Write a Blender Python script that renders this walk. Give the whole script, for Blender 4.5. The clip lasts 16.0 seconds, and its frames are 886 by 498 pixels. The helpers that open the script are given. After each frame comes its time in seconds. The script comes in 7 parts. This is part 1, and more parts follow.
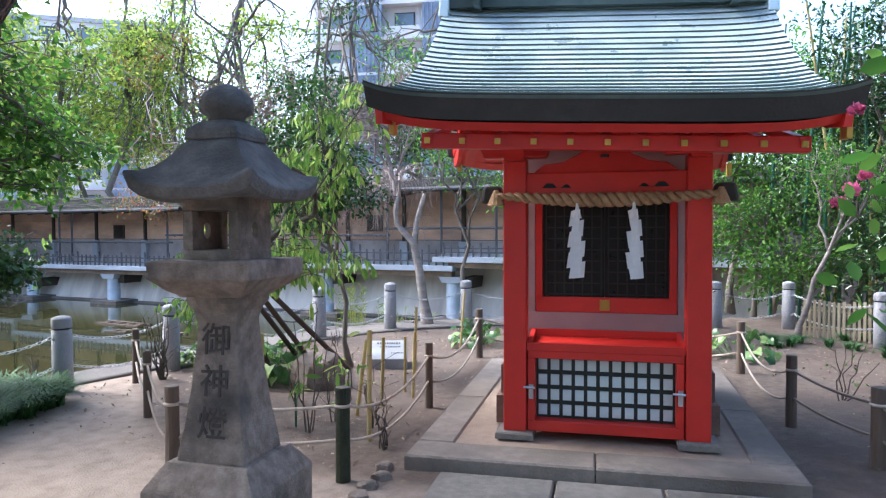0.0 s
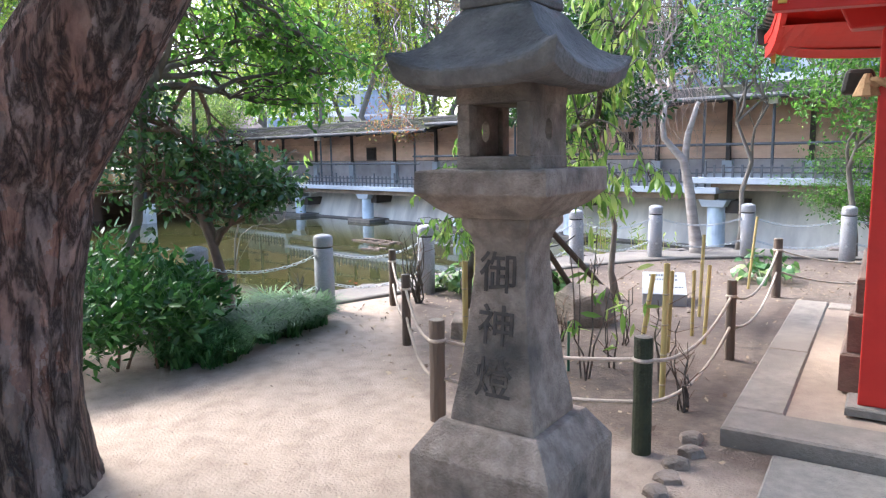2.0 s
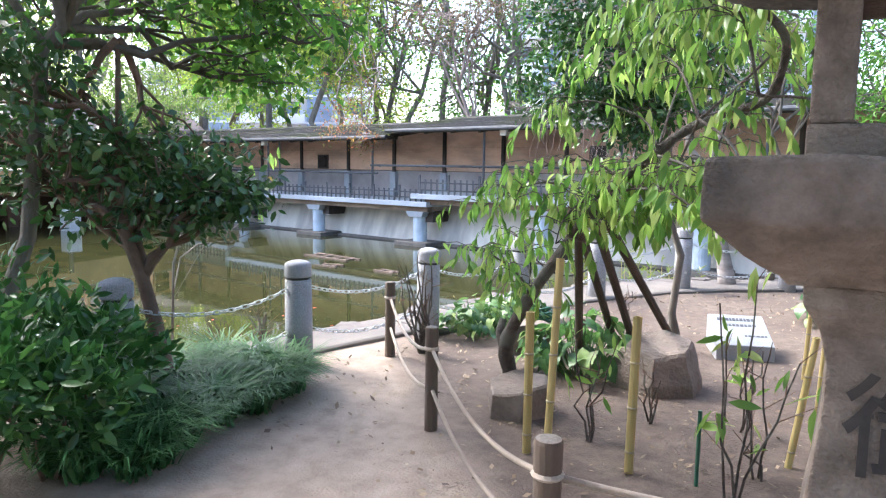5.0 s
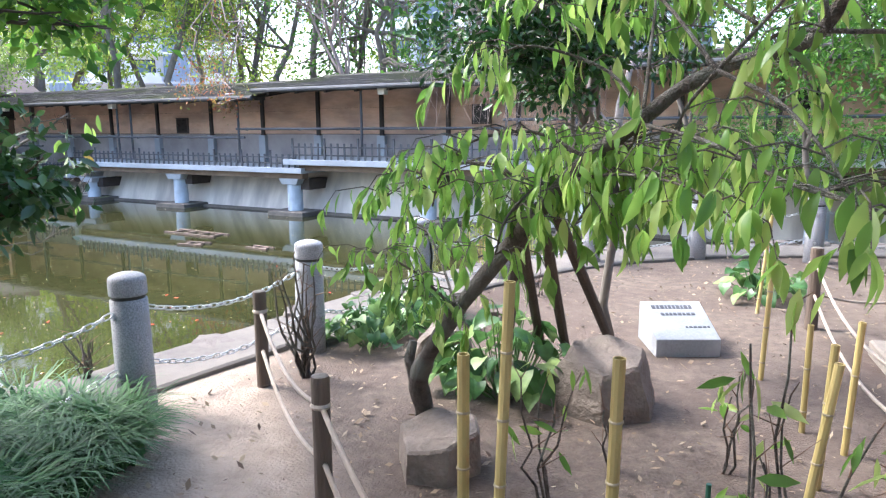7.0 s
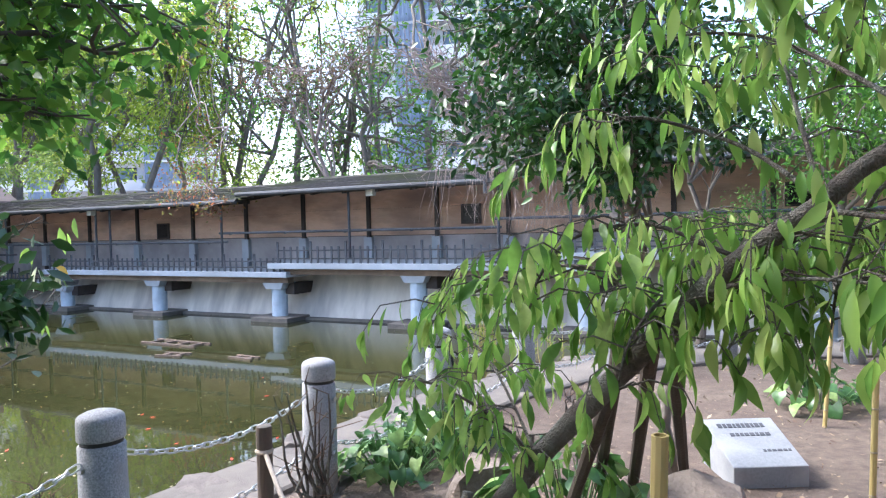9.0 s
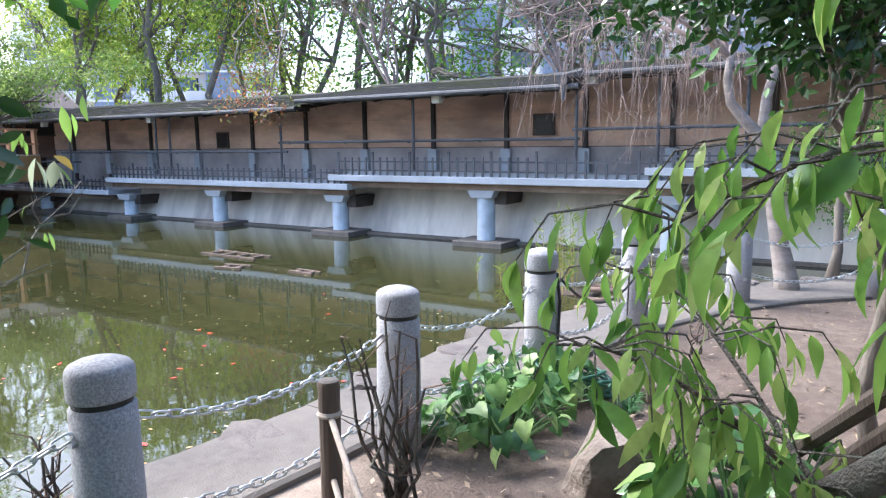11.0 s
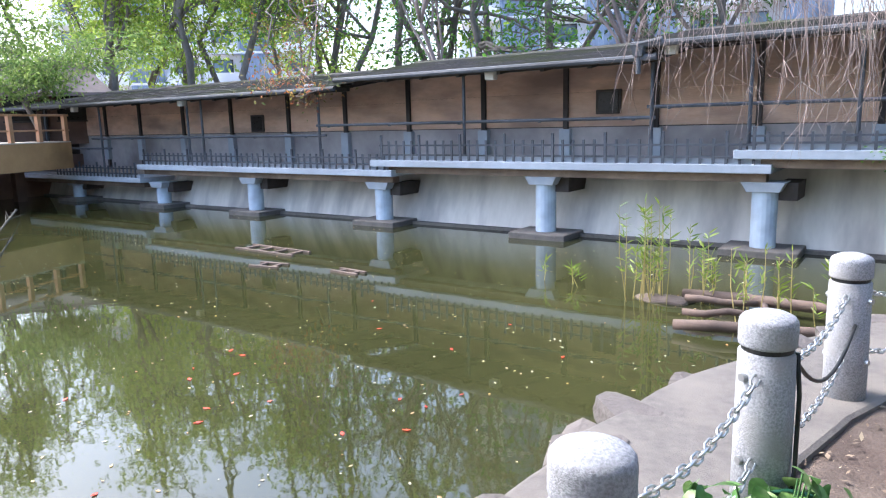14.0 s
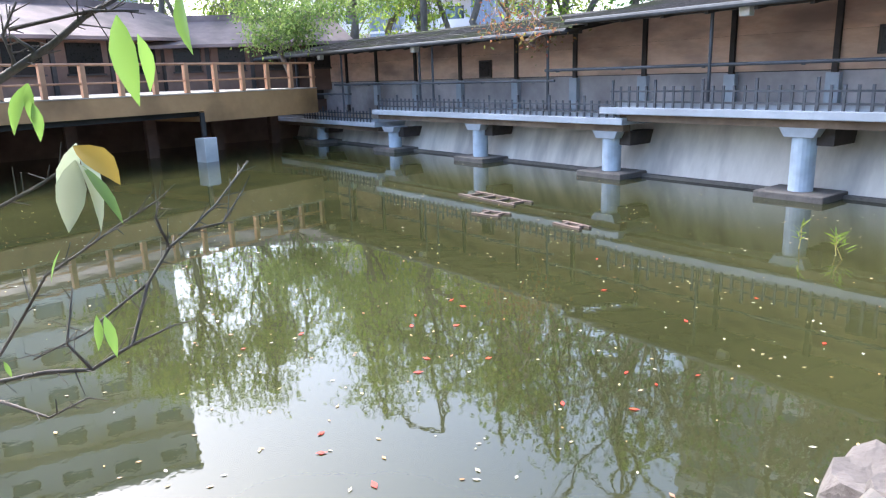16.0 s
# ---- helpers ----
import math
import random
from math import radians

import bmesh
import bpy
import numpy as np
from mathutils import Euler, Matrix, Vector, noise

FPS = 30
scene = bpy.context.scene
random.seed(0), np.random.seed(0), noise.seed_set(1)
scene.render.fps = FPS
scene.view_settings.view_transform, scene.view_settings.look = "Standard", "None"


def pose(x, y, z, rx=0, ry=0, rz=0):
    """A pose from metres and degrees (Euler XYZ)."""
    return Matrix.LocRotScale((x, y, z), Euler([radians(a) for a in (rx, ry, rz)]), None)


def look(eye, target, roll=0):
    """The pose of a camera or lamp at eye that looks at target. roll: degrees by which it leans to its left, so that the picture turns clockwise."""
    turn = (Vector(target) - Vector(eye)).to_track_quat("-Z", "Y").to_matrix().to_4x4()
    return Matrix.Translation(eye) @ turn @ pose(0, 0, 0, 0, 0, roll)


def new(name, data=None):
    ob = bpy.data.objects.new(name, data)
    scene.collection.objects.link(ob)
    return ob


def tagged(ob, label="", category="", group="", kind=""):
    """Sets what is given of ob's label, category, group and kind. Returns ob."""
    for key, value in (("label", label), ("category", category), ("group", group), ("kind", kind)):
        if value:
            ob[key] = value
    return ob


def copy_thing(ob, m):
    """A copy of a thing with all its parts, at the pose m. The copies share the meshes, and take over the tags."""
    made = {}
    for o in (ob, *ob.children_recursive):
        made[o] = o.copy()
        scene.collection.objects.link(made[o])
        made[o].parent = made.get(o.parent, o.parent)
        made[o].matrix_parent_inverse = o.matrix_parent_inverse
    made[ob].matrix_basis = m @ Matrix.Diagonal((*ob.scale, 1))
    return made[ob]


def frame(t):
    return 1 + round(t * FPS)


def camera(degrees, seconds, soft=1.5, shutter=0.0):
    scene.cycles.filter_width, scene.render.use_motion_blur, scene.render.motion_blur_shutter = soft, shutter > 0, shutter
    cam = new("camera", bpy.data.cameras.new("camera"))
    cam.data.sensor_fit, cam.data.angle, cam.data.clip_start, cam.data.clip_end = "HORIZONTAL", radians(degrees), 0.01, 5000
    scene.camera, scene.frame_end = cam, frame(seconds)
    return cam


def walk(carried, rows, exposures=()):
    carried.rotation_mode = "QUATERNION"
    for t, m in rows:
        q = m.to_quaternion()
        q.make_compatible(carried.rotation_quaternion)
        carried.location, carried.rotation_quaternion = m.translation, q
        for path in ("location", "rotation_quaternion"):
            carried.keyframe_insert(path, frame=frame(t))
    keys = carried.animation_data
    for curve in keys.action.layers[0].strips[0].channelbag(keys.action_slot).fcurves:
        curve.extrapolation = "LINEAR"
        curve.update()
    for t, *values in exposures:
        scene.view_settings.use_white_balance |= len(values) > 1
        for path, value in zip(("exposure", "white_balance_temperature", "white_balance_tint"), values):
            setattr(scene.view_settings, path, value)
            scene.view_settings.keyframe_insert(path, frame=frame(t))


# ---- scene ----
cam = camera(64.8, 16.0, soft=1.2)
PATH = [
    (0, (1.551, 0.355, 1.527), (0.718, 2.172, 1.47), -0.2),
    (0.5, (1.407, 0.473, 1.522), (0.411, 2.204, 1.421), -0.9),
    (1, (1.254, 0.641, 1.507), (0.011, 2.199, 1.341), -1.1),
    (1.5, (1.017, 0.807, 1.479), (-0.315, 2.281, 1.25), -0.7),
    (2, (0.782, 0.951, 1.443), (-0.588, 2.383, 1.172), -0.9),
    (2.5, (0.53, 1.121, 1.45), (-0.889, 2.502, 1.171), -0.9),
    (3, (0.277, 1.222, 1.436), (-1.189, 2.559, 1.191), -0.9),
    (3.5, (-0.017, 1.329, 1.468), (-1.368, 2.789, 1.261), -0.6),
    (3.7, (-0.11, 1.361, 1.425), (-1.414, 2.864, 1.222), -0.3),
    (5.8, (-1.075, 2.17, 1.36), (-2.305, 3.725, 1.098), 0.3),
    (6, (-1.123, 2.254, 1.362), (-2.344, 3.808, 1.056), -0.5),
    (6.5, (-1.318, 2.44, 1.395), (-2.405, 4.084, 1.053), -0.3),
    (7, (-1.475, 2.632, 1.422), (-2.426, 4.357, 1.074), -0.3),
    (7.5, (-1.607, 2.749, 1.454), (-2.521, 4.521, 1.307), -0.1),
    (8, (-1.693, 2.785, 1.472), (-2.595, 4.57, 1.468), -0.9),
    (8.5, (-1.885, 2.883, 1.45), (-2.813, 4.655, 1.479), -1.2),
    (9, (-2.013, 3.021, 1.408), (-2.922, 4.8, 1.343), -1.4),
    (9.5, (-2.115, 3.145, 1.365), (-3.061, 4.892, 1.132), -1.4),
    (11.8, (-3.049, 4.113, 1.28), (-4.121, 5.768, 0.948), -1.6),
    (12, (-3.135, 4.193, 1.311), (-4.212, 5.84, 0.954), -2.0),
    (12.5, (-3.33, 4.405, 1.329), (-4.447, 6.02, 0.947), -1.8),
    (13, (-3.505, 4.604, 1.331), (-4.605, 6.232, 0.955), -1.3),
    (13.5, (-3.656, 4.709, 1.336), (-4.687, 6.385, 0.979), -1.3),
    (14, (-3.807, 4.788, 1.351), (-4.931, 6.403, 0.996), -1.4),
    (14.5, (-3.924, 4.863, 1.343), (-5.218, 6.336, 0.948), -1.3),
    (15, (-4.057, 4.929, 1.335), (-5.431, 6.318, 0.906), -1.6),
    (15.5, (-4.13, 4.994, 1.344), (-5.598, 6.269, 0.876), -2.0),
    (16, (-4.179, 5.03, 1.342), (-5.727, 6.2, 0.858), -1.9),
]
walk(cam, [(t, look(eye, target, roll)) for t, eye, target, roll in PATH], [(0, 2.12, 5800, 11), (1.0, 2.18, 5850, 11), (2.0, 2.62, 6050, 11), (3.0, 2.66, 6200, 11), (3.5, 2.58, 6200, 11), (6, 2.66, 6000, 11), (7, 2.58, 6000, 11), (8.5, 2.35, 6000, 11), (9.5, 2.2, 5800, 11), (12, 2.28, 5900, 11), (14.5, 2.28, 5900, 11), (16, 2.38, 5900, 11)])

# ---- world, sun ----
SUN_AZ, SUN_EL = radians(-95), radians(48)      # azimuth from +y towards +x
world = bpy.data.worlds.new("sky")
scene.world = world
world.use_nodes = True
wn = world.node_tree.nodes
sky = wn.new("ShaderNodeTexSky")
sky.sky_type, sky.sun_disc = "NISHITA", False
sky.sun_elevation, sky.sun_rotation = SUN_EL, SUN_AZ
sky.air_density, sky.dust_density, sky.ozone_density = 1.0, 3.5, 1.4
wn["Background"].inputs[1].default_value = 0.15
world.node_tree.links.new(sky.outputs[0], wn["Background"].inputs[0])
sun = new("sun", bpy.data.lights.new("sun", "SUN"))
sun.data.energy, sun.data.angle, sun.data.color = 1.2, radians(18), (1.0, 0.96, 0.90)
sun_dir = Vector((math.sin(SUN_AZ) * math.cos(SUN_EL), math.cos(SUN_AZ) * math.cos(SUN_EL), math.sin(SUN_EL)))
sun.matrix_world = look(sun_dir * 60, (0, 0, 0))


# ---- materials ----
def mat(name, c1, c2, scale=8.0, rough=0.7, bump=0.3, metal=0.0, fine=6.0, large=0.6, spread=0.25, coord="Object", stretch=(1, 1, 1), c3=None, spec=0.5, vary=0.0):
    """Two-scale noise between two colours, with a larger blotch towards c3 and fine relief."""
    m = bpy.data.materials.new(name)
    m.use_nodes = True
    n, l = m.node_tree.nodes, m.node_tree.links
    b = n["Principled BSDF"]
    tc = n.new("ShaderNodeTexCoord")
    mp = n.new("ShaderNodeMapping")
    mp.inputs["Scale"].default_value = stretch
    mp.inputs["Location"].default_value = (0.313, 0.171, 0.1237)
    l.new(tc.outputs[coord], mp.inputs[0])
    a = n.new("ShaderNodeTexNoise")
    a.inputs["Scale"].default_value, a.inputs["Detail"].default_value, a.inputs["Roughness"].default_value = scale, 6, 0.65
    l.new(mp.outputs[0], a.inputs[0])
    r = n.new("ShaderNodeValToRGB")
    r.color_ramp.elements[0].position, r.color_ramp.elements[1].position = 0.5 - spread, 0.5 + spread
    r.color_ramp.elements[0].color, r.color_ramp.elements[1].color = (*c1, 1), (*c2, 1)
    l.new(a.outputs[0], r.inputs[0])
    g = n.new("ShaderNodeTexNoise")
    g.inputs["Scale"].default_value, g.inputs["Detail"].default_value = large, 4
    l.new(mp.outputs[0], g.inputs[0])
    gr = n.new("ShaderNodeValToRGB")
    gr.color_ramp.elements[0].position, gr.color_ramp.elements[1].position = 0.45, 0.68
    l.new(g.outputs[0], gr.inputs[0])
    mx = n.new("ShaderNodeMix")
    mx.data_type = "RGBA"
    c3 = c3 or tuple(0.6 * v for v in c1)
    mx.inputs["B"].default_value = (*c3, 1)
    l.new(gr.outputs[0], mx.inputs["Factor"])
    l.new(r.outputs[0], mx.inputs["A"])
    last = mx.outputs["Result"]
    if vary:
        oi = n.new("ShaderNodeObjectInfo")
        mr = n.new("ShaderNodeMapRange")
        mr.inputs["To Min"].default_value, mr.inputs["To Max"].default_value = 1 - vary, 1 + vary
        l.new(oi.outputs["Random"], mr.inputs["Value"])
        hs = n.new("ShaderNodeHueSaturation")
        l.new(mr.outputs[0], hs.inputs["Value"])
        l.new(last, hs.inputs["Color"])
        last = hs.outputs[0]
    l.new(last, b.inputs["Base Color"])
    b.inputs["Metallic"].default_value = metal
    b.inputs["Specular IOR Level"].default_value = spec
    rr = n.new("ShaderNodeMapRange")
    rr.inputs["To Min"].default_value, rr.inputs["To Max"].default_value = max(0.02, rough - 0.12), min(1, rough + 0.12)
    l.new(a.outputs[0], rr.inputs["Value"])
    l.new(rr.outputs[0], b.inputs["Roughness"])
    if bump:
        f = n.new("ShaderNodeTexNoise")
        f.inputs["Scale"].default_value, f.inputs["Detail"].default_value = scale * fine, 5
        l.new(mp.outputs[0], f.inputs[0])
        bp = n.new("ShaderNodeBump")
        bp.inputs["Strength"].default_value, bp.inputs["Distance"].default_value = bump, 0.02
        l.new(f.outputs[0], bp.inputs["Height"])
        l.new(bp.outputs[0], b.inputs["Normal"])
    return m


def leaf_mat(name, colours, through_light=0.35, rough=0.45, spec=0.4):
    """Leaves whose colour varies from leaf to leaf, and that let light through."""
    m = bpy.data.materials.new(name)
    m.use_nodes = True
    n, l = m.node_tree.nodes, m.node_tree.links
    b, out = n["Principled BSDF"], n["Material Output"]
    g = n.new("ShaderNodeNewGeometry")
    r = n.new("ShaderNodeValToRGB")
    for k, c in enumerate(colours):
        e = r.color_ramp.elements[k] if k < 2 else r.color_ramp.elements.new(1)
        e.position, e.color = k / max(1, len(colours) - 1), (*c, 1)
    l.new(g.outputs["Random Per Island"], r.inputs[0])
    tc = n.new("ShaderNodeTexCoord")
    a = n.new("ShaderNodeTexNoise")
    a.inputs["Scale"].default_value, a.inputs["Detail"].default_value = 2.5, 3
    l.new(tc.outputs["Object"], a.inputs[0])
    mr = n.new("ShaderNodeMapRange")
    mr.inputs["From Min"].default_value, mr.inputs["From Max"].default_value = 0.3, 0.7
    mr.inputs["To Min"].default_value, mr.inputs["To Max"].default_value = 0.7, 1.3
    l.new(a.outputs[0], mr.inputs["Value"])
    hs = n.new("ShaderNodeHueSaturation")
    l.new(mr.outputs[0], hs.inputs["Value"])
    l.new(r.outputs[0], hs.inputs["Color"])
    l.new(hs.outputs[0], b.inputs["Base Color"])
    b.inputs["Roughness"].default_value, b.inputs["Specular IOR Level"].default_value = rough, spec
    t = n.new("ShaderNodeBsdfTranslucent")
    l.new(hs.outputs[0], t.inputs[0])
    x = n.new("ShaderNodeMixShader")
    x.inputs[0].default_value = through_light
    l.new(b.outputs[0], x.inputs[1])
    l.new(t.outputs[0], x.inputs[2])
    l.new(x.outputs[0], out.inputs["Surface"])
    return m


def water_mat():
    m = bpy.data.materials.new("pond_water")
    m.use_nodes = True
    n, l = m.node_tree.nodes, m.node_tree.links
    b = n["Principled BSDF"]
    tc = n.new("ShaderNodeTexCoord")
    a = n.new("ShaderNodeTexNoise")
    a.inputs["Scale"].default_value, a.inputs["Detail"].default_value = 0.25, 3
    l.new(tc.outputs["Object"], a.inputs[0])
    r = n.new("ShaderNodeValToRGB")
    r.color_ramp.elements[0].position, r.color_ramp.elements[1].position = 0.35, 0.7
    r.color_ramp.elements[0].color, r.color_ramp.elements[1].color = (0.031, 0.033, 0.012, 1), (0.048, 0.049, 0.018, 1)
    l.new(a.outputs[0], r.inputs[0])
    l.new(r.outputs[0], b.inputs["Base Color"])
    b.inputs["Roughness"].default_value, b.inputs["IOR"].default_value, b.inputs["Specular IOR Level"].default_value = 0.02, 1.33, 1.0
    w = n.new("ShaderNodeTexNoise")
    w.inputs["Scale"].default_value, w.inputs["Detail"].default_value = 4.0, 4
    off = n.new("ShaderNodeMapping")
    off.inputs["Location"].default_value = (0.313, 0.171, 0.1237)
    off.inputs["Rotation"].default_value = (0.2, 0.3, 0.6)
    l.new(tc.outputs["Object"], off.inputs[0])
    l.new(off.outputs[0], w.inputs[0])
    bp = n.new("ShaderNodeBump")
    bp.inputs["Strength"].default_value, bp.inputs["Distance"].default_value = 0.04, 0.02
    l.new(w.outputs[0], bp.inputs["Height"])
    l.new(bp.outputs[0], b.inputs["Normal"])
    return m


def ground_mat():
    """Trodden pale sand on the path, brown soil with litter in the beds; the mask is an attribute of the mesh."""
    m = mat("soil", (0.075, 0.055, 0.042), (0.185, 0.141, 0.11), 14, 0.95, 0.7, large=0.9, c3=(0.088, 0.060, 0.046), fine=5)
    n, l = m.node_tree.nodes, m.node_tree.links
    b = n["Principled BSDF"]
    soil = b.inputs["Base Color"].links[0].from_socket
    at = n.new("ShaderNodeAttribute")
    at.attribute_name = "path"
    tc = n.new("ShaderNodeTexCoord")
    a = n.new("ShaderNodeTexNoise")
    a.inputs["Scale"].default_value, a.inputs["Detail"].default_value, a.inputs["Roughness"].default_value = 7, 7, 0.6
    off = n.new("ShaderNodeMapping")
    off.inputs["Location"].default_value = (0.313, 0.171, 0.0731)
    off.inputs["Rotation"].default_value = (0.2, 0.3, 0.6)
    l.new(tc.outputs["Object"], off.inputs[0])
    l.new(off.outputs[0], a.inputs[0])
    r = n.new("ShaderNodeValToRGB")
    r.color_ramp.elements[0].position, r.color_ramp.elements[1].position = 0.3, 0.7
    r.color_ramp.elements[0].color, r.color_ramp.elements[1].color = (0.275, 0.215, 0.168, 1), (0.385, 0.305, 0.24, 1)
    l.new(a.outputs[0], r.inputs[0])
    ad = n.new("ShaderNodeMath")
    ad.operation = "MULTIPLY_ADD"
    ad.inputs[1].default_value, ad.inputs[2].default_value = 0.7, -0.35
    l.new(a.outputs[0], ad.inputs[0])
    s = n.new("ShaderNodeMath")
    s.operation = "ADD"
    s.use_clamp = True
    l.new(at.outputs["Fac"], s.inputs[0])
    l.new(ad.outputs[0], s.inputs[1])
    mx = n.new("ShaderNodeMix")
    mx.data_type = "RGBA"
    l.new(s.outputs[0], mx.inputs["Factor"])
    l.new(soil, mx.inputs["A"])
    l.new(r.outputs[0], mx.inputs["B"])
    l.new(mx.outputs["Result"], b.inputs["Base Color"])
    return m


M_SOIL, M_WATER = ground_mat(), water_mat()
M_GRANITE = mat("granite", (0.20, 0.20, 0.21), (0.43, 0.43, 0.45), 130, 0.8, 0.3, fine=2, large=5, spread=0.15, c3=(0.29, 0.28, 0.27))
M_LANTERN = mat("lantern_stone", (0.175, 0.135, 0.105), (0.37, 0.30, 0.245), 14, 0.9, 0.6, fine=8, large=3.2, spread=0.17, c3=(0.075, 0.068, 0.06))
M_LANTERNROOF = mat("lichened_lantern_stone", (0.085, 0.082, 0.078), (0.21, 0.20, 0.185), 11, 0.95, 0.7, fine=6, large=2.5, c3=(0.055, 0.055, 0.052))
M_INK = mat("dark_inscription", (0.035, 0.03, 0.028), (0.09, 0.076, 0.066), 30, 0.9, 0.2)
M_RED = mat("vermilion_paint", (0.52, 0.020, 0.014), (0.64, 0.030, 0.019), 5, 0.42, 0.06, large=1.5, c3=(0.52, 0.022, 0.015))
M_BLACK = mat("dark_wood_edge", (0.018, 0.016, 0.014), (0.045, 0.038, 0.032), 9, 0.6, 0.2)
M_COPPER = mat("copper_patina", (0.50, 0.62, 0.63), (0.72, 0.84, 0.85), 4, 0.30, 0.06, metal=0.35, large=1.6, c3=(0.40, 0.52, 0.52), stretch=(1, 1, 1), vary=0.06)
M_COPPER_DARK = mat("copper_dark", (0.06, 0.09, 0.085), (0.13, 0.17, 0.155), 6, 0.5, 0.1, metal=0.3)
M_GOLD = mat("gilt_cap", (0.55, 0.34, 0.06), (0.75, 0.5, 0.12), 10, 0.4, 0.05, metal=0.5)
M_MAUVE = mat("mauve_plaster", (0.42, 0.31, 0.31), (0.54, 0.42, 0.41), 5, 0.7, 0.1)
M_DOOR = mat("dark_door", (0.008, 0.007, 0.007), (0.02, 0.016, 0.015), 12, 0.3, 0.1, spec=0.25)
M_LATTICE = mat("green_lattice", (0.008, 0.016, 0.015), (0.018, 0.03, 0.028), 12, 0.4, 0.05)
M_PANE = mat("pale_pane", (0.50, 0.585, 0.59), (0.64, 0.72, 0.72), 4, 0.35, 0.02, large=2)
M_STRAW = mat("straw_rope", (0.33, 0.20, 0.10), (0.55, 0.37, 0.20), 40, 0.9, 0.6)
M_PAPER = mat("white_paper", (0.70, 0.70, 0.71), (0.80, 0.80, 0.80), 6, 0.8, 0.05)
M_BASESTONE = mat("brown_base_stone", (0.14, 0.09, 0.07), (0.27, 0.19, 0.15), 9, 0.85, 0.4, vary=0.12)
M_SLAB = mat("paving_slab", (0.155, 0.142, 0.122), (0.275, 0.25, 0.22), 16, 0.9, 0.4, large=1.6, c3=(0.115, 0.105, 0.09), vary=0.12)
M_PLATEDGE = mat("worn_brown_edge_stone", (0.17, 0.145, 0.12), (0.29, 0.25, 0.21), 12, 0.92, 0.35, large=1.4, c3=(0.14, 0.115, 0.095), vary=0.08)
M_KERB = mat("worn_concrete", (0.085, 0.075, 0.067), (0.165, 0.147, 0.131), 18, 0.92, 0.3, large=2.4, c3=(0.17, 0.15, 0.13))
M_ROCK = mat("garden_rock", (0.135, 0.105, 0.083), (0.30, 0.245, 0.20), 8, 0.92, 0.7, large=1.8, c3=(0.10, 0.085, 0.07), vary=0.12)
M_BANK = mat("bank_rock", (0.085, 0.072, 0.065), (0.175, 0.152, 0.138), 7, 0.92, 0.6, large=1.5, c3=(0.13, 0.112, 0.10), vary=0.12)
M_POST = mat("weathered_post", (0.075, 0.055, 0.042), (0.17, 0.125, 0.095), 10, 0.88, 0.4, stretch=(1, 1, 0.15))
M_POSTGREEN = mat("mossy_post", (0.016, 0.022, 0.010), (0.05, 0.055, 0.028), 12, 0.9, 0.5)
M_ROPE = mat("pale_rope", (0.42, 0.34, 0.27), (0.62, 0.53, 0.44), 60, 0.95, 0.5)
M_BAMBOO = mat("dry_bamboo", (0.36, 0.28, 0.10), (0.52, 0.41, 0.17), 5, 0.5, 0.1, stretch=(3, 3, 0.6), vary=0.15)
M_BAMBOOGREY = mat("weathered_split_bamboo", (0.24, 0.20, 0.13), (0.42, 0.36, 0.25), 6, 0.7, 0.15, stretch=(3, 3, 0.6), vary=0.2)
M_STEEL = mat("galvanised_steel", (0.42, 0.43, 0.44), (0.62, 0.63, 0.64), 20, 0.35, 0.1, metal=0.85)
M_HOSE = mat("green_hose", (0.02, 0.09, 0.055), (0.035, 0.14, 0.085), 8, 0.4, 0.05)
M_CABLE = mat("black_cable", (0.012, 0.012, 0.012), (0.025, 0.025, 0.025), 8, 0.5, 0.05)
M_WALLWOOD = mat("corridor_boarding", (0.60, 0.37, 0.25), (0.80, 0.57, 0.42), 2.2, 0.85, 0.2, stretch=(1, 1, 3), large=0.5, c3=(0.34, 0.23, 0.18), vary=0.12)
M_WAINSCOT = mat("grey_wainscot", (0.36, 0.315, 0.305), (0.52, 0.465, 0.45), 3, 0.85, 0.15, vary=0.1)
M_DARKTIMBER = mat("dark_timber", (0.035, 0.027, 0.024), (0.085, 0.066, 0.056), 5, 0.75, 0.2)
M_RAIL = mat("iron_rail", (0.055, 0.058, 0.068), (0.11, 0.115, 0.13), 10, 0.6, 0.1, metal=0.2)
M_DECK = mat("pale_concrete", (0.36, 0.39, 0.43), (0.50, 0.53, 0.57), 4, 0.85, 0.2, large=0.8, c3=(0.36, 0.38, 0.41))
# rusty brown with the warm shade under the deck mixed into the colour
M_EDGEBROWN = mat("brown_shaded_concrete", (0.17, 0.115, 0.08), (0.32, 0.235, 0.17), 5, 0.9, 0.2)
M_PIER = mat("painted_pier", (0.44, 0.51, 0.59), (0.58, 0.66, 0.73), 3, 0.7, 0.1, large=2, c3=(0.38, 0.43, 0.49))
M_RETAIN = mat("stained_concrete", (0.58, 0.53, 0.465), (0.75, 0.695, 0.62), 1.6, 0.9, 0.25, stretch=(2.0, 1, 0.5), large=0.9, c3=(0.42, 0.385, 0.35))
M_SHINGLE = mat("bark_shingle_roof", (0.030, 0.028, 0.028), (0.105, 0.095, 0.09), 7, 0.95, 0.8, large=0.6, c3=(0.055, 0.062, 0.024))
M_GUTTER = mat("zinc_gutter", (0.06, 0.06, 0.064), (0.12, 0.123, 0.13), 6, 0.75, 0.1)
M_PLATFORM = mat("orange_brown_fascia", (0.42, 0.225, 0.09), (0.54, 0.305, 0.13), 2, 0.6, 0.05)
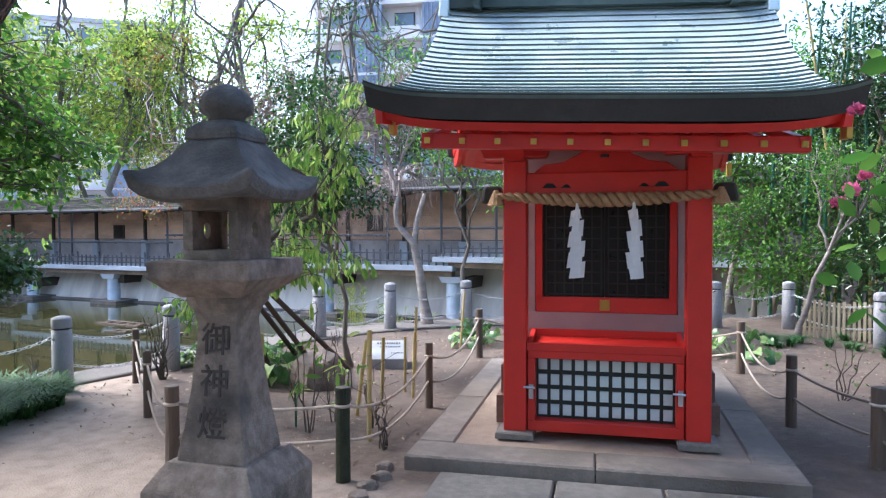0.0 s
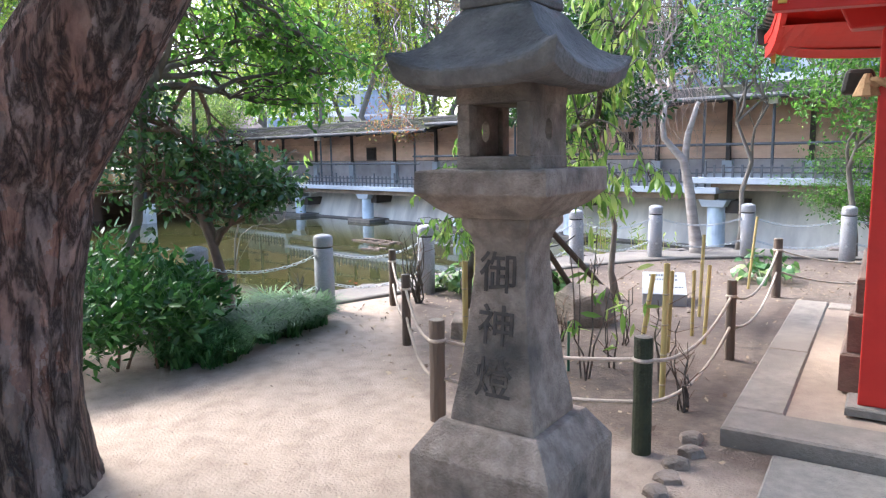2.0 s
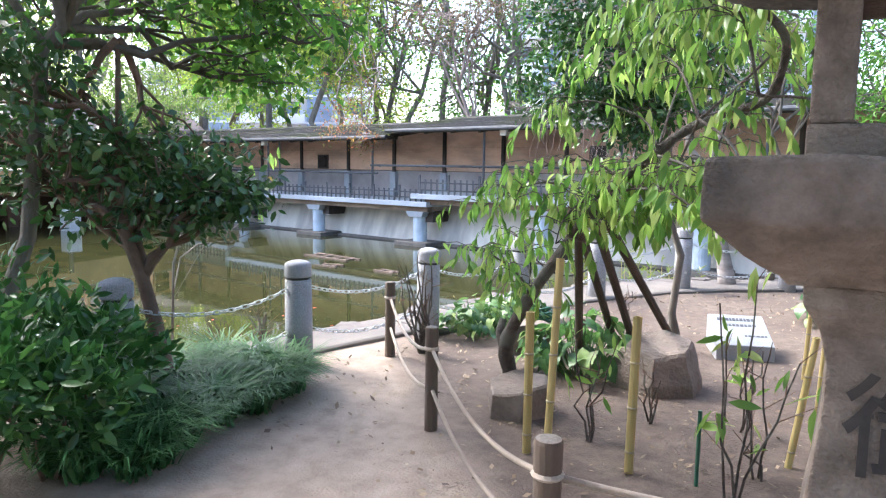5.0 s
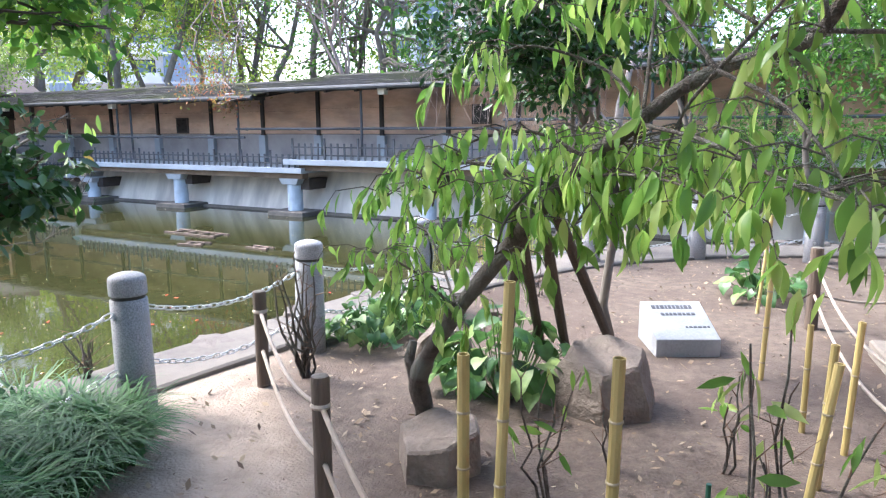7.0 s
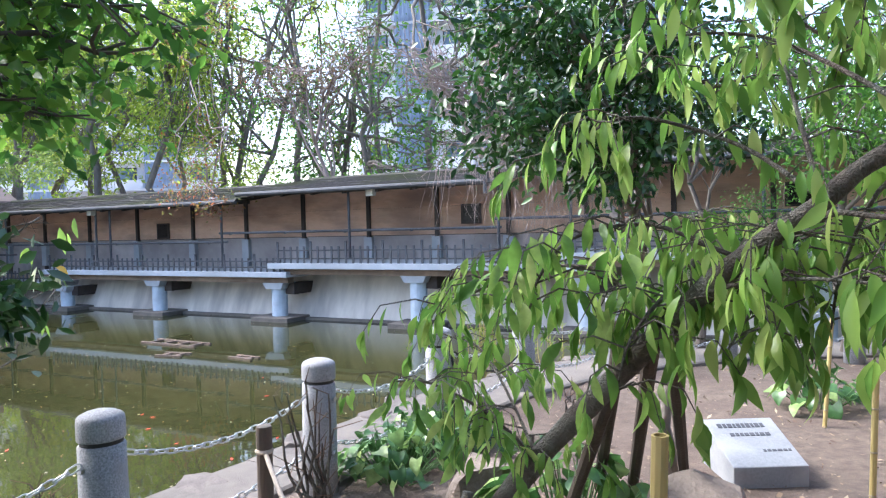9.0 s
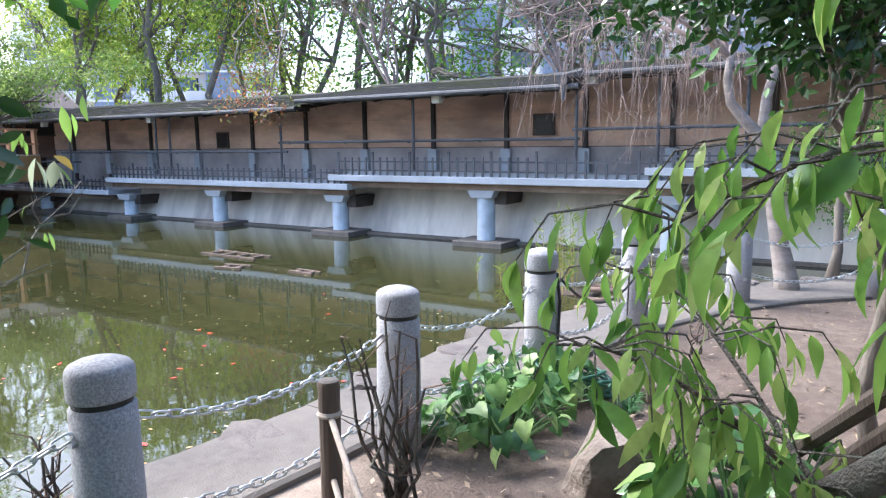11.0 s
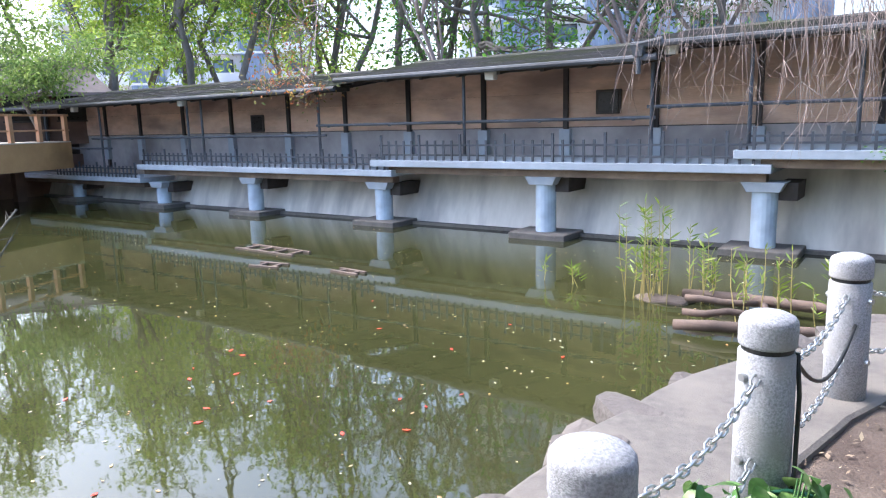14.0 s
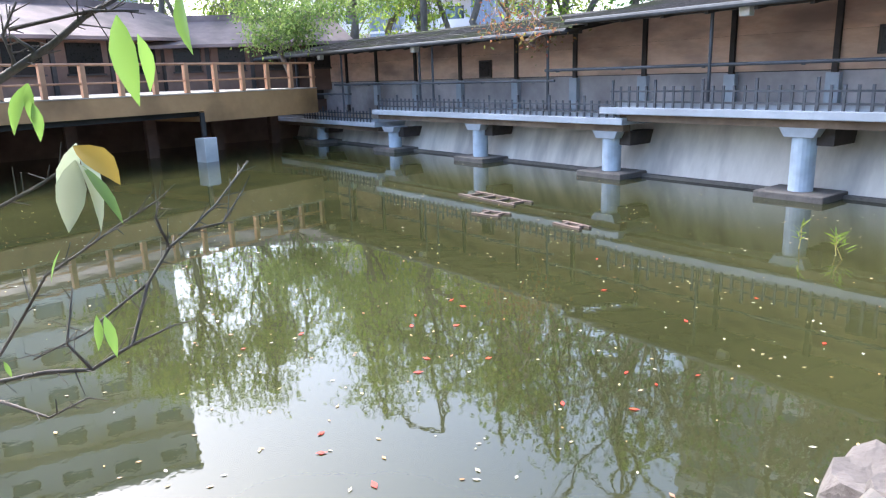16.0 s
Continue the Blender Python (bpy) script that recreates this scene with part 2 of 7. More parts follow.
M_PLATRAIL = mat("varnished_rail", (0.45, 0.22, 0.11), (0.60, 0.32, 0.17), 4, 0.5, 0.1)
M_PLATDECK = mat("pale_deck_boards", (0.50, 0.41, 0.32), (0.66, 0.56, 0.45), 4, 0.7, 0.1)
M_LAMPWHITE = mat("white_lamp_box", (0.62, 0.60, 0.56), (0.74, 0.72, 0.68), 5, 0.5, 0.02)
M_WHITEWALL = mat("white_facade", (0.66, 0.69, 0.74), (0.78, 0.80, 0.84), 0.6, 0.8, 0.05, large=0.1)
M_LOUVRE = mat("blue_grey_louvre", (0.20, 0.27, 0.38), (0.28, 0.36, 0.48), 2, 0.5, 0.05)
M_GLASS = mat("window_glass", (0.10, 0.15, 0.20), (0.18, 0.25, 0.32), 1, 0.12, 0.0)
M_BROWNWALL = mat("brown_house_wall", (0.15, 0.085, 0.06), (0.24, 0.145, 0.105), 2, 0.85, 0.15)
M_BROWNROOF = mat("brown_tile_roof", (0.20, 0.145, 0.135), (0.30, 0.22, 0.205), 3, 0.7, 0.2)


def bark_mat():
    """Plates of bark between dark vertical cracks."""
    m = mat("furrowed_bark", (0.085, 0.046, 0.037), (0.36, 0.22, 0.18), 18, 0.95, 0.0, stretch=(1, 1, 0.3), large=1.7, c3=(0.14, 0.13, 0.105))
    n, l = m.node_tree.nodes, m.node_tree.links
    b = n["Principled BSDF"]
    colour = b.inputs["Base Color"].links[0].from_socket
    tc, mp, a = n.new("ShaderNodeTexCoord"), n.new("ShaderNodeMapping"), n.new("ShaderNodeTexNoise")
    mp.inputs["Scale"].default_value = (1, 1, 0.24)
    a.inputs["Scale"].default_value, a.inputs["Detail"].default_value, a.inputs["Roughness"].default_value = 16, 8, 0.7
    l.new(tc.outputs["Object"], a.inputs[0])
    mx = n.new("ShaderNodeMix")
    mx.data_type = "RGBA"
    mx.inputs["Factor"].default_value = 0.12
    l.new(tc.outputs["Object"], mx.inputs["A"])
    l.new(a.outputs["Color"], mx.inputs["B"])
    l.new(mx.outputs["Result"], mp.inputs[0])
    cell = n.new("ShaderNodeTexVoronoi")
    cell.inputs["Scale"].default_value = 19
    l.new(mp.outputs[0], cell.inputs[0])
    tone = n.new("ShaderNodeSeparateColor")
    l.new(cell.outputs["Color"], tone.inputs[0])
    span = n.new("ShaderNodeMapRange")
    span.inputs["To Min"].default_value, span.inputs["To Max"].default_value = 0.75, 1.2
    l.new(tone.outputs[0], span.inputs["Value"])
    plates = n.new("ShaderNodeHueSaturation")
    sat = n.new("ShaderNodeMapRange")
    sat.inputs["To Min"].default_value, sat.inputs["To Max"].default_value = 0.6, 1.2
    l.new(tone.outputs[1], sat.inputs["Value"])
    l.new(sat.outputs[0], plates.inputs["Saturation"])
    l.new(span.outputs[0], plates.inputs["Value"])
    l.new(colour, plates.inputs["Color"])
    colour = plates.outputs[0]
    crack_at, crack = n.new("ShaderNodeMapping"), n.new("ShaderNodeTexNoise")
    crack_at.inputs["Scale"].default_value = (1, 1, 0.22)
    l.new(tc.outputs["Object"], crack_at.inputs[0])
    l.new(crack_at.outputs[0], crack.inputs[0])
    crack.inputs["Scale"].default_value, crack.inputs["Detail"].default_value, crack.inputs["Roughness"].default_value, crack.inputs["Distortion"].default_value = 13, 7, 0.62, 0.5
    mid, ridge = n.new("ShaderNodeMath"), n.new("ShaderNodeMath")
    mid.operation, ridge.operation = "SUBTRACT", "ABSOLUTE"
    mid.inputs[1].default_value = 0.5
    l.new(crack.outputs[0], mid.inputs[0])
    l.new(mid.outputs[0], ridge.inputs[0])
    r = n.new("ShaderNodeValToRGB")
    r.color_ramp.elements[0].position, r.color_ramp.elements[1].position = 0.0, 0.085
    r.color_ramp.elements[0].color = (0.20, 0.165, 0.155, 1)
    l.new(ridge.outputs[0], r.inputs[0])
    mu = n.new("ShaderNodeMix")
    mu.data_type, mu.blend_type = "RGBA", "MULTIPLY"
    mu.inputs["Factor"].default_value = 1
    l.new(colour, mu.inputs["A"])
    l.new(r.outputs[0], mu.inputs["B"])
    l.new(mu.outputs["Result"], b.inputs["Base Color"])
    ad = n.new("ShaderNodeMath")
    ad.operation = "MULTIPLY_ADD"
    ad.inputs[1].default_value = 0.9
    l.new(a.outputs[0], ad.inputs[0])
    l.new(r.outputs[0], ad.inputs[2])
    bp = n.new("ShaderNodeBump")
    bp.inputs["Strength"].default_value, bp.inputs["Distance"].default_value = 0.9, 0.03
    l.new(ad.outputs[0], bp.inputs["Height"])
    l.new(bp.outputs[0], b.inputs["Normal"])
    return m


M_BARK = bark_mat()
M_BARKGREY = mat("grey_bark", (0.10, 0.085, 0.07), (0.24, 0.21, 0.18), 9, 0.9, 0.5, stretch=(1, 1, 0.4))
M_PEACHBARK = mat("lichened_peach_bark", (0.032, 0.024, 0.019), (0.125, 0.10, 0.082), 24, 0.9, 0.9, large=7, c3=(0.15, 0.15, 0.125))
M_BARKPALE = mat("pale_cherry_bark", (0.16, 0.13, 0.115), (0.40, 0.36, 0.33), 8, 0.85, 0.4, stretch=(0.6, 0.6, 2))
M_BARKBROWN = mat("brown_twig_bark", (0.10, 0.062, 0.042), (0.23, 0.15, 0.105), 12, 0.85, 0.4)
M_TWIGPINK = mat("bare_twig", (0.24, 0.18, 0.16), (0.40, 0.32, 0.285), 9, 0.85, 0.1)
M_ROTWOOD = mat("floating_timber", (0.085, 0.055, 0.042), (0.19, 0.13, 0.10), 8, 0.8, 0.4)
M_PLAQUE = mat("pale_plaque_stone", (0.21, 0.225, 0.24), (0.31, 0.325, 0.34), 60, 0.6, 0.2, large=4, c3=(0.36, 0.37, 0.375))
M_DARKWALL = mat("dark_board_wall", (0.03, 0.03, 0.033), (0.075, 0.072, 0.075), 3, 0.85, 0.2)
L_PEACH = leaf_mat("peach_leaf", [(0.10, 0.22, 0.04), (0.17, 0.33, 0.06), (0.27, 0.43, 0.09), (0.42, 0.52, 0.16)], 0.5, 0.36, 0.5)
L_DARK = leaf_mat("camellia_leaf", [(0.018, 0.055, 0.014), (0.03, 0.085, 0.02), (0.05, 0.12, 0.03)], 0.18, 0.3, 0.55)
L_MID = leaf_mat("green_leaf", [(0.06, 0.17, 0.028), (0.10, 0.25, 0.04), (0.18, 0.33, 0.06)], 0.55)
# darker copy of the green leaf: shade is put into its colour
L_MIDDARK = leaf_mat("shade_tinted_leaf", [(0.045, 0.13, 0.022), (0.08, 0.20, 0.033), (0.16, 0.31, 0.05)], 0.5)
L_OVERHANG = leaf_mat("overhanging_leaf", [(0.04, 0.115, 0.02), (0.08, 0.20, 0.03), (0.18, 0.34, 0.05)], 0.52)
# far crowns: the glow of backlit leaves is put into these raised colours
L_BRIGHT = leaf_mat("sun_tinted_leaf", [(0.16, 0.28, 0.04), (0.28, 0.40, 0.065), (0.42, 0.49, 0.10)], 0.68)
L_CAMELLIA = leaf_mat("glossy_camellia_leaf", [(0.024, 0.070, 0.018), (0.042, 0.11, 0.028), (0.08, 0.17, 0.045)], 0.25, 0.3, 0.55)
L_OLIVE = leaf_mat("olive_leaf", [(0.10, 0.18, 0.04), (0.18, 0.27, 0.065), (0.29, 0.36, 0.11)], 0.55)
L_AUTUMN = leaf_mat("autumn_leaf", [(0.30, 0.08, 0.04), (0.40, 0.16, 0.07), (0.26, 0.20, 0.06), (0.20, 0.24, 0.06)], 0.45)
L_BROWNISH = leaf_mat("thin_rust_leaf", [(0.16, 0.12, 0.07), (0.22, 0.14, 0.09), (0.12, 0.16, 0.06)], 0.4)
L_GRASS = leaf_mat("mondo_grass", [(0.026, 0.082, 0.026), (0.052, 0.145, 0.045), (0.11, 0.24, 0.08)], 0.25, 0.5, 0.25)
L_EVERGREEN = leaf_mat("evergreen_leaf", [(0.013, 0.05, 0.010), (0.028, 0.095, 0.017), (0.065, 0.175, 0.03)], 0.22, 0.3, 0.5)
L_PALE = leaf_mat("pale_leaf", [(0.48, 0.55, 0.34), (0.58, 0.63, 0.44), (0.42, 0.52, 0.26)], 0.35, 0.35, 0.6)
L_REED = leaf_mat("reed_blade", [(0.22, 0.30, 0.05), (0.32, 0.38, 0.07), (0.16, 0.26, 0.05)], 0.4)
L_SHRUB = leaf_mat("azalea_leaf", [(0.02, 0.072, 0.017), (0.042, 0.13, 0.028), (0.10, 0.23, 0.055)], 0.3, 0.35)
L_LITTER = leaf_mat("fallen_leaf", [(0.20, 0.14, 0.09), (0.33, 0.25, 0.165), (0.09, 0.055, 0.04), (0.43, 0.35, 0.24)], 0.1, 0.7)
L_FLOAT = leaf_mat("floating_leaf", [(0.55, 0.50, 0.36), (0.60, 0.45, 0.20), (0.45, 0.20, 0.08), (0.62, 0.58, 0.45), (0.50, 0.42, 0.18)], 0.1, 0.6)
L_FLOATRED = leaf_mat("red_floating_leaf", [(0.60, 0.04, 0.02), (0.70, 0.08, 0.03)], 0.1, 0.5)
L_FLOWER = leaf_mat("pink_petal", [(0.75, 0.12, 0.30), (0.82, 0.22, 0.42)], 0.3)


# ---- mesh helpers ----
class Geo:
    """Collects vertices and faces for one mesh."""

    def __init__(self):
        self.v, self.f = [], []

    def add(self, verts, faces):
        k = len(self.v)
        self.v += [tuple(p) for p in verts]
        self.f += [tuple(k + i for i in f) for f in faces]
        return self

    def box(self, c, s, rz=0.0, top=(1, 1), shift=(0, 0), ch=0.0):
        """A block with its bottom face centred at c; top: scale of the upper face; ch: a chamfer round the top."""
        ca, sa = math.cos(rz), math.sin(rz)
        rings = [(0, 1, 1, 0, 0)]
        if ch:
            rings += [(s[2] - ch, top[0], top[1], shift[0], shift[1]), (s[2], top[0] * (1 - 2 * ch / s[0]), top[1] * (1 - 2 * ch / s[1]), shift[0], shift[1])]
        else:
            rings += [(s[2], top[0], top[1], shift[0], shift[1])]
        vs, fs = [], []
        for z, kx, ky, ox, oy in rings:
            for x, y in ((-1, -1), (1, -1), (1, 1), (-1, 1)):
                px, py = x * s[0] / 2 * kx + ox, y * s[1] / 2 * ky + oy
                vs.append((c[0] + px * ca - py * sa, c[1] + px * sa + py * ca, c[2] + z))
        n = len(rings)
        fs.append((3, 2, 1, 0))
        for r in range(n - 1):
            for i in range(4):
                j = (i + 1) % 4
                fs.append((4 * r + i, 4 * r + j, 4 * r + 4 + j, 4 * r + 4 + i))
        fs.append(tuple(4 * (n - 1) + i for i in range(4)))
        return self.add(vs, fs)

    def loft(self, rings, closed=True, caps=True):
        n = len(rings[0])
        vs = [p for r in rings for p in r]
        fs = []
        for r in range(len(rings) - 1):
            for i in range(n if closed else n - 1):
                j = (i + 1) % n
                fs.append((n * r + i, n * r + j, n * r + n + j, n * r + n + i))
        if caps and closed:
            fs.append(tuple(reversed(range(n))))
            fs.append(tuple(n * (len(rings) - 1) + i for i in range(n)))
        return self.add(vs, fs)

    def lathe(self, prof, n=16, c=(0, 0, 0)):
        return self.loft([[(c[0] + r * math.cos(2 * math.pi * i / n), c[1] + r * math.sin(2 * math.pi * i / n), c[2] + z) for i in range(n)] for r, z in prof])

    def tube(self, pts, radii, n=6):
        pts = [Vector(p) for p in pts]
        if not isinstance(radii, (list, tuple)):
            radii = [radii] * len(pts)
        rings, up = [], None
        for i, p in enumerate(pts):
            d = (pts[min(i + 1, len(pts) - 1)] - pts[max(i - 1, 0)])
            d = d.normalized() if d.length > 1e-9 else Vector((0, 0, 1))
            if up is None:
                up = Vector((0, 0, 1)) if abs(d.z) < 0.9 else Vector((1, 0, 0))
            a = d.cross(up).normalized()
            b = a.cross(d).normalized()
            up = b
            rings.append([tuple(p + radii[i] * (math.cos(2 * math.pi * k / n) * a + math.sin(2 * math.pi * k / n) * b)) for k in range(n)])
        return self.loft(rings)

    def mesh(self, name, smooth=False):
        me = bpy.data.meshes.new(name)
        me.from_pydata(self.v, [], self.f)
        if smooth:
            me.polygons.foreach_set("use_smooth", [True] * len(me.polygons))
        me.update()
        return me


def part(name, geo, material, parent, label="", smooth=False, bevel=0.0, loc=None, rz=0.0):
    """One mesh object under a thing or a part."""
    me = geo.mesh(name, smooth) if isinstance(geo, Geo) else geo
    if not me.materials:
        me.materials.append(material)
    ob = new(name, me)
    ob.parent = parent
    if loc is not None:
        ob.location, ob.rotation_euler = loc, (0, 0, rz)
    if label:
        ob["label"] = label
    if bevel:
        md = ob.modifiers.new("bevel", "BEVEL")
        md.width, md.segments, md.limit_method = bevel, 2, "ANGLE"
    return ob


def thing(name, label, category, loc=(0, 0, 0), rz=0.0, group="", kind=""):
    ob = new(name)
    ob.empty_display_size = 0.1
    ob.location, ob.rotation_euler = loc, (0, 0, rz)
    return tagged(ob, label, category, group, kind)


def single(name, geo, material, label, category, loc=(0, 0, 0), rz=0.0, group="", kind="", smooth=False, bevel=0.0):
    ob = part(name, geo, material, None, "", smooth, bevel, loc, rz)
    return tagged(ob, label, category, group, kind)


def fast_mesh(name, V, F, material):
    """A mesh from arrays of vertices and triangles."""
    me = bpy.data.meshes.new(name)
    V, F = np.asarray(V, dtype=np.float32), np.asarray(F, dtype=np.int32)
    me.vertices.add(len(V))
    me.vertices.foreach_set("co", V.ravel())
    me.loops.add(F.size)
    me.loops.foreach_set("vertex_index", F.ravel())
    me.polygons.add(len(F))
    me.polygons.foreach_set("loop_start", np.arange(0, F.size, 3, dtype=np.int32))
    me.polygons.foreach_set("loop_total", np.full(len(F), 3, dtype=np.int32))
    me.update(calc_edges=True)
    me.materials.append(material)
    return me


def leaf_arrays(P, D, L, W, rng, fold=0.25, bend=0.2, fine=True):
    """Leaves at P that point along D, folded along the midrib and bent down at the tip."""
    n = len(P)
    D = D / np.maximum(1e-6, np.linalg.norm(D, axis=1, keepdims=True))
    R = rng.normal(size=(n, 3))
    S = np.cross(D, R)
    S /= np.maximum(1e-6, np.linalg.norm(S, axis=1, keepdims=True))
    N = np.cross(S, D)
    N *= np.sign(N[:, 2:3] + 1e-9)
    L, W = L[:, None], W[:, None]
    if fine:
        b, t = P, P + D * L - N * L * bend
        c1, c2 = P + D * L * 0.3 - N * W * fold * 0.6, P + D * L * 0.65 - N * (W * fold * 0.5 + L * bend * 0.35)
        q = [b, c1 + S * W * 0.42 + N * W * fold * 0.5, c1, c1 - S * W * 0.42 + N * W * fold * 0.5, c2 + S * W * 0.4 + N * W * fold * 0.4, c2, c2 - S * W * 0.4 + N * W * fold * 0.4, t]
        T = [(0, 1, 2), (0, 2, 3), (1, 4, 5), (1, 5, 2), (2, 5, 6), (2, 6, 3), (4, 7, 5), (5, 7, 6)]
    else:
        c = P + D * L * 0.5
        q = [P, c + S * W * 0.5 + N * W * fold, P + D * L - N * L * bend, c - S * W * 0.5 + N * W * fold]
        T = [(0, 1, 2), (0, 2, 3)]
    V = np.stack(q, 1).reshape(-1, 3)
    F = (np.arange(n)[:, None, None] * len(q) + np.array(T)[None]).reshape(-1, 3)
    return V, F


def lance_arrays(P, D, L, W, rng, roll=0.9, curl=(0.25, 0.75)):
    """Long pointed leaves that leave P along D, arch downwards and fold along the midrib."""
    n = len(P)
    D = D / np.maximum(1e-6, np.linalg.norm(D, axis=1, keepdims=True))
    up = np.tile(np.array([0.0, 0.0, 1.0]), (n, 1)) + rng.normal(size=(n, 3)) * 0.05
    S = np.cross(D, up)
    S /= np.maximum(1e-6, np.linalg.norm(S, axis=1, keepdims=True))
    N = np.cross(S, D)
    a = rng.uniform(-roll, roll, n)[:, None]
    S, N = S * np.cos(a) + N * np.sin(a), N * np.cos(a) - S * np.sin(a)
    c = rng.uniform(curl[0], curl[1], n)[:, None]
    f = rng.uniform(0.1, 0.45, n)[:, None]
    wave = rng.uniform(-0.08, 0.08, n)[:, None]
    L, W = L[:, None], W[:, None]
    q = []
    for t, w in ((0.0, 0.05), (0.16, 0.62), (0.36, 1.0), (0.58, 0.92), (0.8, 0.5), (1.0, 0.02)):
        m = P + D * L * (t - 0.35 * c * t * t) - N * L * c * 0.62 * t * t + S * L * wave * math.sin(3.1 * t)
        q += [m + S * W * 0.5 * w + N * W * f * 0.5 * w, m, m - S * W * 0.5 * w + N * W * f * 0.5 * w]
    T = []
    for k in range(5):
        for j in (0, 1):
            i = 3 * k + j
            T += [(i, i + 3, i + 4), (i, i + 4, i + 1)]
    V = np.stack(q, 1).reshape(-1, 3)
    F = (np.arange(n)[:, None, None] * len(q) + np.array(T)[None]).reshape(-1, 3)
    return V, F


def curve_points(a, b, sag, n=9):
    """A hanging line from a to b."""
    a, b = Vector(a), Vector(b)
    return [a.lerp(b, i / n) - Vector((0, 0, sag * 4 * (i / n) * (1 - i / n))) for i in range(n + 1)]


def eased(pts, k=4):
    """A smooth line through the points."""
    p = [Vector(q) for q in pts]
    p = [p[0] * 2 - p[1]] + p + [p[-1] * 2 - p[-2]]
    out = []
    for i in range(1, len(p) - 2):
        a, b, c, d = p[i - 1], p[i], p[i + 1], p[i + 2]
        for j in range(k):
            t = j / k
            out.append(tuple(0.5 * (2 * b + (c - a) * t + (2 * a - 5 * b + 4 * c - d) * t * t + (3 * b - a - 3 * c + d) * t ** 3)))
    return out + [tuple(p[-2])]


def wander(a, b, n, amount, rng, lift=0.0):
    """A crooked line from a to b, arched by lift."""
    a, b = np.array(a, float), np.array(b, float)
    k = np.linspace(0, 1, n)[:, None]
    p = a + (b - a) * k + rng.normal(size=(n, 3)) * amount * np.sin(np.pi * k) + np.array([0, 0, 1]) * lift * np.sin(np.pi * k)
    return [tuple(q) for q in p]


def tree(name, label, base, top, blobs, leaves, size, bark, leaf, seed, r=0.12, limbs=7, twigs=6, clump=0.35, droop=0.3, fine=False, aspect=0.45, category="tree", group="", path=None):
    """A tapered trunk, limbs and twigs that reach into the crown's lobes, and leaves in uneven clumps on the twigs."""
    rng = np.random.default_rng(seed)
    th = thing(name, label, category, base, group=group)
    base, top = np.array(base, float), np.array(top, float) - np.array(base, float)
    tr = [tuple(np.array(p) - base) for p in path] if path else wander((0, 0, -0.1), top, 8, 0.04 * np.linalg.norm(top), rng)
    part("trunk", Geo().tube(tr, [r * 1.5 if i == 0 else r * (1 - 0.75 * i / 7) for i in range(8)], 8), bark, th, smooth=True)
    vol = np.array([b[3] * b[4] * b[5] for b in blobs])
    anchors, twig = [], Geo()
    for k in range(limbs):
        b = np.array(blobs[k % len(blobs)], float)
        s = tr[rng.integers(3, 8)]
        e = b[:3] - base + rng.uniform(-0.5, 0.5, 3) * b[3:]
        g, gt = Geo(), twig
        p = wander(s, e, 7, 0.05 * np.linalg.norm(e - np.array(s)), rng, 0.05 * np.linalg.norm(e - np.array(s)))
        g.tube(p, [r * 0.45 * (1 - 0.8 * i / 6) + 0.003 for i in range(7)], 5)
        for j in range(twigs):
            q = np.array(p[rng.integers(2, 7)])
            d = rng.normal(size=3)
            e2 = b[:3] - base + d / np.linalg.norm(d) * rng.uniform(0.5, 1.0) * b[3:]
            w = wander(q, e2, 5, 0.06 * np.linalg.norm(e2 - q), rng)
            gt.tube(w, [r * 0.14 * (1 - 0.75 * i / 4) + 0.0025 for i in range(5)], 4)
            anchors += [np.array(w[2]), np.array(w[3]), np.array(w[4])]
        part("limb", g, bark, th, smooth=True)
    tagged(part("twigs", twig, bark, th, smooth=True), kind="stuff")
    if leaves:
        n_c = max(8, leaves // 45)
        pick = rng.choice(len(blobs), n_c, p=vol / vol.sum())
        cs = []
        for k in pick:
            b = np.array(blobs[k], float)
            d = rng.normal(size=3)
            cs.append(b[:3] - base + d / np.linalg.norm(d) * rng.uniform(0.35, 1.0) ** 0.5 * b[3:])
        cs = np.array(cs + anchors)
        i = rng.integers(0, len(cs), leaves)
        P = cs[i] + rng.normal(size=(leaves, 3)) * clump * np.array([1, 1, 0.6])
        D = rng.normal(size=(leaves, 3)) + (P - cs[i]) / clump * 0.6 + np.array([0, 0, -droop])
        L = size * rng.uniform(0.6, 1.25, leaves)
        V, F = leaf_arrays(P, D, L, L * aspect, rng, fine=fine)
        part("crown", fast_mesh("crown", V, F, leaf), leaf, th)
    return th


# ---- ground, pond, banks ----
BANK = [(-26.0, -9.0), (-14.0, -4.5), (-8.0, -1.0), (-6.1, 0.9), (-5.45, 2.8), (-5.25, 4.6), (-5.2, 5.2), (-5.08, 6.2), (-5.03, 6.7), (-5.0, 7.3), (-4.92, 7.8), (-4.78, 8.4), (-4.6, 8.9), (-4.3, 9.6), (-3.75, 10.4),
        (-2.9, 11.2), (-1.6, 11.9), (0.2, 12.7), (1.8, 14.0), (2.6, 16.0), (2.8, 18.4), (-33.0, 18.4), (-33.0, -9.0)]


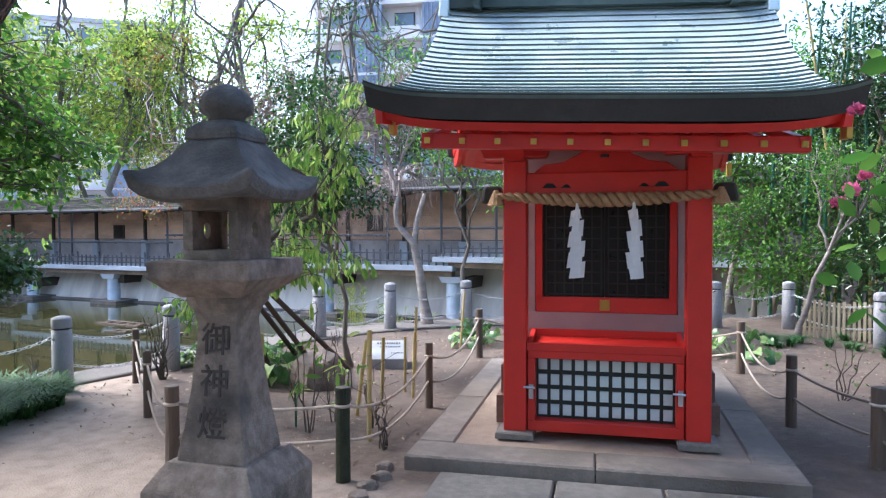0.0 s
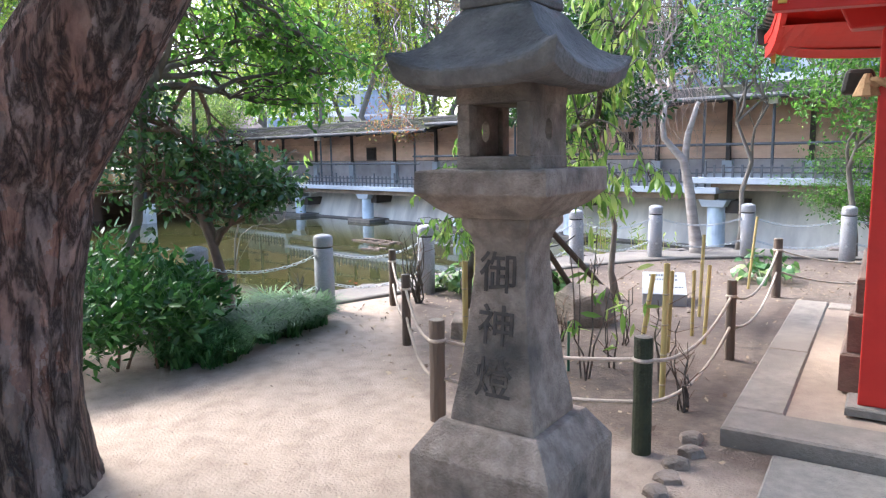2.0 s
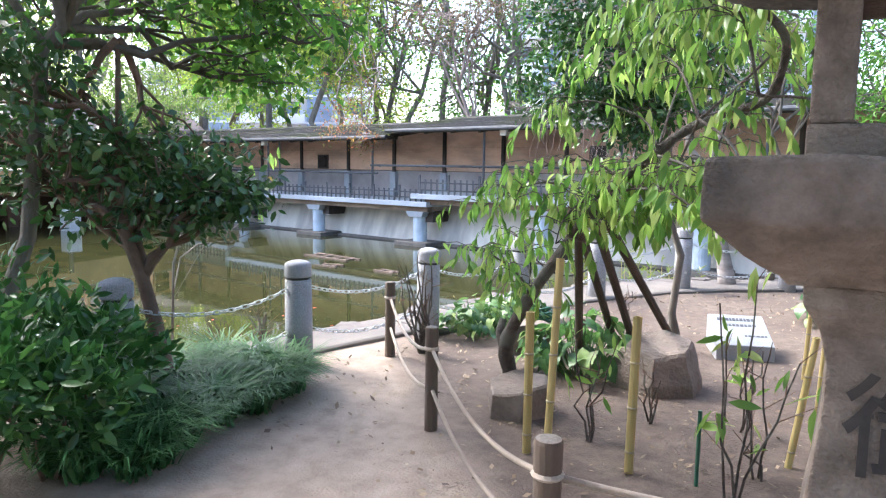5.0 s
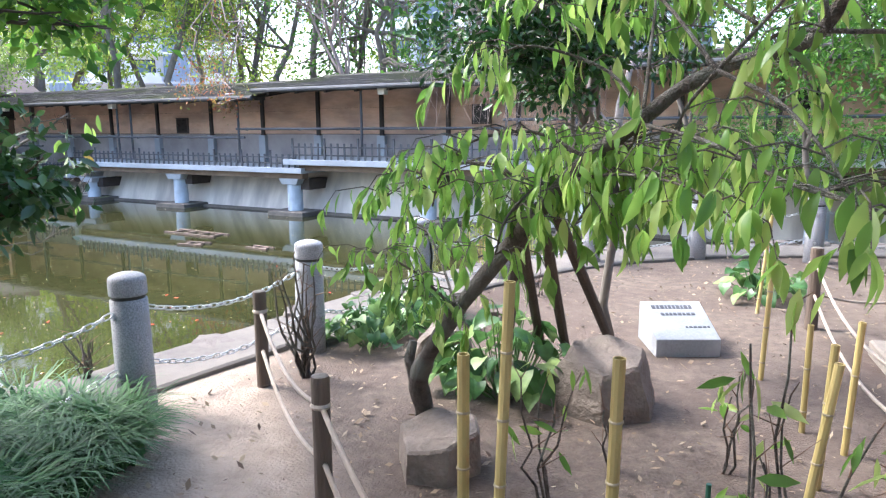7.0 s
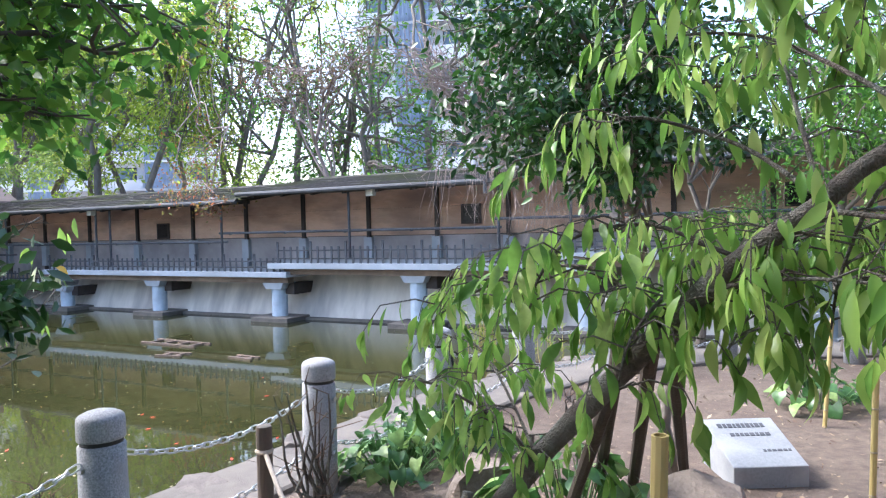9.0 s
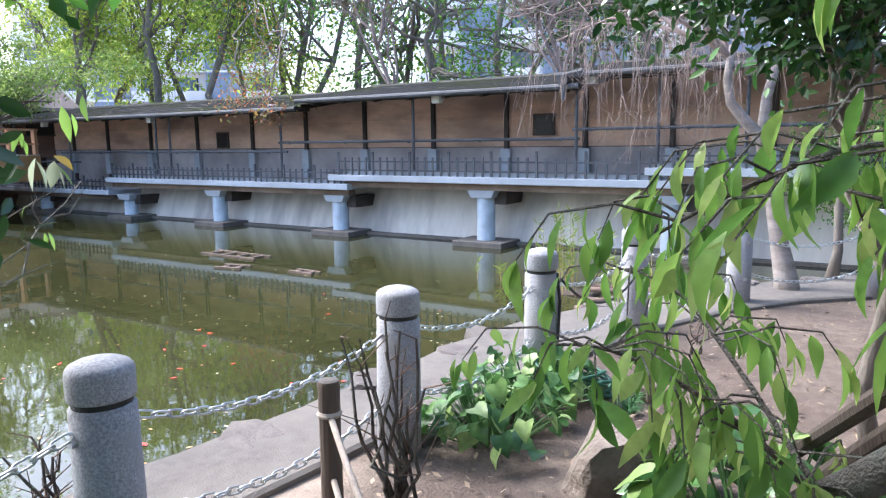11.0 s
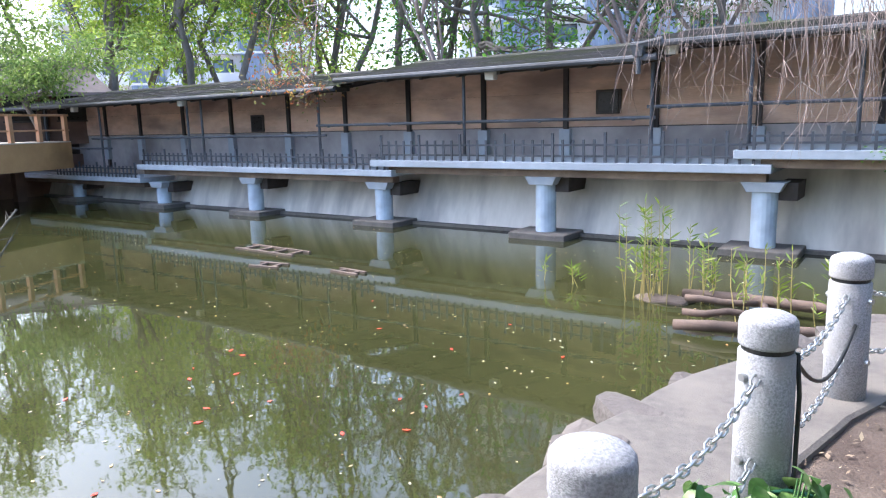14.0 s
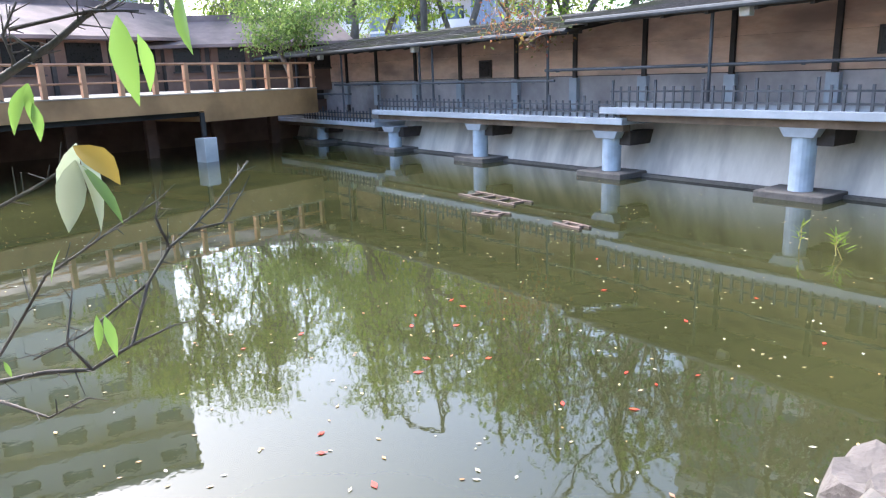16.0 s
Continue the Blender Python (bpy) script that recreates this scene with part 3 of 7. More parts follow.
def pond_depth(X, Y):
    """Signed distance to the shore line, positive on the water."""
    inside = np.zeros(X.shape, bool)
    best = np.full(X.shape, 1e9)
    for (x0, y0), (x1, y1) in zip(BANK, BANK[1:] + BANK[:1]):
        dx, dy = x1 - x0, y1 - y0
        k = np.clip(((X - x0) * dx + (Y - y0) * dy) / (dx * dx + dy * dy), 0, 1)
        best = np.minimum(best, np.hypot(X - x0 - k * dx, Y - y0 - k * dy))
        with np.errstate(divide="ignore", invalid="ignore"):
            inside ^= ((y0 > Y) != (y1 > Y)) & (X < (x1 - x0) * (Y - y0) / (y1 - y0 + 1e-12) + x0)
    return np.where(inside, best, -best)


def ground():
    xs = np.concatenate([[-900, -300, -120, -60], np.arange(-40, -8, 1.0), np.arange(-8, 4, 0.08), np.arange(4, 12, 0.5), [20, 60, 120, 300, 900]])
    ys = np.concatenate([[-900, -300, -100, -40, -20, -12], np.arange(-8, -1, 0.7), np.arange(-1, 12.5, 0.08), np.arange(12.5, 20, 0.4), [22, 26, 34, 60, 120, 300, 900]])
    X, Y = np.meshgrid(xs, ys, indexing="ij")
    d = pond_depth(X, Y)
    near = (np.abs(X) < 9) & (Y > -3) & (Y < 13)
    bumps = np.array([noise.noise((x * 1.3 + y * 0.7, y * 1.3 - x * 0.7, 0.43)) * 0.010 + noise.noise((x * 3.1 + y * 2.3, y * 3.1 - x * 2.3, 3.6)) * 0.0012 for x, y in zip(X.ravel(), Y.ravel())]).reshape(X.shape)
    Z = np.where(near, bumps, 0) - 1.7 * np.clip((d + 0.05) / 0.25, 0, 1)
    # beds behind the rope line; everything else near is trodden sand
    fence = [(-0.75, 3.9), (-2.03, 3.8), (-3.01, 4.5), (-4.14, 5.39), (-4.6, 5.9), (-4.6, 30), (30, 30), (30, 3.9)]
    inside = np.zeros(X.shape, bool)
    dist = np.full(X.shape, 1e9)
    for (x0, y0), (x1, y1) in zip(fence, fence[1:] + fence[:1]):
        dx, dy = x1 - x0, y1 - y0
        k = np.clip(((X - x0) * dx + (Y - y0) * dy) / (dx * dx + dy * dy), 0, 1)
        dist = np.minimum(dist, np.hypot(X - x0 - k * dx, Y - y0 - k * dy))
        inside ^= ((y0 > Y) != (y1 > Y)) & (X < (x1 - x0) * (Y - y0) / (y1 - y0 + 1e-12) + x0)
    sd = np.where(inside, dist, -dist)
    mask = np.clip(0.62 - (sd - 0.02) / 0.32, 0, 1)
    me = bpy.data.meshes.new("ground")
    nx, ny = len(xs), len(ys)
    idx = np.arange(nx * ny).reshape(nx, ny)
    q = np.stack([idx[:-1, :-1], idx[1:, :-1], idx[1:, 1:], idx[:-1, 1:]], -1).reshape(-1, 4)
    me.vertices.add(nx * ny)
    me.vertices.foreach_set("co", np.stack([X, Y, Z], -1).astype(np.float32).ravel())
    me.loops.add(q.size)
    me.loops.foreach_set("vertex_index", q.astype(np.int32).ravel())
    me.polygons.add(len(q))
    me.polygons.foreach_set("loop_start", np.arange(0, q.size, 4, dtype=np.int32))
    me.polygons.foreach_set("loop_total", np.full(len(q), 4, dtype=np.int32))
    me.polygons.foreach_set("use_smooth", [True] * len(q))
    me.update(calc_edges=True)
    at = me.attributes.new("path", "FLOAT", "POINT")
    at.data.foreach_set("value", mask.astype(np.float32).ravel())
    me.materials.append(M_SOIL)
    tagged(new("ground", me), "trodden sandy path and brown garden soil", "ground", kind="structure")


ground()
WATER_Z = -1.0
single("water", Geo().add([(-33, -9, WATER_Z), (3, -9, WATER_Z), (3, 18.6, WATER_Z), (-33, 18.6, WATER_Z)], [(0, 1, 2, 3)]), M_WATER, "still olive-green pond water", "water", kind="structure")


def rock(name, c, s, seed, material, label, category="rock", group="", flat=0.0, rz=0.0, rough_amt=0.16):
    """An angular stone: a sphere pushed in by planes and roughened."""
    rng = np.random.default_rng(seed)
    bm = bmesh.new()
    bmesh.ops.create_icosphere(bm, subdivisions=3, radius=1.0)
    planes = [(Vector(rng.normal(size=3)).normalized(), rng.uniform(0.6, 0.85)) for _ in range(4)]
    turn = rng.uniform(0, 6)
    planes += [(Vector((math.cos(turn + a), math.sin(turn + a), rng.uniform(-0.1, 0.25))).normalized(), rng.uniform(0.58, 0.78)) for a in (0, 1.3, 2.4, 3.9, 5.1)]
    if flat:
        planes.append((Vector((rng.uniform(-0.1, 0.1), rng.uniform(-0.1, 0.1), 1)).normalized(), flat))
    for v in bm.verts:
        for nrm, dd in planes:
            o = v.co.dot(nrm) - dd
            if o > 0:
                v.co -= nrm * o
        v.co += v.co.normalized() * noise.noise(v.co * 2.3 + Vector((seed, 0, 0))) * rough_amt * 0.5
        v.co = Vector((v.co.x * s[0], v.co.y * s[1], max(v.co.z, -0.6) * s[2]))
    me = bpy.data.meshes.new(name)
    bm.to_mesh(me)
    bm.free()
    me.polygons.foreach_set("use_smooth", [False] * len(me.polygons))
    return single(name, me, material, label, category, c, rz, group)


def strip(name, line, w0, w1, z0, z1, material, label, category, parent=None, kind="structure"):
    """A slab that follows a line of (x, y); w0, w1: how far it reaches to both sides."""
    g, rings = Geo(), []
    for i, p in enumerate(line):
        a, b = Vector(line[max(0, i - 1)]), Vector(line[min(len(line) - 1, i + 1)])
        d = (b - a).normalized()
        nx, ny = d.y, -d.x
        j = noise.noise((p[0] * 3, p[1] * 3, 5)) * 0.05
        rings.append([(p[0] - nx * (w0 + j), p[1] - ny * (w0 + j), z0), (p[0] - nx * (w0 + j), p[1] - ny * (w0 + j), z1 - 0.01), (p[0] - nx * (w0 + j - 0.02), p[1] - ny * (w0 + j - 0.02), z1),
                      (p[0] + nx * w1, p[1] + ny * w1, z1 + 0.012), (p[0] + nx * (w1 + 0.02), p[1] + ny * (w1 + 0.02), z1), (p[0] + nx * (w1 + 0.02), p[1] + ny * (w1 + 0.02), z0)])
    g.loft(rings)
    return single(name, g, material, label, category, kind=kind)


def dense(line, step):
    out = []
    for (x0, y0), (x1, y1) in zip(line, line[1:]):
        n = max(1, int(math.hypot(x1 - x0, y1 - y0) / step))
        out += [(x0 + (x1 - x0) * i / n, y0 + (y1 - y0) * i / n) for i in range(n)]
    return out + [line[-1]]


shore = BANK[3:18]
shore_s, shore_n = [(-5.6, 2.4), (-5.45, 2.8), (-5.25, 4.6), (-5.2, 5.2), (-5.08, 6.2)], BANK[7:18]
strip("bank_edging", dense(shore_s, 0.15), -0.05, 0.62, -0.6, 0.020, M_KERB, "worn concrete edging along the pond bank", "edging")
strip("bank_edging", dense(shore_n, 0.15), -0.05, 0.80, -0.6, 0.024, M_KERB, "worn concrete edging along the pond bank", "edging")
rng_b = np.random.default_rng(5)
for k, (bx, by) in enumerate(dense(shore, 0.36)):
    s = rng_b.uniform(0.14, 0.25)
    rock("bank_stone", (bx + 0.11 + rng_b.uniform(-0.08, 0.06), by + rng_b.uniform(-0.1, 0.1), -0.085 + rng_b.uniform(-0.03, 0.025)), (s, s * rng_b.uniform(0.9, 1.5), 0.17), 100 + k, M_BANK, "grey-brown boulder set in the pond bank", "stone", "boulders along the pond bank", 0.7, rng_b.uniform(0, 6))
    if k % 2 == 0:
        rock("bank_stone", (bx - 0.15 + rng_b.uniform(-0.05, 0.05), by + rng_b.uniform(-0.1, 0.1), -0.6), (0.28, 0.34, 0.55), 300 + k, M_BANK, "grey-brown boulder set in the pond bank", "stone", "boulders along the pond bank", 0.7, rng_b.uniform(0, 6))


# ---- corridor building across the pond ----
def corridor():
    # retaining wall with a battered face
    single("retaining_wall", Geo().loft([[(x, 18.05, -2.0), (x, 18.10, -1.0), (x, 18.10 + 0.37 * (h + 1), h), (x, 19.4, h), (x, 19.4, -2.0)] for x, h in ((-33, -0.2), (-23.80, -0.2), (-23.79, 0.2), (-14.1, 0.2), (-14.09, 0.43), (-6.2, 0.43), (-6.19, 0.67), (6, 0.67))]), M_RETAIN, "streaked pale concrete retaining wall rising from the pond", "wall", kind="structure")
    single("wall_footing", Geo().box((-13.5, 18.0, -2), (39, 0.16, 1.06)), M_KERB, "narrow concrete footing at the waterline", "footing", kind="structure")
    levels = [(-33.0, -23.75, -0.10), (-23.85, -13.83, 0.32), (-14.45, -5.9, 0.55), (-6.5, 6.0, 0.79)]
    for k, (x0, x1, z) in enumerate(levels):
        dk = thing("walkway_deck", "pale concrete walkway slab on piers above the pond", "walkway", kind="structure")
        part("slab", Geo().box(((x0 + x1) / 2, 18.35, z - 0.15), (x1 - x0, 2.3, 0.15)), M_DECK, dk, bevel=0.015)
        part("edge_beam", Geo().box(((x0 + x1) / 2, 17.5, z - 0.30), (x1 - x0 - 0.2, 0.25, 0.147)), M_EDGEBROWN, dk, "rusty-brown edge beam, deck shade mixed into its colour")
    for k, x in enumerate((-28.2, -23.25, -19.0, -14.44, -10.17, -6.05, -1.6)):
        z = -0.3 + (0 if k == 0 else 0.08 if k == 1 else 0.32 if k in (2, 3) else 0.55 if k in (4, 5) else 0.79) + 0.0
        pr = thing("deck_pier", "pale blue-grey round concrete pier on a square footing", "pier", (x, 17.65, 0), group="piers under the walkway")
        part("shaft", Geo().lathe([(0.21, -1.2), (0.21, z - 0.16)], 20), M_PIER, pr, smooth=False)
        part("capital", Geo().box((0, 0, z - 0.17), (0.52, 0.5, 0.17), top=(1.35, 1.1)), M_DECK, pr, bevel=0.01)
        part("footing", Geo().box((0, 0, -1.3), (1.25, 0.95, 0.42)), M_KERB, pr, bevel=0.02)
        part("brace", Geo().box((0.35, 0.45, z - 0.32), (0.3, 0.9, 0.3)), M_DARKTIMBER, pr)
    # wall bays between posts
    w = thing("corridor_wall", "weathered brown boarded corridor wall with dark posts", "wall", (0, 0, 0), kind="structure")
    xs = [-31.6, -29.4, -27.18, -24.65, -22.17, -19.56, -17.29, -15.07, -12.78, -10.62, -8.57, -6.57, -4.55, -2.5, -0.4, 1.7, 3.8]
    for a, b in zip(xs, xs[1:]):
        base = 0.75
        n = 2
        for j in range(n):
            h = ((2.58 if a < -15.2 else 2.70 if a < -8 else 2.90) - 1.2) / n
            part("board", Geo().box(((a + b) / 2, 19.62, 1.2 + h * j), (b - a - 0.1, 0.06, h - 0.005)), M_WALLWOOD, w)
        part("wainscot_panel", Geo().box(((a + b) / 2, 19.64, -0.2), (b - a - 0.1, 0.06, 1.38)), M_WAINSCOT, w, "grey lower panel")
        part("post", Geo().box((b, 19.58, -0.2), (0.11, 0.13, 2.80 if b < -15 else 2.92 if b < -7.7 else 3.10)), M_DARKTIMBER, w)
        part("post_sleeve", Geo().box((b, 19.57, 0.3), (0.26, 0.2, 0.85)), M_DECK, w, "pale concrete post foot")
    for x0, x1, top in ((-32.5, -15.2, 2.60), (-15.197, -8.0, 2.72), (-7.997, 5.5, 2.92)):
        part("backing", Geo().box(((x0 + x1) / 2, 19.8, -0.2), (x1 - x0, 0.2, top + 0.2)), M_DARKTIMBER, w)
    for wx, wz in ((-31.2, 1.28), (-20.94, 1.46), (-9.62, 1.71), (-2.0, 1.9)):
        win = thing("window_1" if wx < -31 else "window_2" if wx < -20 else "window_3" if wx < -9 else "window_4", "small square dark opening in the boarding", "window", (wx, 19.56, wz - 0.25), kind="structure")
        part("window_frame", Geo().box((0, 0, 0), (0.56, 0.05, 0.52)), M_DARKTIMBER, win)
        part("pane", Geo().box((0, -0.03, 0.05), (0.44, 0.02, 0.42)), M_DOOR, win)
    # pipe rails and slim poles at the walkway's edge
    for x0, x1, z in ((-26.6, -16.0, 1.12), (-16.3, -7.9, 1.36), (-8.05, 5.0, 1.55), (-33.0, -25.5, 0.8)):
        pipe = thing("pipe_rail", "dark steel pipe rail along the walkway", "rail", kind="structure")
        part("pipe", Geo().tube([(x0, 17.42, z), (x1, 17.42, z)], 0.032, 8), M_RAIL, pipe)
        for s in np.arange(x0 + 0.4, x1, 1.9):
            part("bracket", Geo().box((s, 17.42, z - 0.05), (0.05, 0.05, 0.05)), M_RAIL, pipe)
    for k, x in enumerate((-29.5, -26.0, -21.4, -20.76, -16.2, -11.96, -7.96, -6.31, -4.74, -2.6, -0.5)):
        foot = -0.1 if x < -23.8 else 0.32 if x < -14.1 else 0.55 if x < -6.2 else 0.79
        single("slim_pole", Geo().tube([(0, 0, foot), (0, 0, 2.62 if x > -8.2 else 2.3 if x < -15 else 2.4)], 0.034, 8), M_RAIL, "slim dark steel pole holding the eave", "pole", (x, 17.40, 0.0), group="eave poles")
    # picket railing: one thing a level
    for (x0, x1, z), top in zip(levels, (0.42, 0.42, 0.50, 0.34)):
        rl = thing("picket_railing", "dark iron picket railing on the walkway edge", "railing", kind="structure")
        for zz in (0.10, top * 0.62):
            part("rail", Geo().box(((x0 + x1) / 2, 17.28, z + zz), (x1 - x0 - 0.5, 0.03, 0.035)), M_RAIL, rl)
        pick = Geo().box((0, 0, 0), (0.045, 0.03, top * 0.86)).mesh("picket")
        tall = Geo().box((0, 0, 0), (0.05, 0.035, top * 1.12)).mesh("picket_tall")
        for j, x in enumerate(np.arange(x0 + 0.3, x1 - 0.2, 0.215)):
            if z < 0:
                if x < -29:
                    continue
            part("picket", tall if j % 5 == 0 else pick, M_RAIL, rl, loc=(x, 17.28, z))
        part("kerb", Geo().box(((x0 + x1) / 2, 17.40, z), (x1 - x0 - 0.4, 0.12, 0.10)), M_DECK, rl)
    # stepped roofs with gutters
    for k, (x0, x1, ze, zr) in enumerate(((-33.5, -15.2, 2.24, 2.78), (-15.2, -7.75, 2.42, 2.90), (-8.2, 6.5, 2.64, 3.08))):
        rf = thing("corridor_roof", "mossy dark shingled lean-to roof with a metal gutter", "roof", kind="structure")
        g = Geo()
        n = 16
        for j in range(n):
            s0, s1 = j / n, (j + 1) / n
            ya, yb = 16.95 + 3.1 * s0, 16.95 + 3.1 * s1
            za, zb = ze + (zr - ze) * s0, ze + (zr - ze) * s1
            xa = np.linspace(x0, x1, int((x1 - x0) / 0.3))
            rows = [[(x, ya, za - 0.03 + 0.012 * noise.noise((x * 4, ya * 3, 1))) for x in xa], [(x, ya, za + 0.03 + 0.02 * noise.noise((x * 3, ya * 5, 2))) for x in xa], [(x, yb + 0.03, zb + 0.012) for x in xa]]
            g.loft(rows, closed=False)
        part("shingles", g, M_SHINGLE, rf)
        part("deck_boards", Geo().loft([[(x, 17.0, ze - 0.08), (x, 20.05, zr - 0.08), (x, 20.05, zr - 0.04), (x, 17.0, ze - 0.035)] for x in (x0, x1)]), M_DARKTIMBER, rf)
        part("ridge", Geo().box(((x0 + x1) / 2, 20.1, zr - 0.16), (x1 - x0, 0.3, 0.22), ch=0.06), M_SHINGLE, rf)
        part("back_slope", Geo().loft([[(x, 20.05, zr - 0.06), (x, 22.6, zr - 1.0), (x, 22.6, zr - 0.92), (x, 20.05, zr + 0.02)] for x in (x0, x1)]), M_SHINGLE, rf)
        part("gutter", Geo().tube([(x0, 16.93, ze - 0.05), (x1, 16.93, ze - 0.05)], 0.055, 8), M_GUTTER, rf)
        part("eave_beam", Geo().box(((x0 + x1) / 2, 17.4, ze - 0.10), (x1 - x0, 0.12, 0.12)), M_DARKTIMBER, rf)
        for x in np.arange(x0 + 0.5, x1, 0.95):
            part("rafter", Geo().loft([[(x - 0.035, 17.02, ze - 0.16), (x + 0.035, 17.02, ze - 0.16), (x + 0.035, 17.02, ze - 0.08), (x - 0.035, 17.02, ze - 0.08)], [(x - 0.035, 19.6, ze - 0.16 + 0.40), (x + 0.035, 19.6, ze - 0.16 + 0.40), (x + 0.035, 19.6, ze - 0.08 + 0.40), (x - 0.035, 19.6, ze - 0.08 + 0.40)]]), M_DARKTIMBER, rf)
    dp = thing("downpipe", "pale zinc gutter outlet where the roofs step", "downpipe", (-8.05, 16.9, 2.1))
    part("pipe", Geo().tube([(0, 0, 0), (0, 0, 0.5), (0.4, 0, 0.55)], 0.045, 8), M_GUTTER, dp)
    part("hopper", Geo().box((0, 0, 0.3), (0.16, 0.14, 0.16), top=(1.3, 1.3)), M_GUTTER, dp)
    for x, z in ((-27.2, 2.0), (-21.4, 2.0), (-16.3, 2.18), (-11.2, 2.18), (-7.6, 2.42), (-4.7, 2.42), (-1.2, 2.42)):
        lamp = thing("eave_lamp", "small white box lamp under the eave", "lamp", (x, 17.25, z), group="eave lamps")
        part("housing", Geo().box((0, 0, 0.0), (0.2, 0.16, 0.17), top=(1.12, 1.12)), M_LAMPWHITE, lamp, bevel=0.012)
        part("stem", Geo().box((0, 0, 0.17), (0.07, 0.07, 0.12)), M_DARKTIMBER, lamp)


corridor()


# ---- wooden stage platform at the pond's far end ----
def stage():
    st = thing("stage_platform", "orange-brown timber stage platform over the pond", "platform", kind="structure")
    a, m, b = Vector((-27.35, 17.1)), Vector((-25.9, 12.45)), Vector((-22.6, 2.2))

    def slab(p, q, z0, z1, inset=0.0):
        d = (q - p).normalized()
        nrm = Vector((d.y, -d.x)) * -1 if Vector((d.y, -d.x)).dot(Vector((1, 0))) > 0 else Vector((d.y, -d.x))
        pts = [p, q, q + nrm * 8, p + nrm * 8]
        if inset:
            pts[0], pts[1] = p + nrm * inset, q + nrm * inset
        return Geo().add([(v.x, v.y, z) for z in (z0, z1) for v in pts], [(3, 2, 1, 0), (4, 5, 6, 7), (0, 1, 5, 4), (1, 2, 6, 5), (2, 3, 7, 6), (3, 0, 4, 7)])

    part("fascia", slab(a, m, 0.17, 1.02), M_PLATFORM, st)
    part("fascia", slab(m, b, 0.50, 1.02), M_PLATFORM, st)
    part("floor", slab(a, b, 1.024, 1.06), M_PLATDECK, st)
    part("under_beam", slab(m, b, 0.34, 0.50, 0.25), M_BLACK, st)
    n = 15
    tops = []
    for k in range(n + 1):
        p = a.lerp(b, (k + 0.15) / n)
        part("railing_post", Geo().box((p.x - 0.05, p.y, 1.06), (0.13, 0.13, 0.86), rz=0.3), M_PLATRAIL, st)
    for z, t in ((1.90, 0.07), (1.42, 0.05)):
        part("handrail", Geo().tube([(a.x - 0.05, a.y, z), (b.x - 0.05, b.y, z)], t * 0.6, 6), M_PLATRAIL, st)
    blk = thing("stone_block_pier", "pale square stone pier standing in the water", "pier", (-25.55, 12.3, 0))
    part("block", Geo().box((0, 0, -1.3), (0.46, 0.46, 1.02), rz=0.3), M_LAMPWHITE, blk, bevel=0.02)
    part("steel_post", Geo().box((-0.1, 0, -0.25), (0.12, 0.12, 0.72)), M_BLACK, blk)
    for k in range(7):
        p = a.lerp(b, (k + 0.4) / 6) + Vector((-2.8, 0.3))
        single("timber_pile", Geo().box((0, 0, -1.4), (0.32, 0.32, 1.75)), M_BROWNWALL, "dark timber pile under the stage", "pile", (p.x, p.y, 0), group="piles under the stage")
    single("stage_back_wall", Geo().box((0, 0, -1.5), (0.3, 26, 2.0)), M_BROWNWALL, "dark wall below the stage", "wall", (-31.5, 8, 0), kind="structure")


stage()


def house(name, label, c, s, roof_h, over, rz, wall, roofm, openings=4):
    h = thing(name, label, "house", c, rz)
    part("wall", Geo().box((0, 0, 0), s), wall, h)
    x, y = s[0] / 2 + over, s[1] / 2 + over
    z = s[2]
    part("roof", Geo().loft([[(-x, -y, z), (x, -y, z), (x, y, z), (-x, y, z)], [(-x, -y, z + 0.12), (x, -y, z + 0.12), (x, y, z + 0.12), (-x, y, z + 0.12)], [(-x * 0.8, -0.2, z + roof_h), (x * 0.8, -0.2, z + roof_h), (x * 0.8, 0.2, z + roof_h), (-x * 0.8, 0.2, z + roof_h)]]), roofm, h)
    part("ridge", Geo().box((0, 0, z + roof_h - 0.05), (x * 1.62, 0.4, 0.3)), roofm, h)
    for k in range(openings):
        u = (k + 0.5) / openings * s[0] - s[0] / 2
        part("post", Geo().box((u + s[0] / openings / 2.2, -s[1] / 2 - 0.05, 0), (0.16, 0.12, s[2])), M_DARKTIMBER, h)
        wn_ = part("window", Geo().box((u, -s[1] / 2 - 0.03, 0.9), (s[0] / openings * 0.6, 0.06, 1.1)), M_DOOR, h)
        part("sill", Geo().box((u, -s[1] / 2 - 0.07, 0.84), (s[0] / openings * 0.66, 0.12, 0.06)), M_DARKTIMBER, wn_)
    return h


house("stage_house", "brown timber hall with a low tiled roof beside the stage", (-36.0, 9.0, 0.9), (13, 6, 2.1), 1.5, 0.7, radians(105), M_BROWNWALL, M_BROWNROOF, 6)
house("stage_house", "small brown tiled-roof annex behind the stage", (-34.5, 18.2, 0.9), (7, 5, 1.8), 1.2, 0.6, radians(60), M_BROWNWALL, M_BROWNROOF, 4)


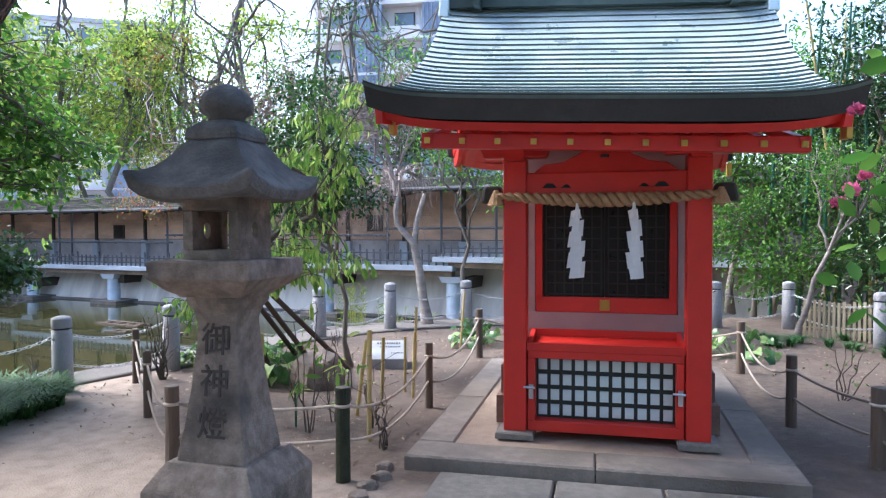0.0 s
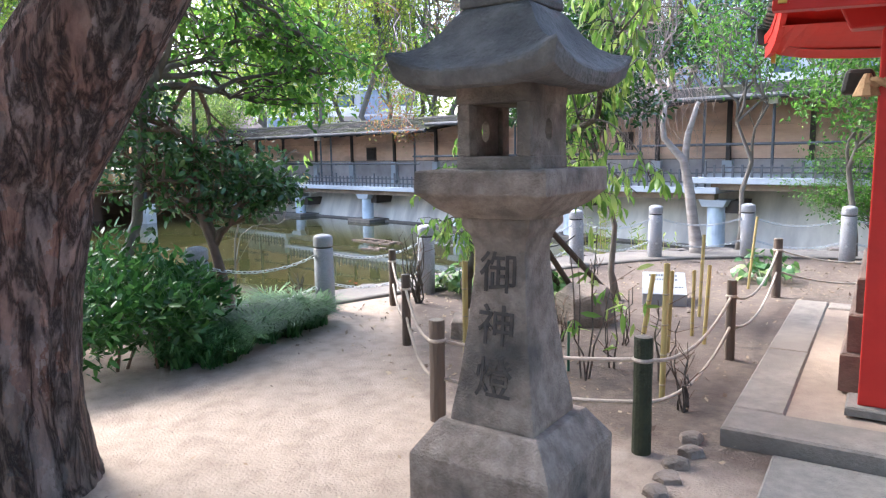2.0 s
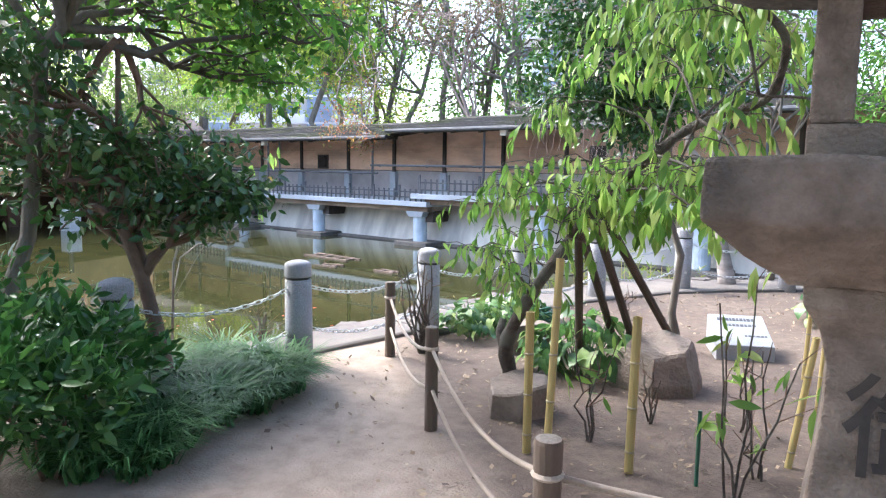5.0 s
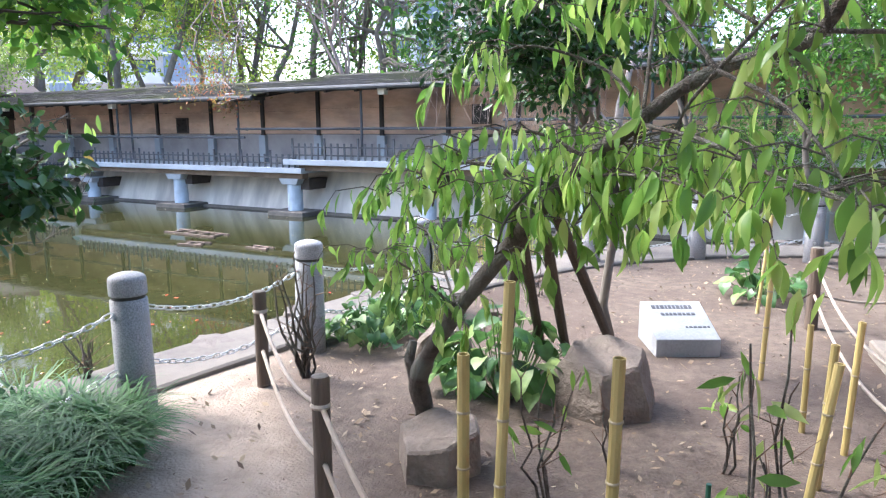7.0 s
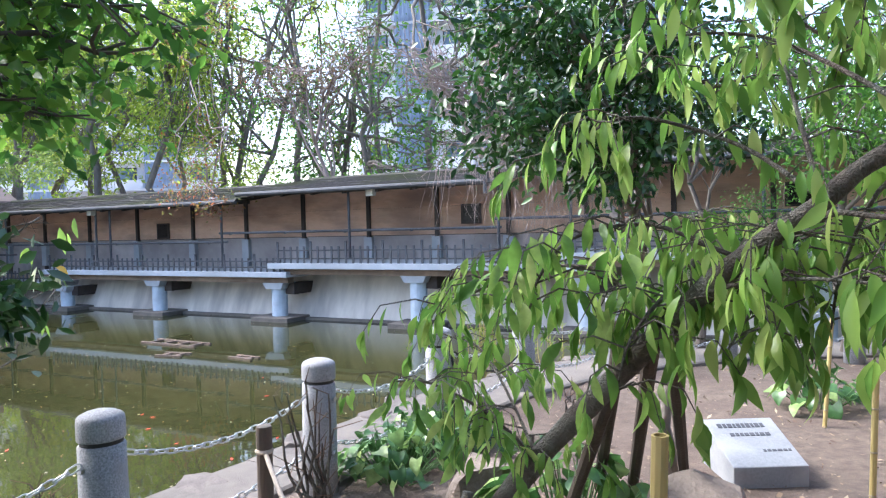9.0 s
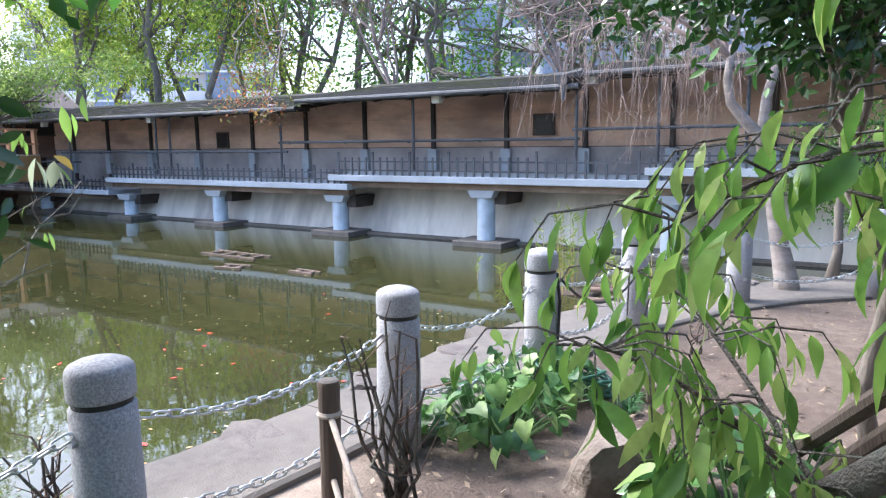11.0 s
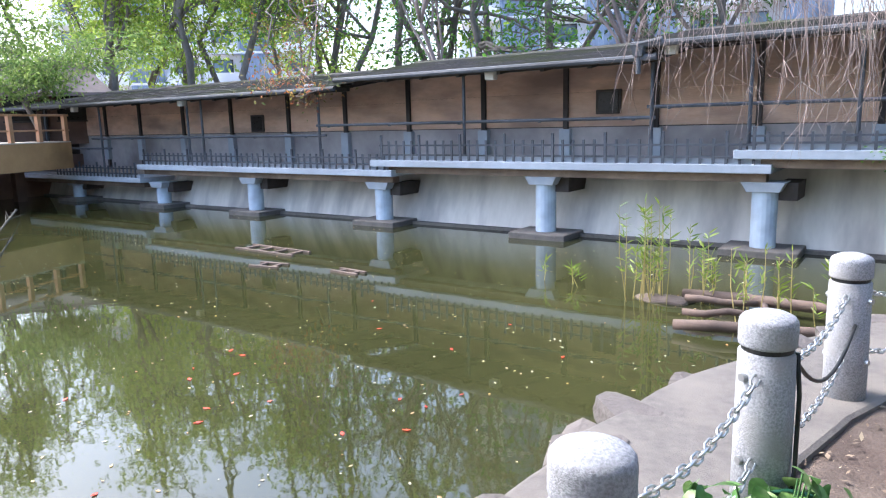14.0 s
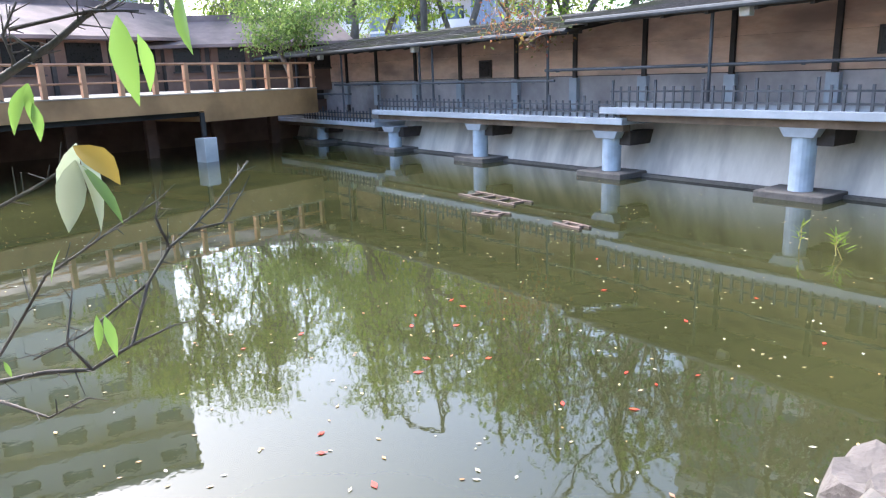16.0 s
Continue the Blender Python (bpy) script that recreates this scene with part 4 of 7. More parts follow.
def apartment(c, s, storeys, bays, rz, label, louvres=()):
    ap = thing("apartment_building", label, "building", c, rz)
    part("wall", Geo().box((0, 0, 0), s), M_WHITEWALL, ap)
    part("roof", Geo().box((0, 0, s[2]), (s[0] + 0.6, s[1] + 0.6, 0.5)), M_DECK, ap)
    hs, wb = s[2] / storeys, s[0] / bays
    for i in range(storeys):
        part("ledge", Geo().box((0, -s[1] / 2 - 0.55, i * hs - 0.1), (s[0], 1.1, 0.22)), M_WHITEWALL, ap)
        for j in range(bays):
            x = -s[0] / 2 + (j + 0.5) * wb
            if j in louvres:
                lv = part("louvre_screen", Geo().box((x, -s[1] / 2 - 1.08, i * hs + 0.12), (wb * 0.92, 0.04, hs * 0.92)), M_LOUVRE, ap)
                for q in range(9):
                    part("slat", Geo().box((x - wb * 0.42 + q * wb * 0.105, -s[1] / 2 - 1.16, i * hs + 0.12), (0.09, 0.1, hs * 0.92)), M_LOUVRE, lv)
            else:
                wd = part("window", Geo().box((x, -s[1] / 2 - 0.04, i * hs + 0.9), (wb * 0.55, 0.1, hs * 0.5)), M_DARKWALL, ap)
                part("pane", Geo().box((x, -s[1] / 2 - 0.10, i * hs + 0.97), (wb * 0.49, 0.04, hs * 0.44)), M_GLASS, wd)
                part("balcony", Geo().box((x, -s[1] / 2 - 1.05, i * hs + 0.1), (wb * 0.96, 0.08, hs * 0.3)), M_WHITEWALL, ap)
    return ap


apartment((-24.0, 62.0, 0), (26, 12, 33), 11, 8, radians(16), "white apartment block with blue-grey louvred balconies", (1, 3, 4, 7))
apartment((-72.0, 56.0, 0), (26, 12, 24), 8, 7, radians(40), "pale apartment block with rows of balconies", (2, 5))
apartment((-62.0, 9.0, 0), (22, 14, 24), 8, 7, radians(78), "grey apartment tower beyond the pond", ())


# ---- shrine ----
SH = radians(11.3)


def shrine_base():
    pl = thing("shrine_platform", "low stone-edged platform with a worn earthen floor under the shrine", "platform", (0.655, 4.47, 0), SH)
    part("core", Geo().box((0, 1.7, -0.1), (2.0, 3.05, 0.185)), M_SAND, pl, "compacted pale earth floor")
    for x0, x1, y0, y1 in ((-1.185, 0.0, 0, 0.32), (0.003, 1.185, 0, 0.32), (-1.185, -0.93, 0.323, 1.6), (-1.185, -0.93, 1.603, 3.4), (0.93, 1.185, 0.323, 1.6), (0.93, 1.185, 1.603, 3.4), (-0.927, 0.927, 3.15, 3.4)):
        part("edge_stone", Geo().box(((x0 + x1) / 2, (y0 + y1) / 2, -0.1), (x1 - x0 - 0.004, y1 - y0 - 0.004, 0.2), ch=0.012), M_PLATEDGE, pl)
    pv = thing("stone_paving", "flat stone paving slabs in front of the shrine", "paving", (0.655, 4.47, 0), SH, kind="structure")
    y = -0.02
    for r, d in enumerate((0.5, 0.55, 0.5, 0.6, 0.55)):
        x = -0.95
        for k, wd in enumerate(((0.72, 0.62, 0.6), (0.5, 0.8, 0.64), (0.66, 0.6, 0.68), (0.58, 0.74, 0.62), (0.7, 0.6, 0.64))[r]):
            part("slab", Geo().box((x + wd / 2, y - d / 2, -0.05), (wd - 0.015, d - 0.015, 0.072), ch=0.01), M_SLAB, pv)
            x += wd
        y -= d
    rng = np.random.default_rng(8)
    for k in range(12):
        rock("edging_cobble", (-0.62 + 0.035 * k + rng.uniform(-0.03, 0.03), 4.18 - 0.15 * k + rng.uniform(-0.02, 0.02), 0.0), (0.085, 0.07, 0.05), 500 + k, M_ROCK, "rounded brown edging cobble beside the paving", "stone", "cobbles along the paving", rz=rng.uniform(0, 3))


M_SAND = mat("pale_earth", (0.24, 0.18, 0.135), (0.35, 0.27, 0.205), 9, 0.95, 0.4)
shrine_base()


def shrine():
    s = thing("shrine", "small vermilion wooden shrine with a copper-green curved roof", "shrine", (0.69, 4.54, 0.1), SH)
    # footing stones and stone podium
    for r, (z, h, ins) in enumerate(((0, 0.22, 0), (0.22, 0.22, 0.03), (0.44, 0.20, 0.06))):
        for k in range(3):
            wd = (1.56 - 2 * ins) / 3
            part("podium_stone", Geo().box((-0.78 + ins + wd * (k + 0.5), 1.55, z), (wd - 0.008, 1.5 - 2 * ins, h - 0.006), ch=0.012), M_BASESTONE, s)
    for x in (-0.595, 0.595):
        part("column_pad", Geo().box((x, 0.53, 0), (0.26, 0.26, 0.045), ch=0.01), M_SLAB, s)
        part("column", Geo().box((x, 0.53, 0.045), (0.155, 0.155, 1.86), ch=0.01), M_RED, s, bevel=0.01)
        part("column_bracket", Geo().box((x, 0.44, 1.88), (0.125, 0.12, 0.16)), M_RED, s)
        part("bracket_arm", Geo().box((x, 0.5, 1.905), (0.42, 0.13, 0.12), top=(1.25, 1)), M_RED, s, bevel=0.01)
        part("nosing", Geo().box((x + (0.16 if x > 0 else -0.16), 0.53, 1.60), (0.16, 0.12, 0.12), top=(0.75, 1)), M_BLACK, s, bevel=0.02)
    part("tie_beam", Geo().box((0, 0.53, 1.655), (1.04, 0.12, 0.15)), M_RED, s, bevel=0.01)
    # frog-leg strut with curved shoulders
    prof = [(-0.48, 0), (-0.40, 0.06), (-0.28, 0.075), (-0.18, 0.12), (-0.10, 0.18), (0.10, 0.18), (0.18, 0.12), (0.28, 0.075), (0.40, 0.06), (0.48, 0)]
    part("frog_leg_strut", Geo().loft([[(x, y, 1.80 + z) for x, z in prof] for y in (0.50, 0.57)]), M_RED, s, bevel=0.006)
    part("strut_carving", Geo().lathe([(0.028, 0), (0.028, 0.02)], 8, (0, 0, 0)), M_BLACK, s, loc=(0, 0.49, 1.90))
    for x in (-1, 1):
        part("strut_carving", Geo().box((x * 0.36, 0.462, 1.70), (0.10, 0.012, 0.03), top=(0.4, 1)), M_DOOR, s, "dark green carved scroll")
        part("strut_carving", Geo().box((x * 0.25, 0.462, 1.70), (0.07, 0.012, 0.022), top=(0.2, 1)), M_DOOR, s, "dark green carved scroll")
    part("purlin", Geo().box((0, 0.53, 2.03), (1.95, 0.14, 0.12)), M_RED, s, bevel=0.008)
    # main cell
    part("cell_wall", Geo().box((0, 1.55, 0.64), (1.2, 1.36, 1.5)), M_MAUVE, s)
    part("front_sill", Geo().box((0, 0.85, 0.60), (1.22, 0.08, 0.225)), M_MAUVE, s)
    for x in (-0.545, 0.545):
        part("jamb_panel", Geo().box((x, 0.845, 0.74), (0.10, 0.05, 1.1)), M_MAUVE, s)
    part("door_frame", Geo().box((0, 0.84, 0.826), (0.98, 0.06, 0.11)), M_RED, s, bevel=0.005)
    part("door_frame", Geo().box((0, 0.84, 1.62), (0.98, 0.06, 0.12)), M_RED, s, bevel=0.005)
    for x in (-0.465, 0.465):
        part("door_frame", Geo().box((x, 0.84, 0.91), (0.05, 0.06, 0.71)), M_RED, s)
    for x in (-0.22, 0.22):
        d = part("door", Geo().box((x, 0.855, 0.91), (0.434, 0.03, 0.71)), M_DOOR, s, "dark lattice door")
        bars = Geo()
        for k in range(7):
            bars.box((x - 0.195 + k * 0.065, 0.835, 0.93), (0.010, 0.012, 0.67))
        for k in range(9):
            bars.box((x, 0.833, 0.95 + k * 0.08), (0.40, 0.010, 0.010))
        part("lattice", bars, M_BLACK, d)
    part("door_lock", Geo().box((0, 0.80, 0.845), (0.07, 0.02, 0.075)), M_GOLD, s, "gilt lock plate")
    # offering box with lattice front
    ob = part("offering_box", Geo().box((0, 0.60, 0.045), (1.02, 0.24, 0.075)), M_RED, s, bevel=0.006)
    part("top_rail", Geo().box((0, 0.60, 0.545), (1.02, 0.24, 0.055)), M_RED, ob, bevel=0.006)
    part("back_panel", Geo().box((0, 0.69, 0.12), (0.92, 0.06, 0.425)), M_RED, ob)
    for x in (-0.485, 0.485):
        part("side_post", Geo().box((x, 0.60, 0.12), (0.05, 0.24, 0.425)), M_RED, ob, bevel=0.005)
    tray = Geo()
    for y0, y1, k in ((0.47, 0.50, 0), (0.79, 0.82, 1)):
        z = 0.60 + 0.055 * k
        tray.box((0, (y0 + y1) / 2, z), (1.03, y1 - y0, 0.05))
    for x in (-1, 1):
        tray.loft([[(x * 0.485, y, z), (x * 0.515, y, z), (x * 0.515, y, z + 0.05), (x * 0.485, y, z + 0.05)] for y, z in ((0.50, 0.602), (0.79, 0.653))])
    tray.loft([[(-0.485, y, z), (0.485, y, z), (0.485, y, z + 0.012), (-0.485, y, z + 0.012)] for y, z in ((0.50, 0.598), (0.79, 0.640))])
    part("tray", tray, M_RED, ob)
    part("lattice_back", Geo().box((0, 0.62, 0.12), (0.92, 0.03, 0.425)), M_LATTICE, ob)
    pane = Geo().box((0, 0, 0), (0.058, 0.012, 0.073)).mesh("pane")
    for i in range(11):
        for j in range(4):
            part("pane", pane, M_PANE, ob, loc=(-0.415 + i * 0.083, 0.580, 0.139 + j * 0.1045))
    for i in range(12):
        part("lattice_bar", Geo().box((-0.4565 + i * 0.083, 0.588, 0.12), (0.021, 0.03, 0.425)), M_LATTICE, ob, "dark green lattice bar")
    for j in range(5):
        part("lattice_bar", Geo().box((0, 0.590, 0.1125 + j * 0.1045), (0.92, 0.022, 0.025)), M_LATTICE, ob, "dark green lattice bar")
    for x in (-0.485, 0.485):
        lt = part("latch", Geo().box((x, 0.468, 0.27), (0.03, 0.02, 0.10)), M_STEEL, ob, "rusty iron latch")
        part("hook", Geo().tube([(x - 0.05, 0.455, 0.35), (x + 0.03, 0.455, 0.345)], 0.008, 6), M_STEEL, lt)
    # roof
    below = set(s.children_recursive)
    NX, NS = 28, 25

    def roof_pt(u, t, side, up=0.0):
        """u: -1..1 across; t: 0 ridge .. 1 eave; side: 1 front, -1 back."""
        run = 1.72 if side > 0 else 1.25
        yr = 1.36
        drop = 1.04 * (1 - max(0.0, 1 - t) ** 1.65)
        half = 1.23 + 0.12 * t ** 3
        y = yr - side * run * t
        z = 3.175 - drop + 0.018 * abs(u) ** 3 * t ** 3 + 0.06 * abs(u) ** 8 * t * t + 0.04 * abs(u) ** 6 * (1 - t)
        return (u * half - 0.05 * t * t, y, z + up)

    for side, tag in ((1, "front"), (-1, "back")):
        for j in range(NS):
            t0, t1 = j / NS, (j + 1) / NS
            us = np.linspace(-1, 1, NX + 1)
            g = Geo().loft([[roof_pt(u, t0, side, 0.0) for u in us], [roof_pt(u, t1 + 0.002, side, 0.015) for u in us]], closed=False)
            rc = part("roof_course", g, M_COPPER, s, smooth=False)
            # the shade line under each course is put into the lip's dark copper
            part("course_lip", Geo().loft([[roof_pt(u, t1 + 0.002, side, 0.015) for u in us], [roof_pt(u, t1 - 0.002, side, -0.003) for u in us]], closed=False), M_COPPER_DARK, rc, "lower lip of a roof course, coloured dark as its shade line")
        us = np.linspace(-1, 1, NX + 1)
        g = Geo().loft([[roof_pt(u, 1.0, side, 0.026) for u in us], [(roof_pt(u, 1.0, side)[0] * 0.985, roof_pt(u, 1.0, side)[1] + 0.03 * side, roof_pt(u, 1.0, side)[2] - 0.12) for u in us], [(roof_pt(u, 0.86, side)[0] * 0.94, roof_pt(u, 0.86, side)[1], roof_pt(u, 1.0, side)[2] - 0.125) for u in us]], closed=False)
        part("eave_edge", g, M_BLACK, s, "thick dark eave edge")
        g = Geo().loft([[(roof_pt(u, 0.97, side)[0] * 0.95, roof_pt(u, 0.97, side)[1], roof_pt(u, 1.0, side)[2] - 0.13) for u in us], [(roof_pt(u, 0.96, side)[0] * 0.945, roof_pt(u, 0.96, side)[1] + 0.01, roof_pt(u, 1.0, side)[2] - 0.175) for u in us], [(roof_pt(u, 0.62, side)[0] * 0.93, roof_pt(u, 0.62, side)[1], 2.16) for u in us]], closed=False)
        part("eave_board", g, M_RED, s)
    und = Geo().loft([[roof_pt(u, t, 1, -0.10) for u in np.linspace(-0.96, 0.96, 13)] for t in np.linspace(0, 0.95, 8)], closed=False).loft([[roof_pt(u, t, -1, -0.10) for u in np.linspace(-0.96, 0.96, 13)] for t in np.linspace(0, 0.95, 8)], closed=False)
    part("soffit", und, M_RED, s)
    for x in (-1, 1):
        for side in (1, -1):
            g = Geo().loft([[(x * (abs(roof_pt(x, t, side)[0]) - 0.05), roof_pt(1, t, side)[1], roof_pt(1, t, side)[2] - 0.05), (x * (abs(roof_pt(x, t, side)[0]) - 0.09), roof_pt(1, t, side)[1], roof_pt(1, t, side)[2] - 0.05), (x * (abs(roof_pt(x, t, side)[0]) - 0.11), roof_pt(1, t, side)[1], roof_pt(1, t, side)[2] - 0.22), (x * (abs(roof_pt(x, t, side)[0]) - 0.07), roof_pt(1, t, side)[1], roof_pt(1, t, side)[2] - 0.22)] for t in np.linspace(0, 0.98, 10)])
            part("bargeboard", g, M_RED, s)
            part("bargeboard_cap", Geo().box((x * 1.26, 1.42 - side * (1.58 if side > 0 else 1.16), 1.95), (0.03, 0.09, 0.12)), M_GOLD, s, "gilt end cap")
        part("gable_infill", Geo().add([(x * 0.62, 0.5, 2.1), (x * 0.62, 2.3, 2.1), (x * 0.62, 1.42, 2.95)], [(0, 1, 2)]), M_MAUVE, s)
    part("ridge", Geo().box((0, 1.36, 3.135), (2.36, 0.26, 0.16), ch=0.02).box((0, 1.36, 3.29), (2.5, 0.34, 0.05)).box((0, 1.36, 3.337), (2.44, 0.2, 0.14), ch=0.05), M_COPPER_DARK, s)
    for x in (-0.95, 0.95):
        part("ridge_saddle", Geo().box((x, 1.24, 3.11), (0.05, 0.30, 0.22), ch=0.02), M_COPPER_DARK, s)
    for x in (-1.22, 1.22):
        part("ridge_ornament", Geo().box((x, 1.36, 3.05), (0.08, 0.36, 0.42), top=(1, 0.6), ch=0.03), M_COPPER, s, bevel=0.02)
    for x in np.arange(-1.04, 1.05, 0.208):
        rf = part("rafter", Geo().loft([[(x - 0.026, -0.20, 1.895), (x + 0.026, -0.20, 1.895), (x + 0.026, -0.20, 1.95), (x - 0.026, -0.20, 1.95)], [(x - 0.026, 0.9, 2.16), (x + 0.026, 0.9, 2.16), (x + 0.026, 0.9, 2.215), (x - 0.026, 0.9, 2.215)]]), M_RED, s)
        part("rafter_cap", Geo().box((x, -0.208, 1.897), (0.034, 0.012, 0.034)), M_GOLD, rf, "gilt rafter end")
    part("eave_purlin", Geo().box((0, -0.155, 1.872), (2.16, 0.07, 0.09)), M_RED, s, bevel=0.006)
    # the whole roof has settled a little to one side
    settle = Matrix.Translation((-0.07, 1.36, 2.1)) @ Euler((0, radians(2.0), radians(3.5))).to_matrix().to_4x4() @ Matrix.Translation((0, -1.36, -2.1))
    for ob in set(s.children_recursive) - below:
        ob.data.transform(settle)
    return s


shrine()


def sacred_rope():
    s = thing("sacred_rope", "twisted straw rope tied between the shrine columns", "rope", (0.69, 4.54, 1.78), SH)
    for ph in (0, math.pi):
        pts = []
        for i in range(90):
            u = i / 89
            x = -0.72 + 1.44 * u
            rr = 0.018 * (0.6 + 0.9 * math.sin(math.pi * u))
            z = -0.03 - 0.035 * math.sin(math.pi * u)
            pts.append((x, 0.42 + rr * math.cos(u * 75 + ph), z + rr * math.sin(u * 75 + ph)))
        part("strand", Geo().tube(pts, [0.014 + 0.014 * math.sin(math.pi * i / 89) for i in range(90)], 6), M_STRAW, s, smooth=True)
    for x in (-0.72, 0.72):
        part("tassel", Geo().lathe([(0.015, 0.02), (0.03, -0.01), (0.055, -0.07), (0.06, -0.085)], 10), M_STRAW, s, loc=(x, 0.44, -0.01))
    for x, sgn in ((-0.175, -1), (0.185, 1)):
        sd = thing("paper_streamer", "white folded paper streamer hanging from the straw rope", "paper streamer", (0.69, 4.54, 1.70), SH, group="paper streamers on the rope")
        part("cord", Geo().box((x, 0.405, -0.06), (0.02, 0.01, 0.08)), M_PAPER, sd)
        part("knot", Geo().lathe([(0.005, 0.03), (0.012, -0.02), (0.030, -0.085)], 9), M_PAPER, sd, loc=(x, 0.385, -0.02))
        for k in range(6):
            for off, dx in ((0, 0.040), (0.012, -0.036), (0.02, 0.008)):
                z1 = -0.06 - 0.068 * k
                w2 = 0.034 + 0.010 * min(k, 3)
                cx = x + (dx if k % 2 else -dx) * 0.55 * (1 if off == 0 else -1)
                part("fold", Geo().loft([[(cx - w2 / 2, 0.39 - off, z1), (cx + w2 / 2, 0.385 - off, z1 + 0.012), (cx + w2 / 2, 0.388 - off, z1 + 0.014), (cx - w2 / 2, 0.393 - off, z1 + 0.002)], [(cx - w2 / 2 + 0.015 * sgn, 0.375 - off, z1 - 0.10), (cx + w2 / 2 + 0.008 * sgn, 0.382 - off, z1 - 0.092), (cx + w2 / 2 + 0.008 * sgn, 0.385 - off, z1 - 0.09), (cx - w2 / 2 + 0.015 * sgn, 0.378 - off, z1 - 0.098)]]), M_PAPER, sd)


sacred_rope()


# ---- stone lantern ----
def squares(levels, n=6):
    """Rings of a square section: (side, z, how far the corners rise, how round)."""
    rings = []
    for side, z, rise, rnd in levels:
        ring = []
        for e in range(4):
            for k in range(n):
                t = -1 + 2 * k / n
                x, y = (t, -1) if e == 0 else (1, t) if e == 1 else (-t, 1) if e == 2 else (-1, -t)
                q = abs(t)
                f = (1 - rnd) + rnd / math.hypot(x, y)
                ring.append((x * side / 2 * f, y * side / 2 * f, z + rise * q ** 3))
        rings.append(ring)
    return rings


def worn(ob, amount, scale, seed):
    """Chips and rounding on a cut stone: its surface is split finely and pushed about."""
    bm = bmesh.new()
    bm.from_mesh(ob.data)
    for _ in range(2):
        bmesh.ops.subdivide_edges(bm, edges=[e for e in bm.edges if e.calc_length() > 0.03], cuts=1, use_grid_fill=True)
    bm.normal_update()
    for v in bm.verts:
        q = v.co * scale + Vector((seed, seed * 0.7, 0))
        n1, n2 = noise.noise(q), noise.noise(q * 3.3)
        edge = max([0.0] + [e.calc_face_angle(0.0) for e in v.link_edges])
        v.co += v.normal * (n1 * 0.5 + n2 * 0.35 - 0.6 * min(1.0, edge) * max(0.0, 0.3 + n2)) * amount
    bm.to_mesh(ob.data)
    bm.free()


def lantern():
    s = thing("stone_lantern", "tall weathered grey-brown stone lantern with an inscribed shaft", "lantern", (-0.875, 3.075, 0), radians(9.5))
    worn(part("base_block", Geo().loft(squares([(0.60, -0.05, 0, 0), (0.60, 0.285, 0, 0), (0.585, 0.30, 0, 0), (0.44, 0.405, 0, 0), (0.43, 0.41, 0, 0)])), M_LANTERN, s, bevel=0.008), 0.008, 9, 12)
    sh = [(0.365, 0.405), (0.36, 0.44), (0.315, 0.58), (0.272, 0.74), (0.238, 0.90), (0.218, 1.02), (0.218, 1.08), (0.240, 1.13), (0.285, 1.165), (0.292, 1.17), (0.292, 1.205)]
    worn(part("shaft", Geo().loft(squares([(a, z, 0, 0.0) for a, z in sh])), M_LANTERN, s, bevel=0.012), 0.006, 9, 31)
    worn(part("deck", Geo().loft(squares([(0.33, 1.20, 0, 0), (0.35, 1.215, 0, 0), (0.44, 1.245, 0, 0), (0.52, 1.285, 0, 0), (0.545, 1.295, 0, 0), (0.545, 1.375, 0, 0), (0.535, 1.385, 0, 0)])), M_LANTERN, s, bevel=0.006), 0.009, 9, 33)
    # fire box: four corner posts, sills, and one wall with a round hole
    fb = part("fire_box", Geo().box((0, 0, 1.38), (0.31, 0.31, 0.05)), M_LANTERN, s, bevel=0.006)
    part("lintel", Geo().box((0, 0, 1.62), (0.31, 0.31, 0.07)), M_LANTERN, fb, bevel=0.006)
    for x in (-1, 1):
        for y in (-1, 1):
            part("corner_post", Geo().box((x * 0.125, y * 0.125, 1.43), (0.055, 0.055, 0.19)), M_LANTERN, fb, bevel=0.005)
        # side wall round an octagonal hole
        ring_o = [(-0.098, -0.095), (0.0, -0.095), (0.098, -0.095), (0.098, 0.0), (0.098, 0.095), (0.0, 0.095), (-0.098, 0.095), (-0.098, 0.0)]
        hole = [(0.032 * math.cos(radians(225 + 45 * k)), 0.042 * math.sin(radians(225 + 45 * k))) for k in range(8)]
        loop = [[(x * 0.118, a, 1.525 + b) for a, b in hole], [(x * 0.118, a, 1.525 + b) for a, b in ring_o], [(x * 0.150, a, 1.525 + b) for a, b in ring_o], [(x * 0.150, a, 1.525 + b) for a, b in hole]]
        part("side_wall", Geo().loft(loop + [loop[0]], caps=False), M_LANTERN, fb)
    worn(part("roof", Geo().loft(squares([(0.30, 1.685, 0, 0), (0.57, 1.665, 0.02, 0), (0.645, 1.672, 0.05, 0), (0.68, 1.72, 0.075, 0), (0.67, 1.732, 0.075, 0), (0.575, 1.765, 0.045, 0), (0.48, 1.815, 0.02, 0), (0.385, 1.875, 0.008, 0), (0.31, 1.94, 0, 0), (0.265, 1.965, 0, 0)], 10)), M_LANTERNROOF, s, smooth=False), 0.01, 9, 33)
    worn(part("roof_cap", Geo().loft(squares([(0.285, 1.962, 0, 0), (0.29, 1.985, 0.0, 0), (0.275, 2.02, 0, 0), (0.20, 2.055, 0, 0.4), (0.165, 2.062, 0, 1)])), M_LANTERNROOF, s, bevel=0.006), 0.007, 9, 10)
    part("finial", Geo().lathe([(0.085, 2.055), (0.092, 2.085), (0.125, 2.105), (0.134, 2.135), (0.128, 2.175), (0.105, 2.205), (0.06, 2.23), (0.025, 2.245), (0.004, 2.25)], 20), M_LANTERNROOF, s, smooth=True)
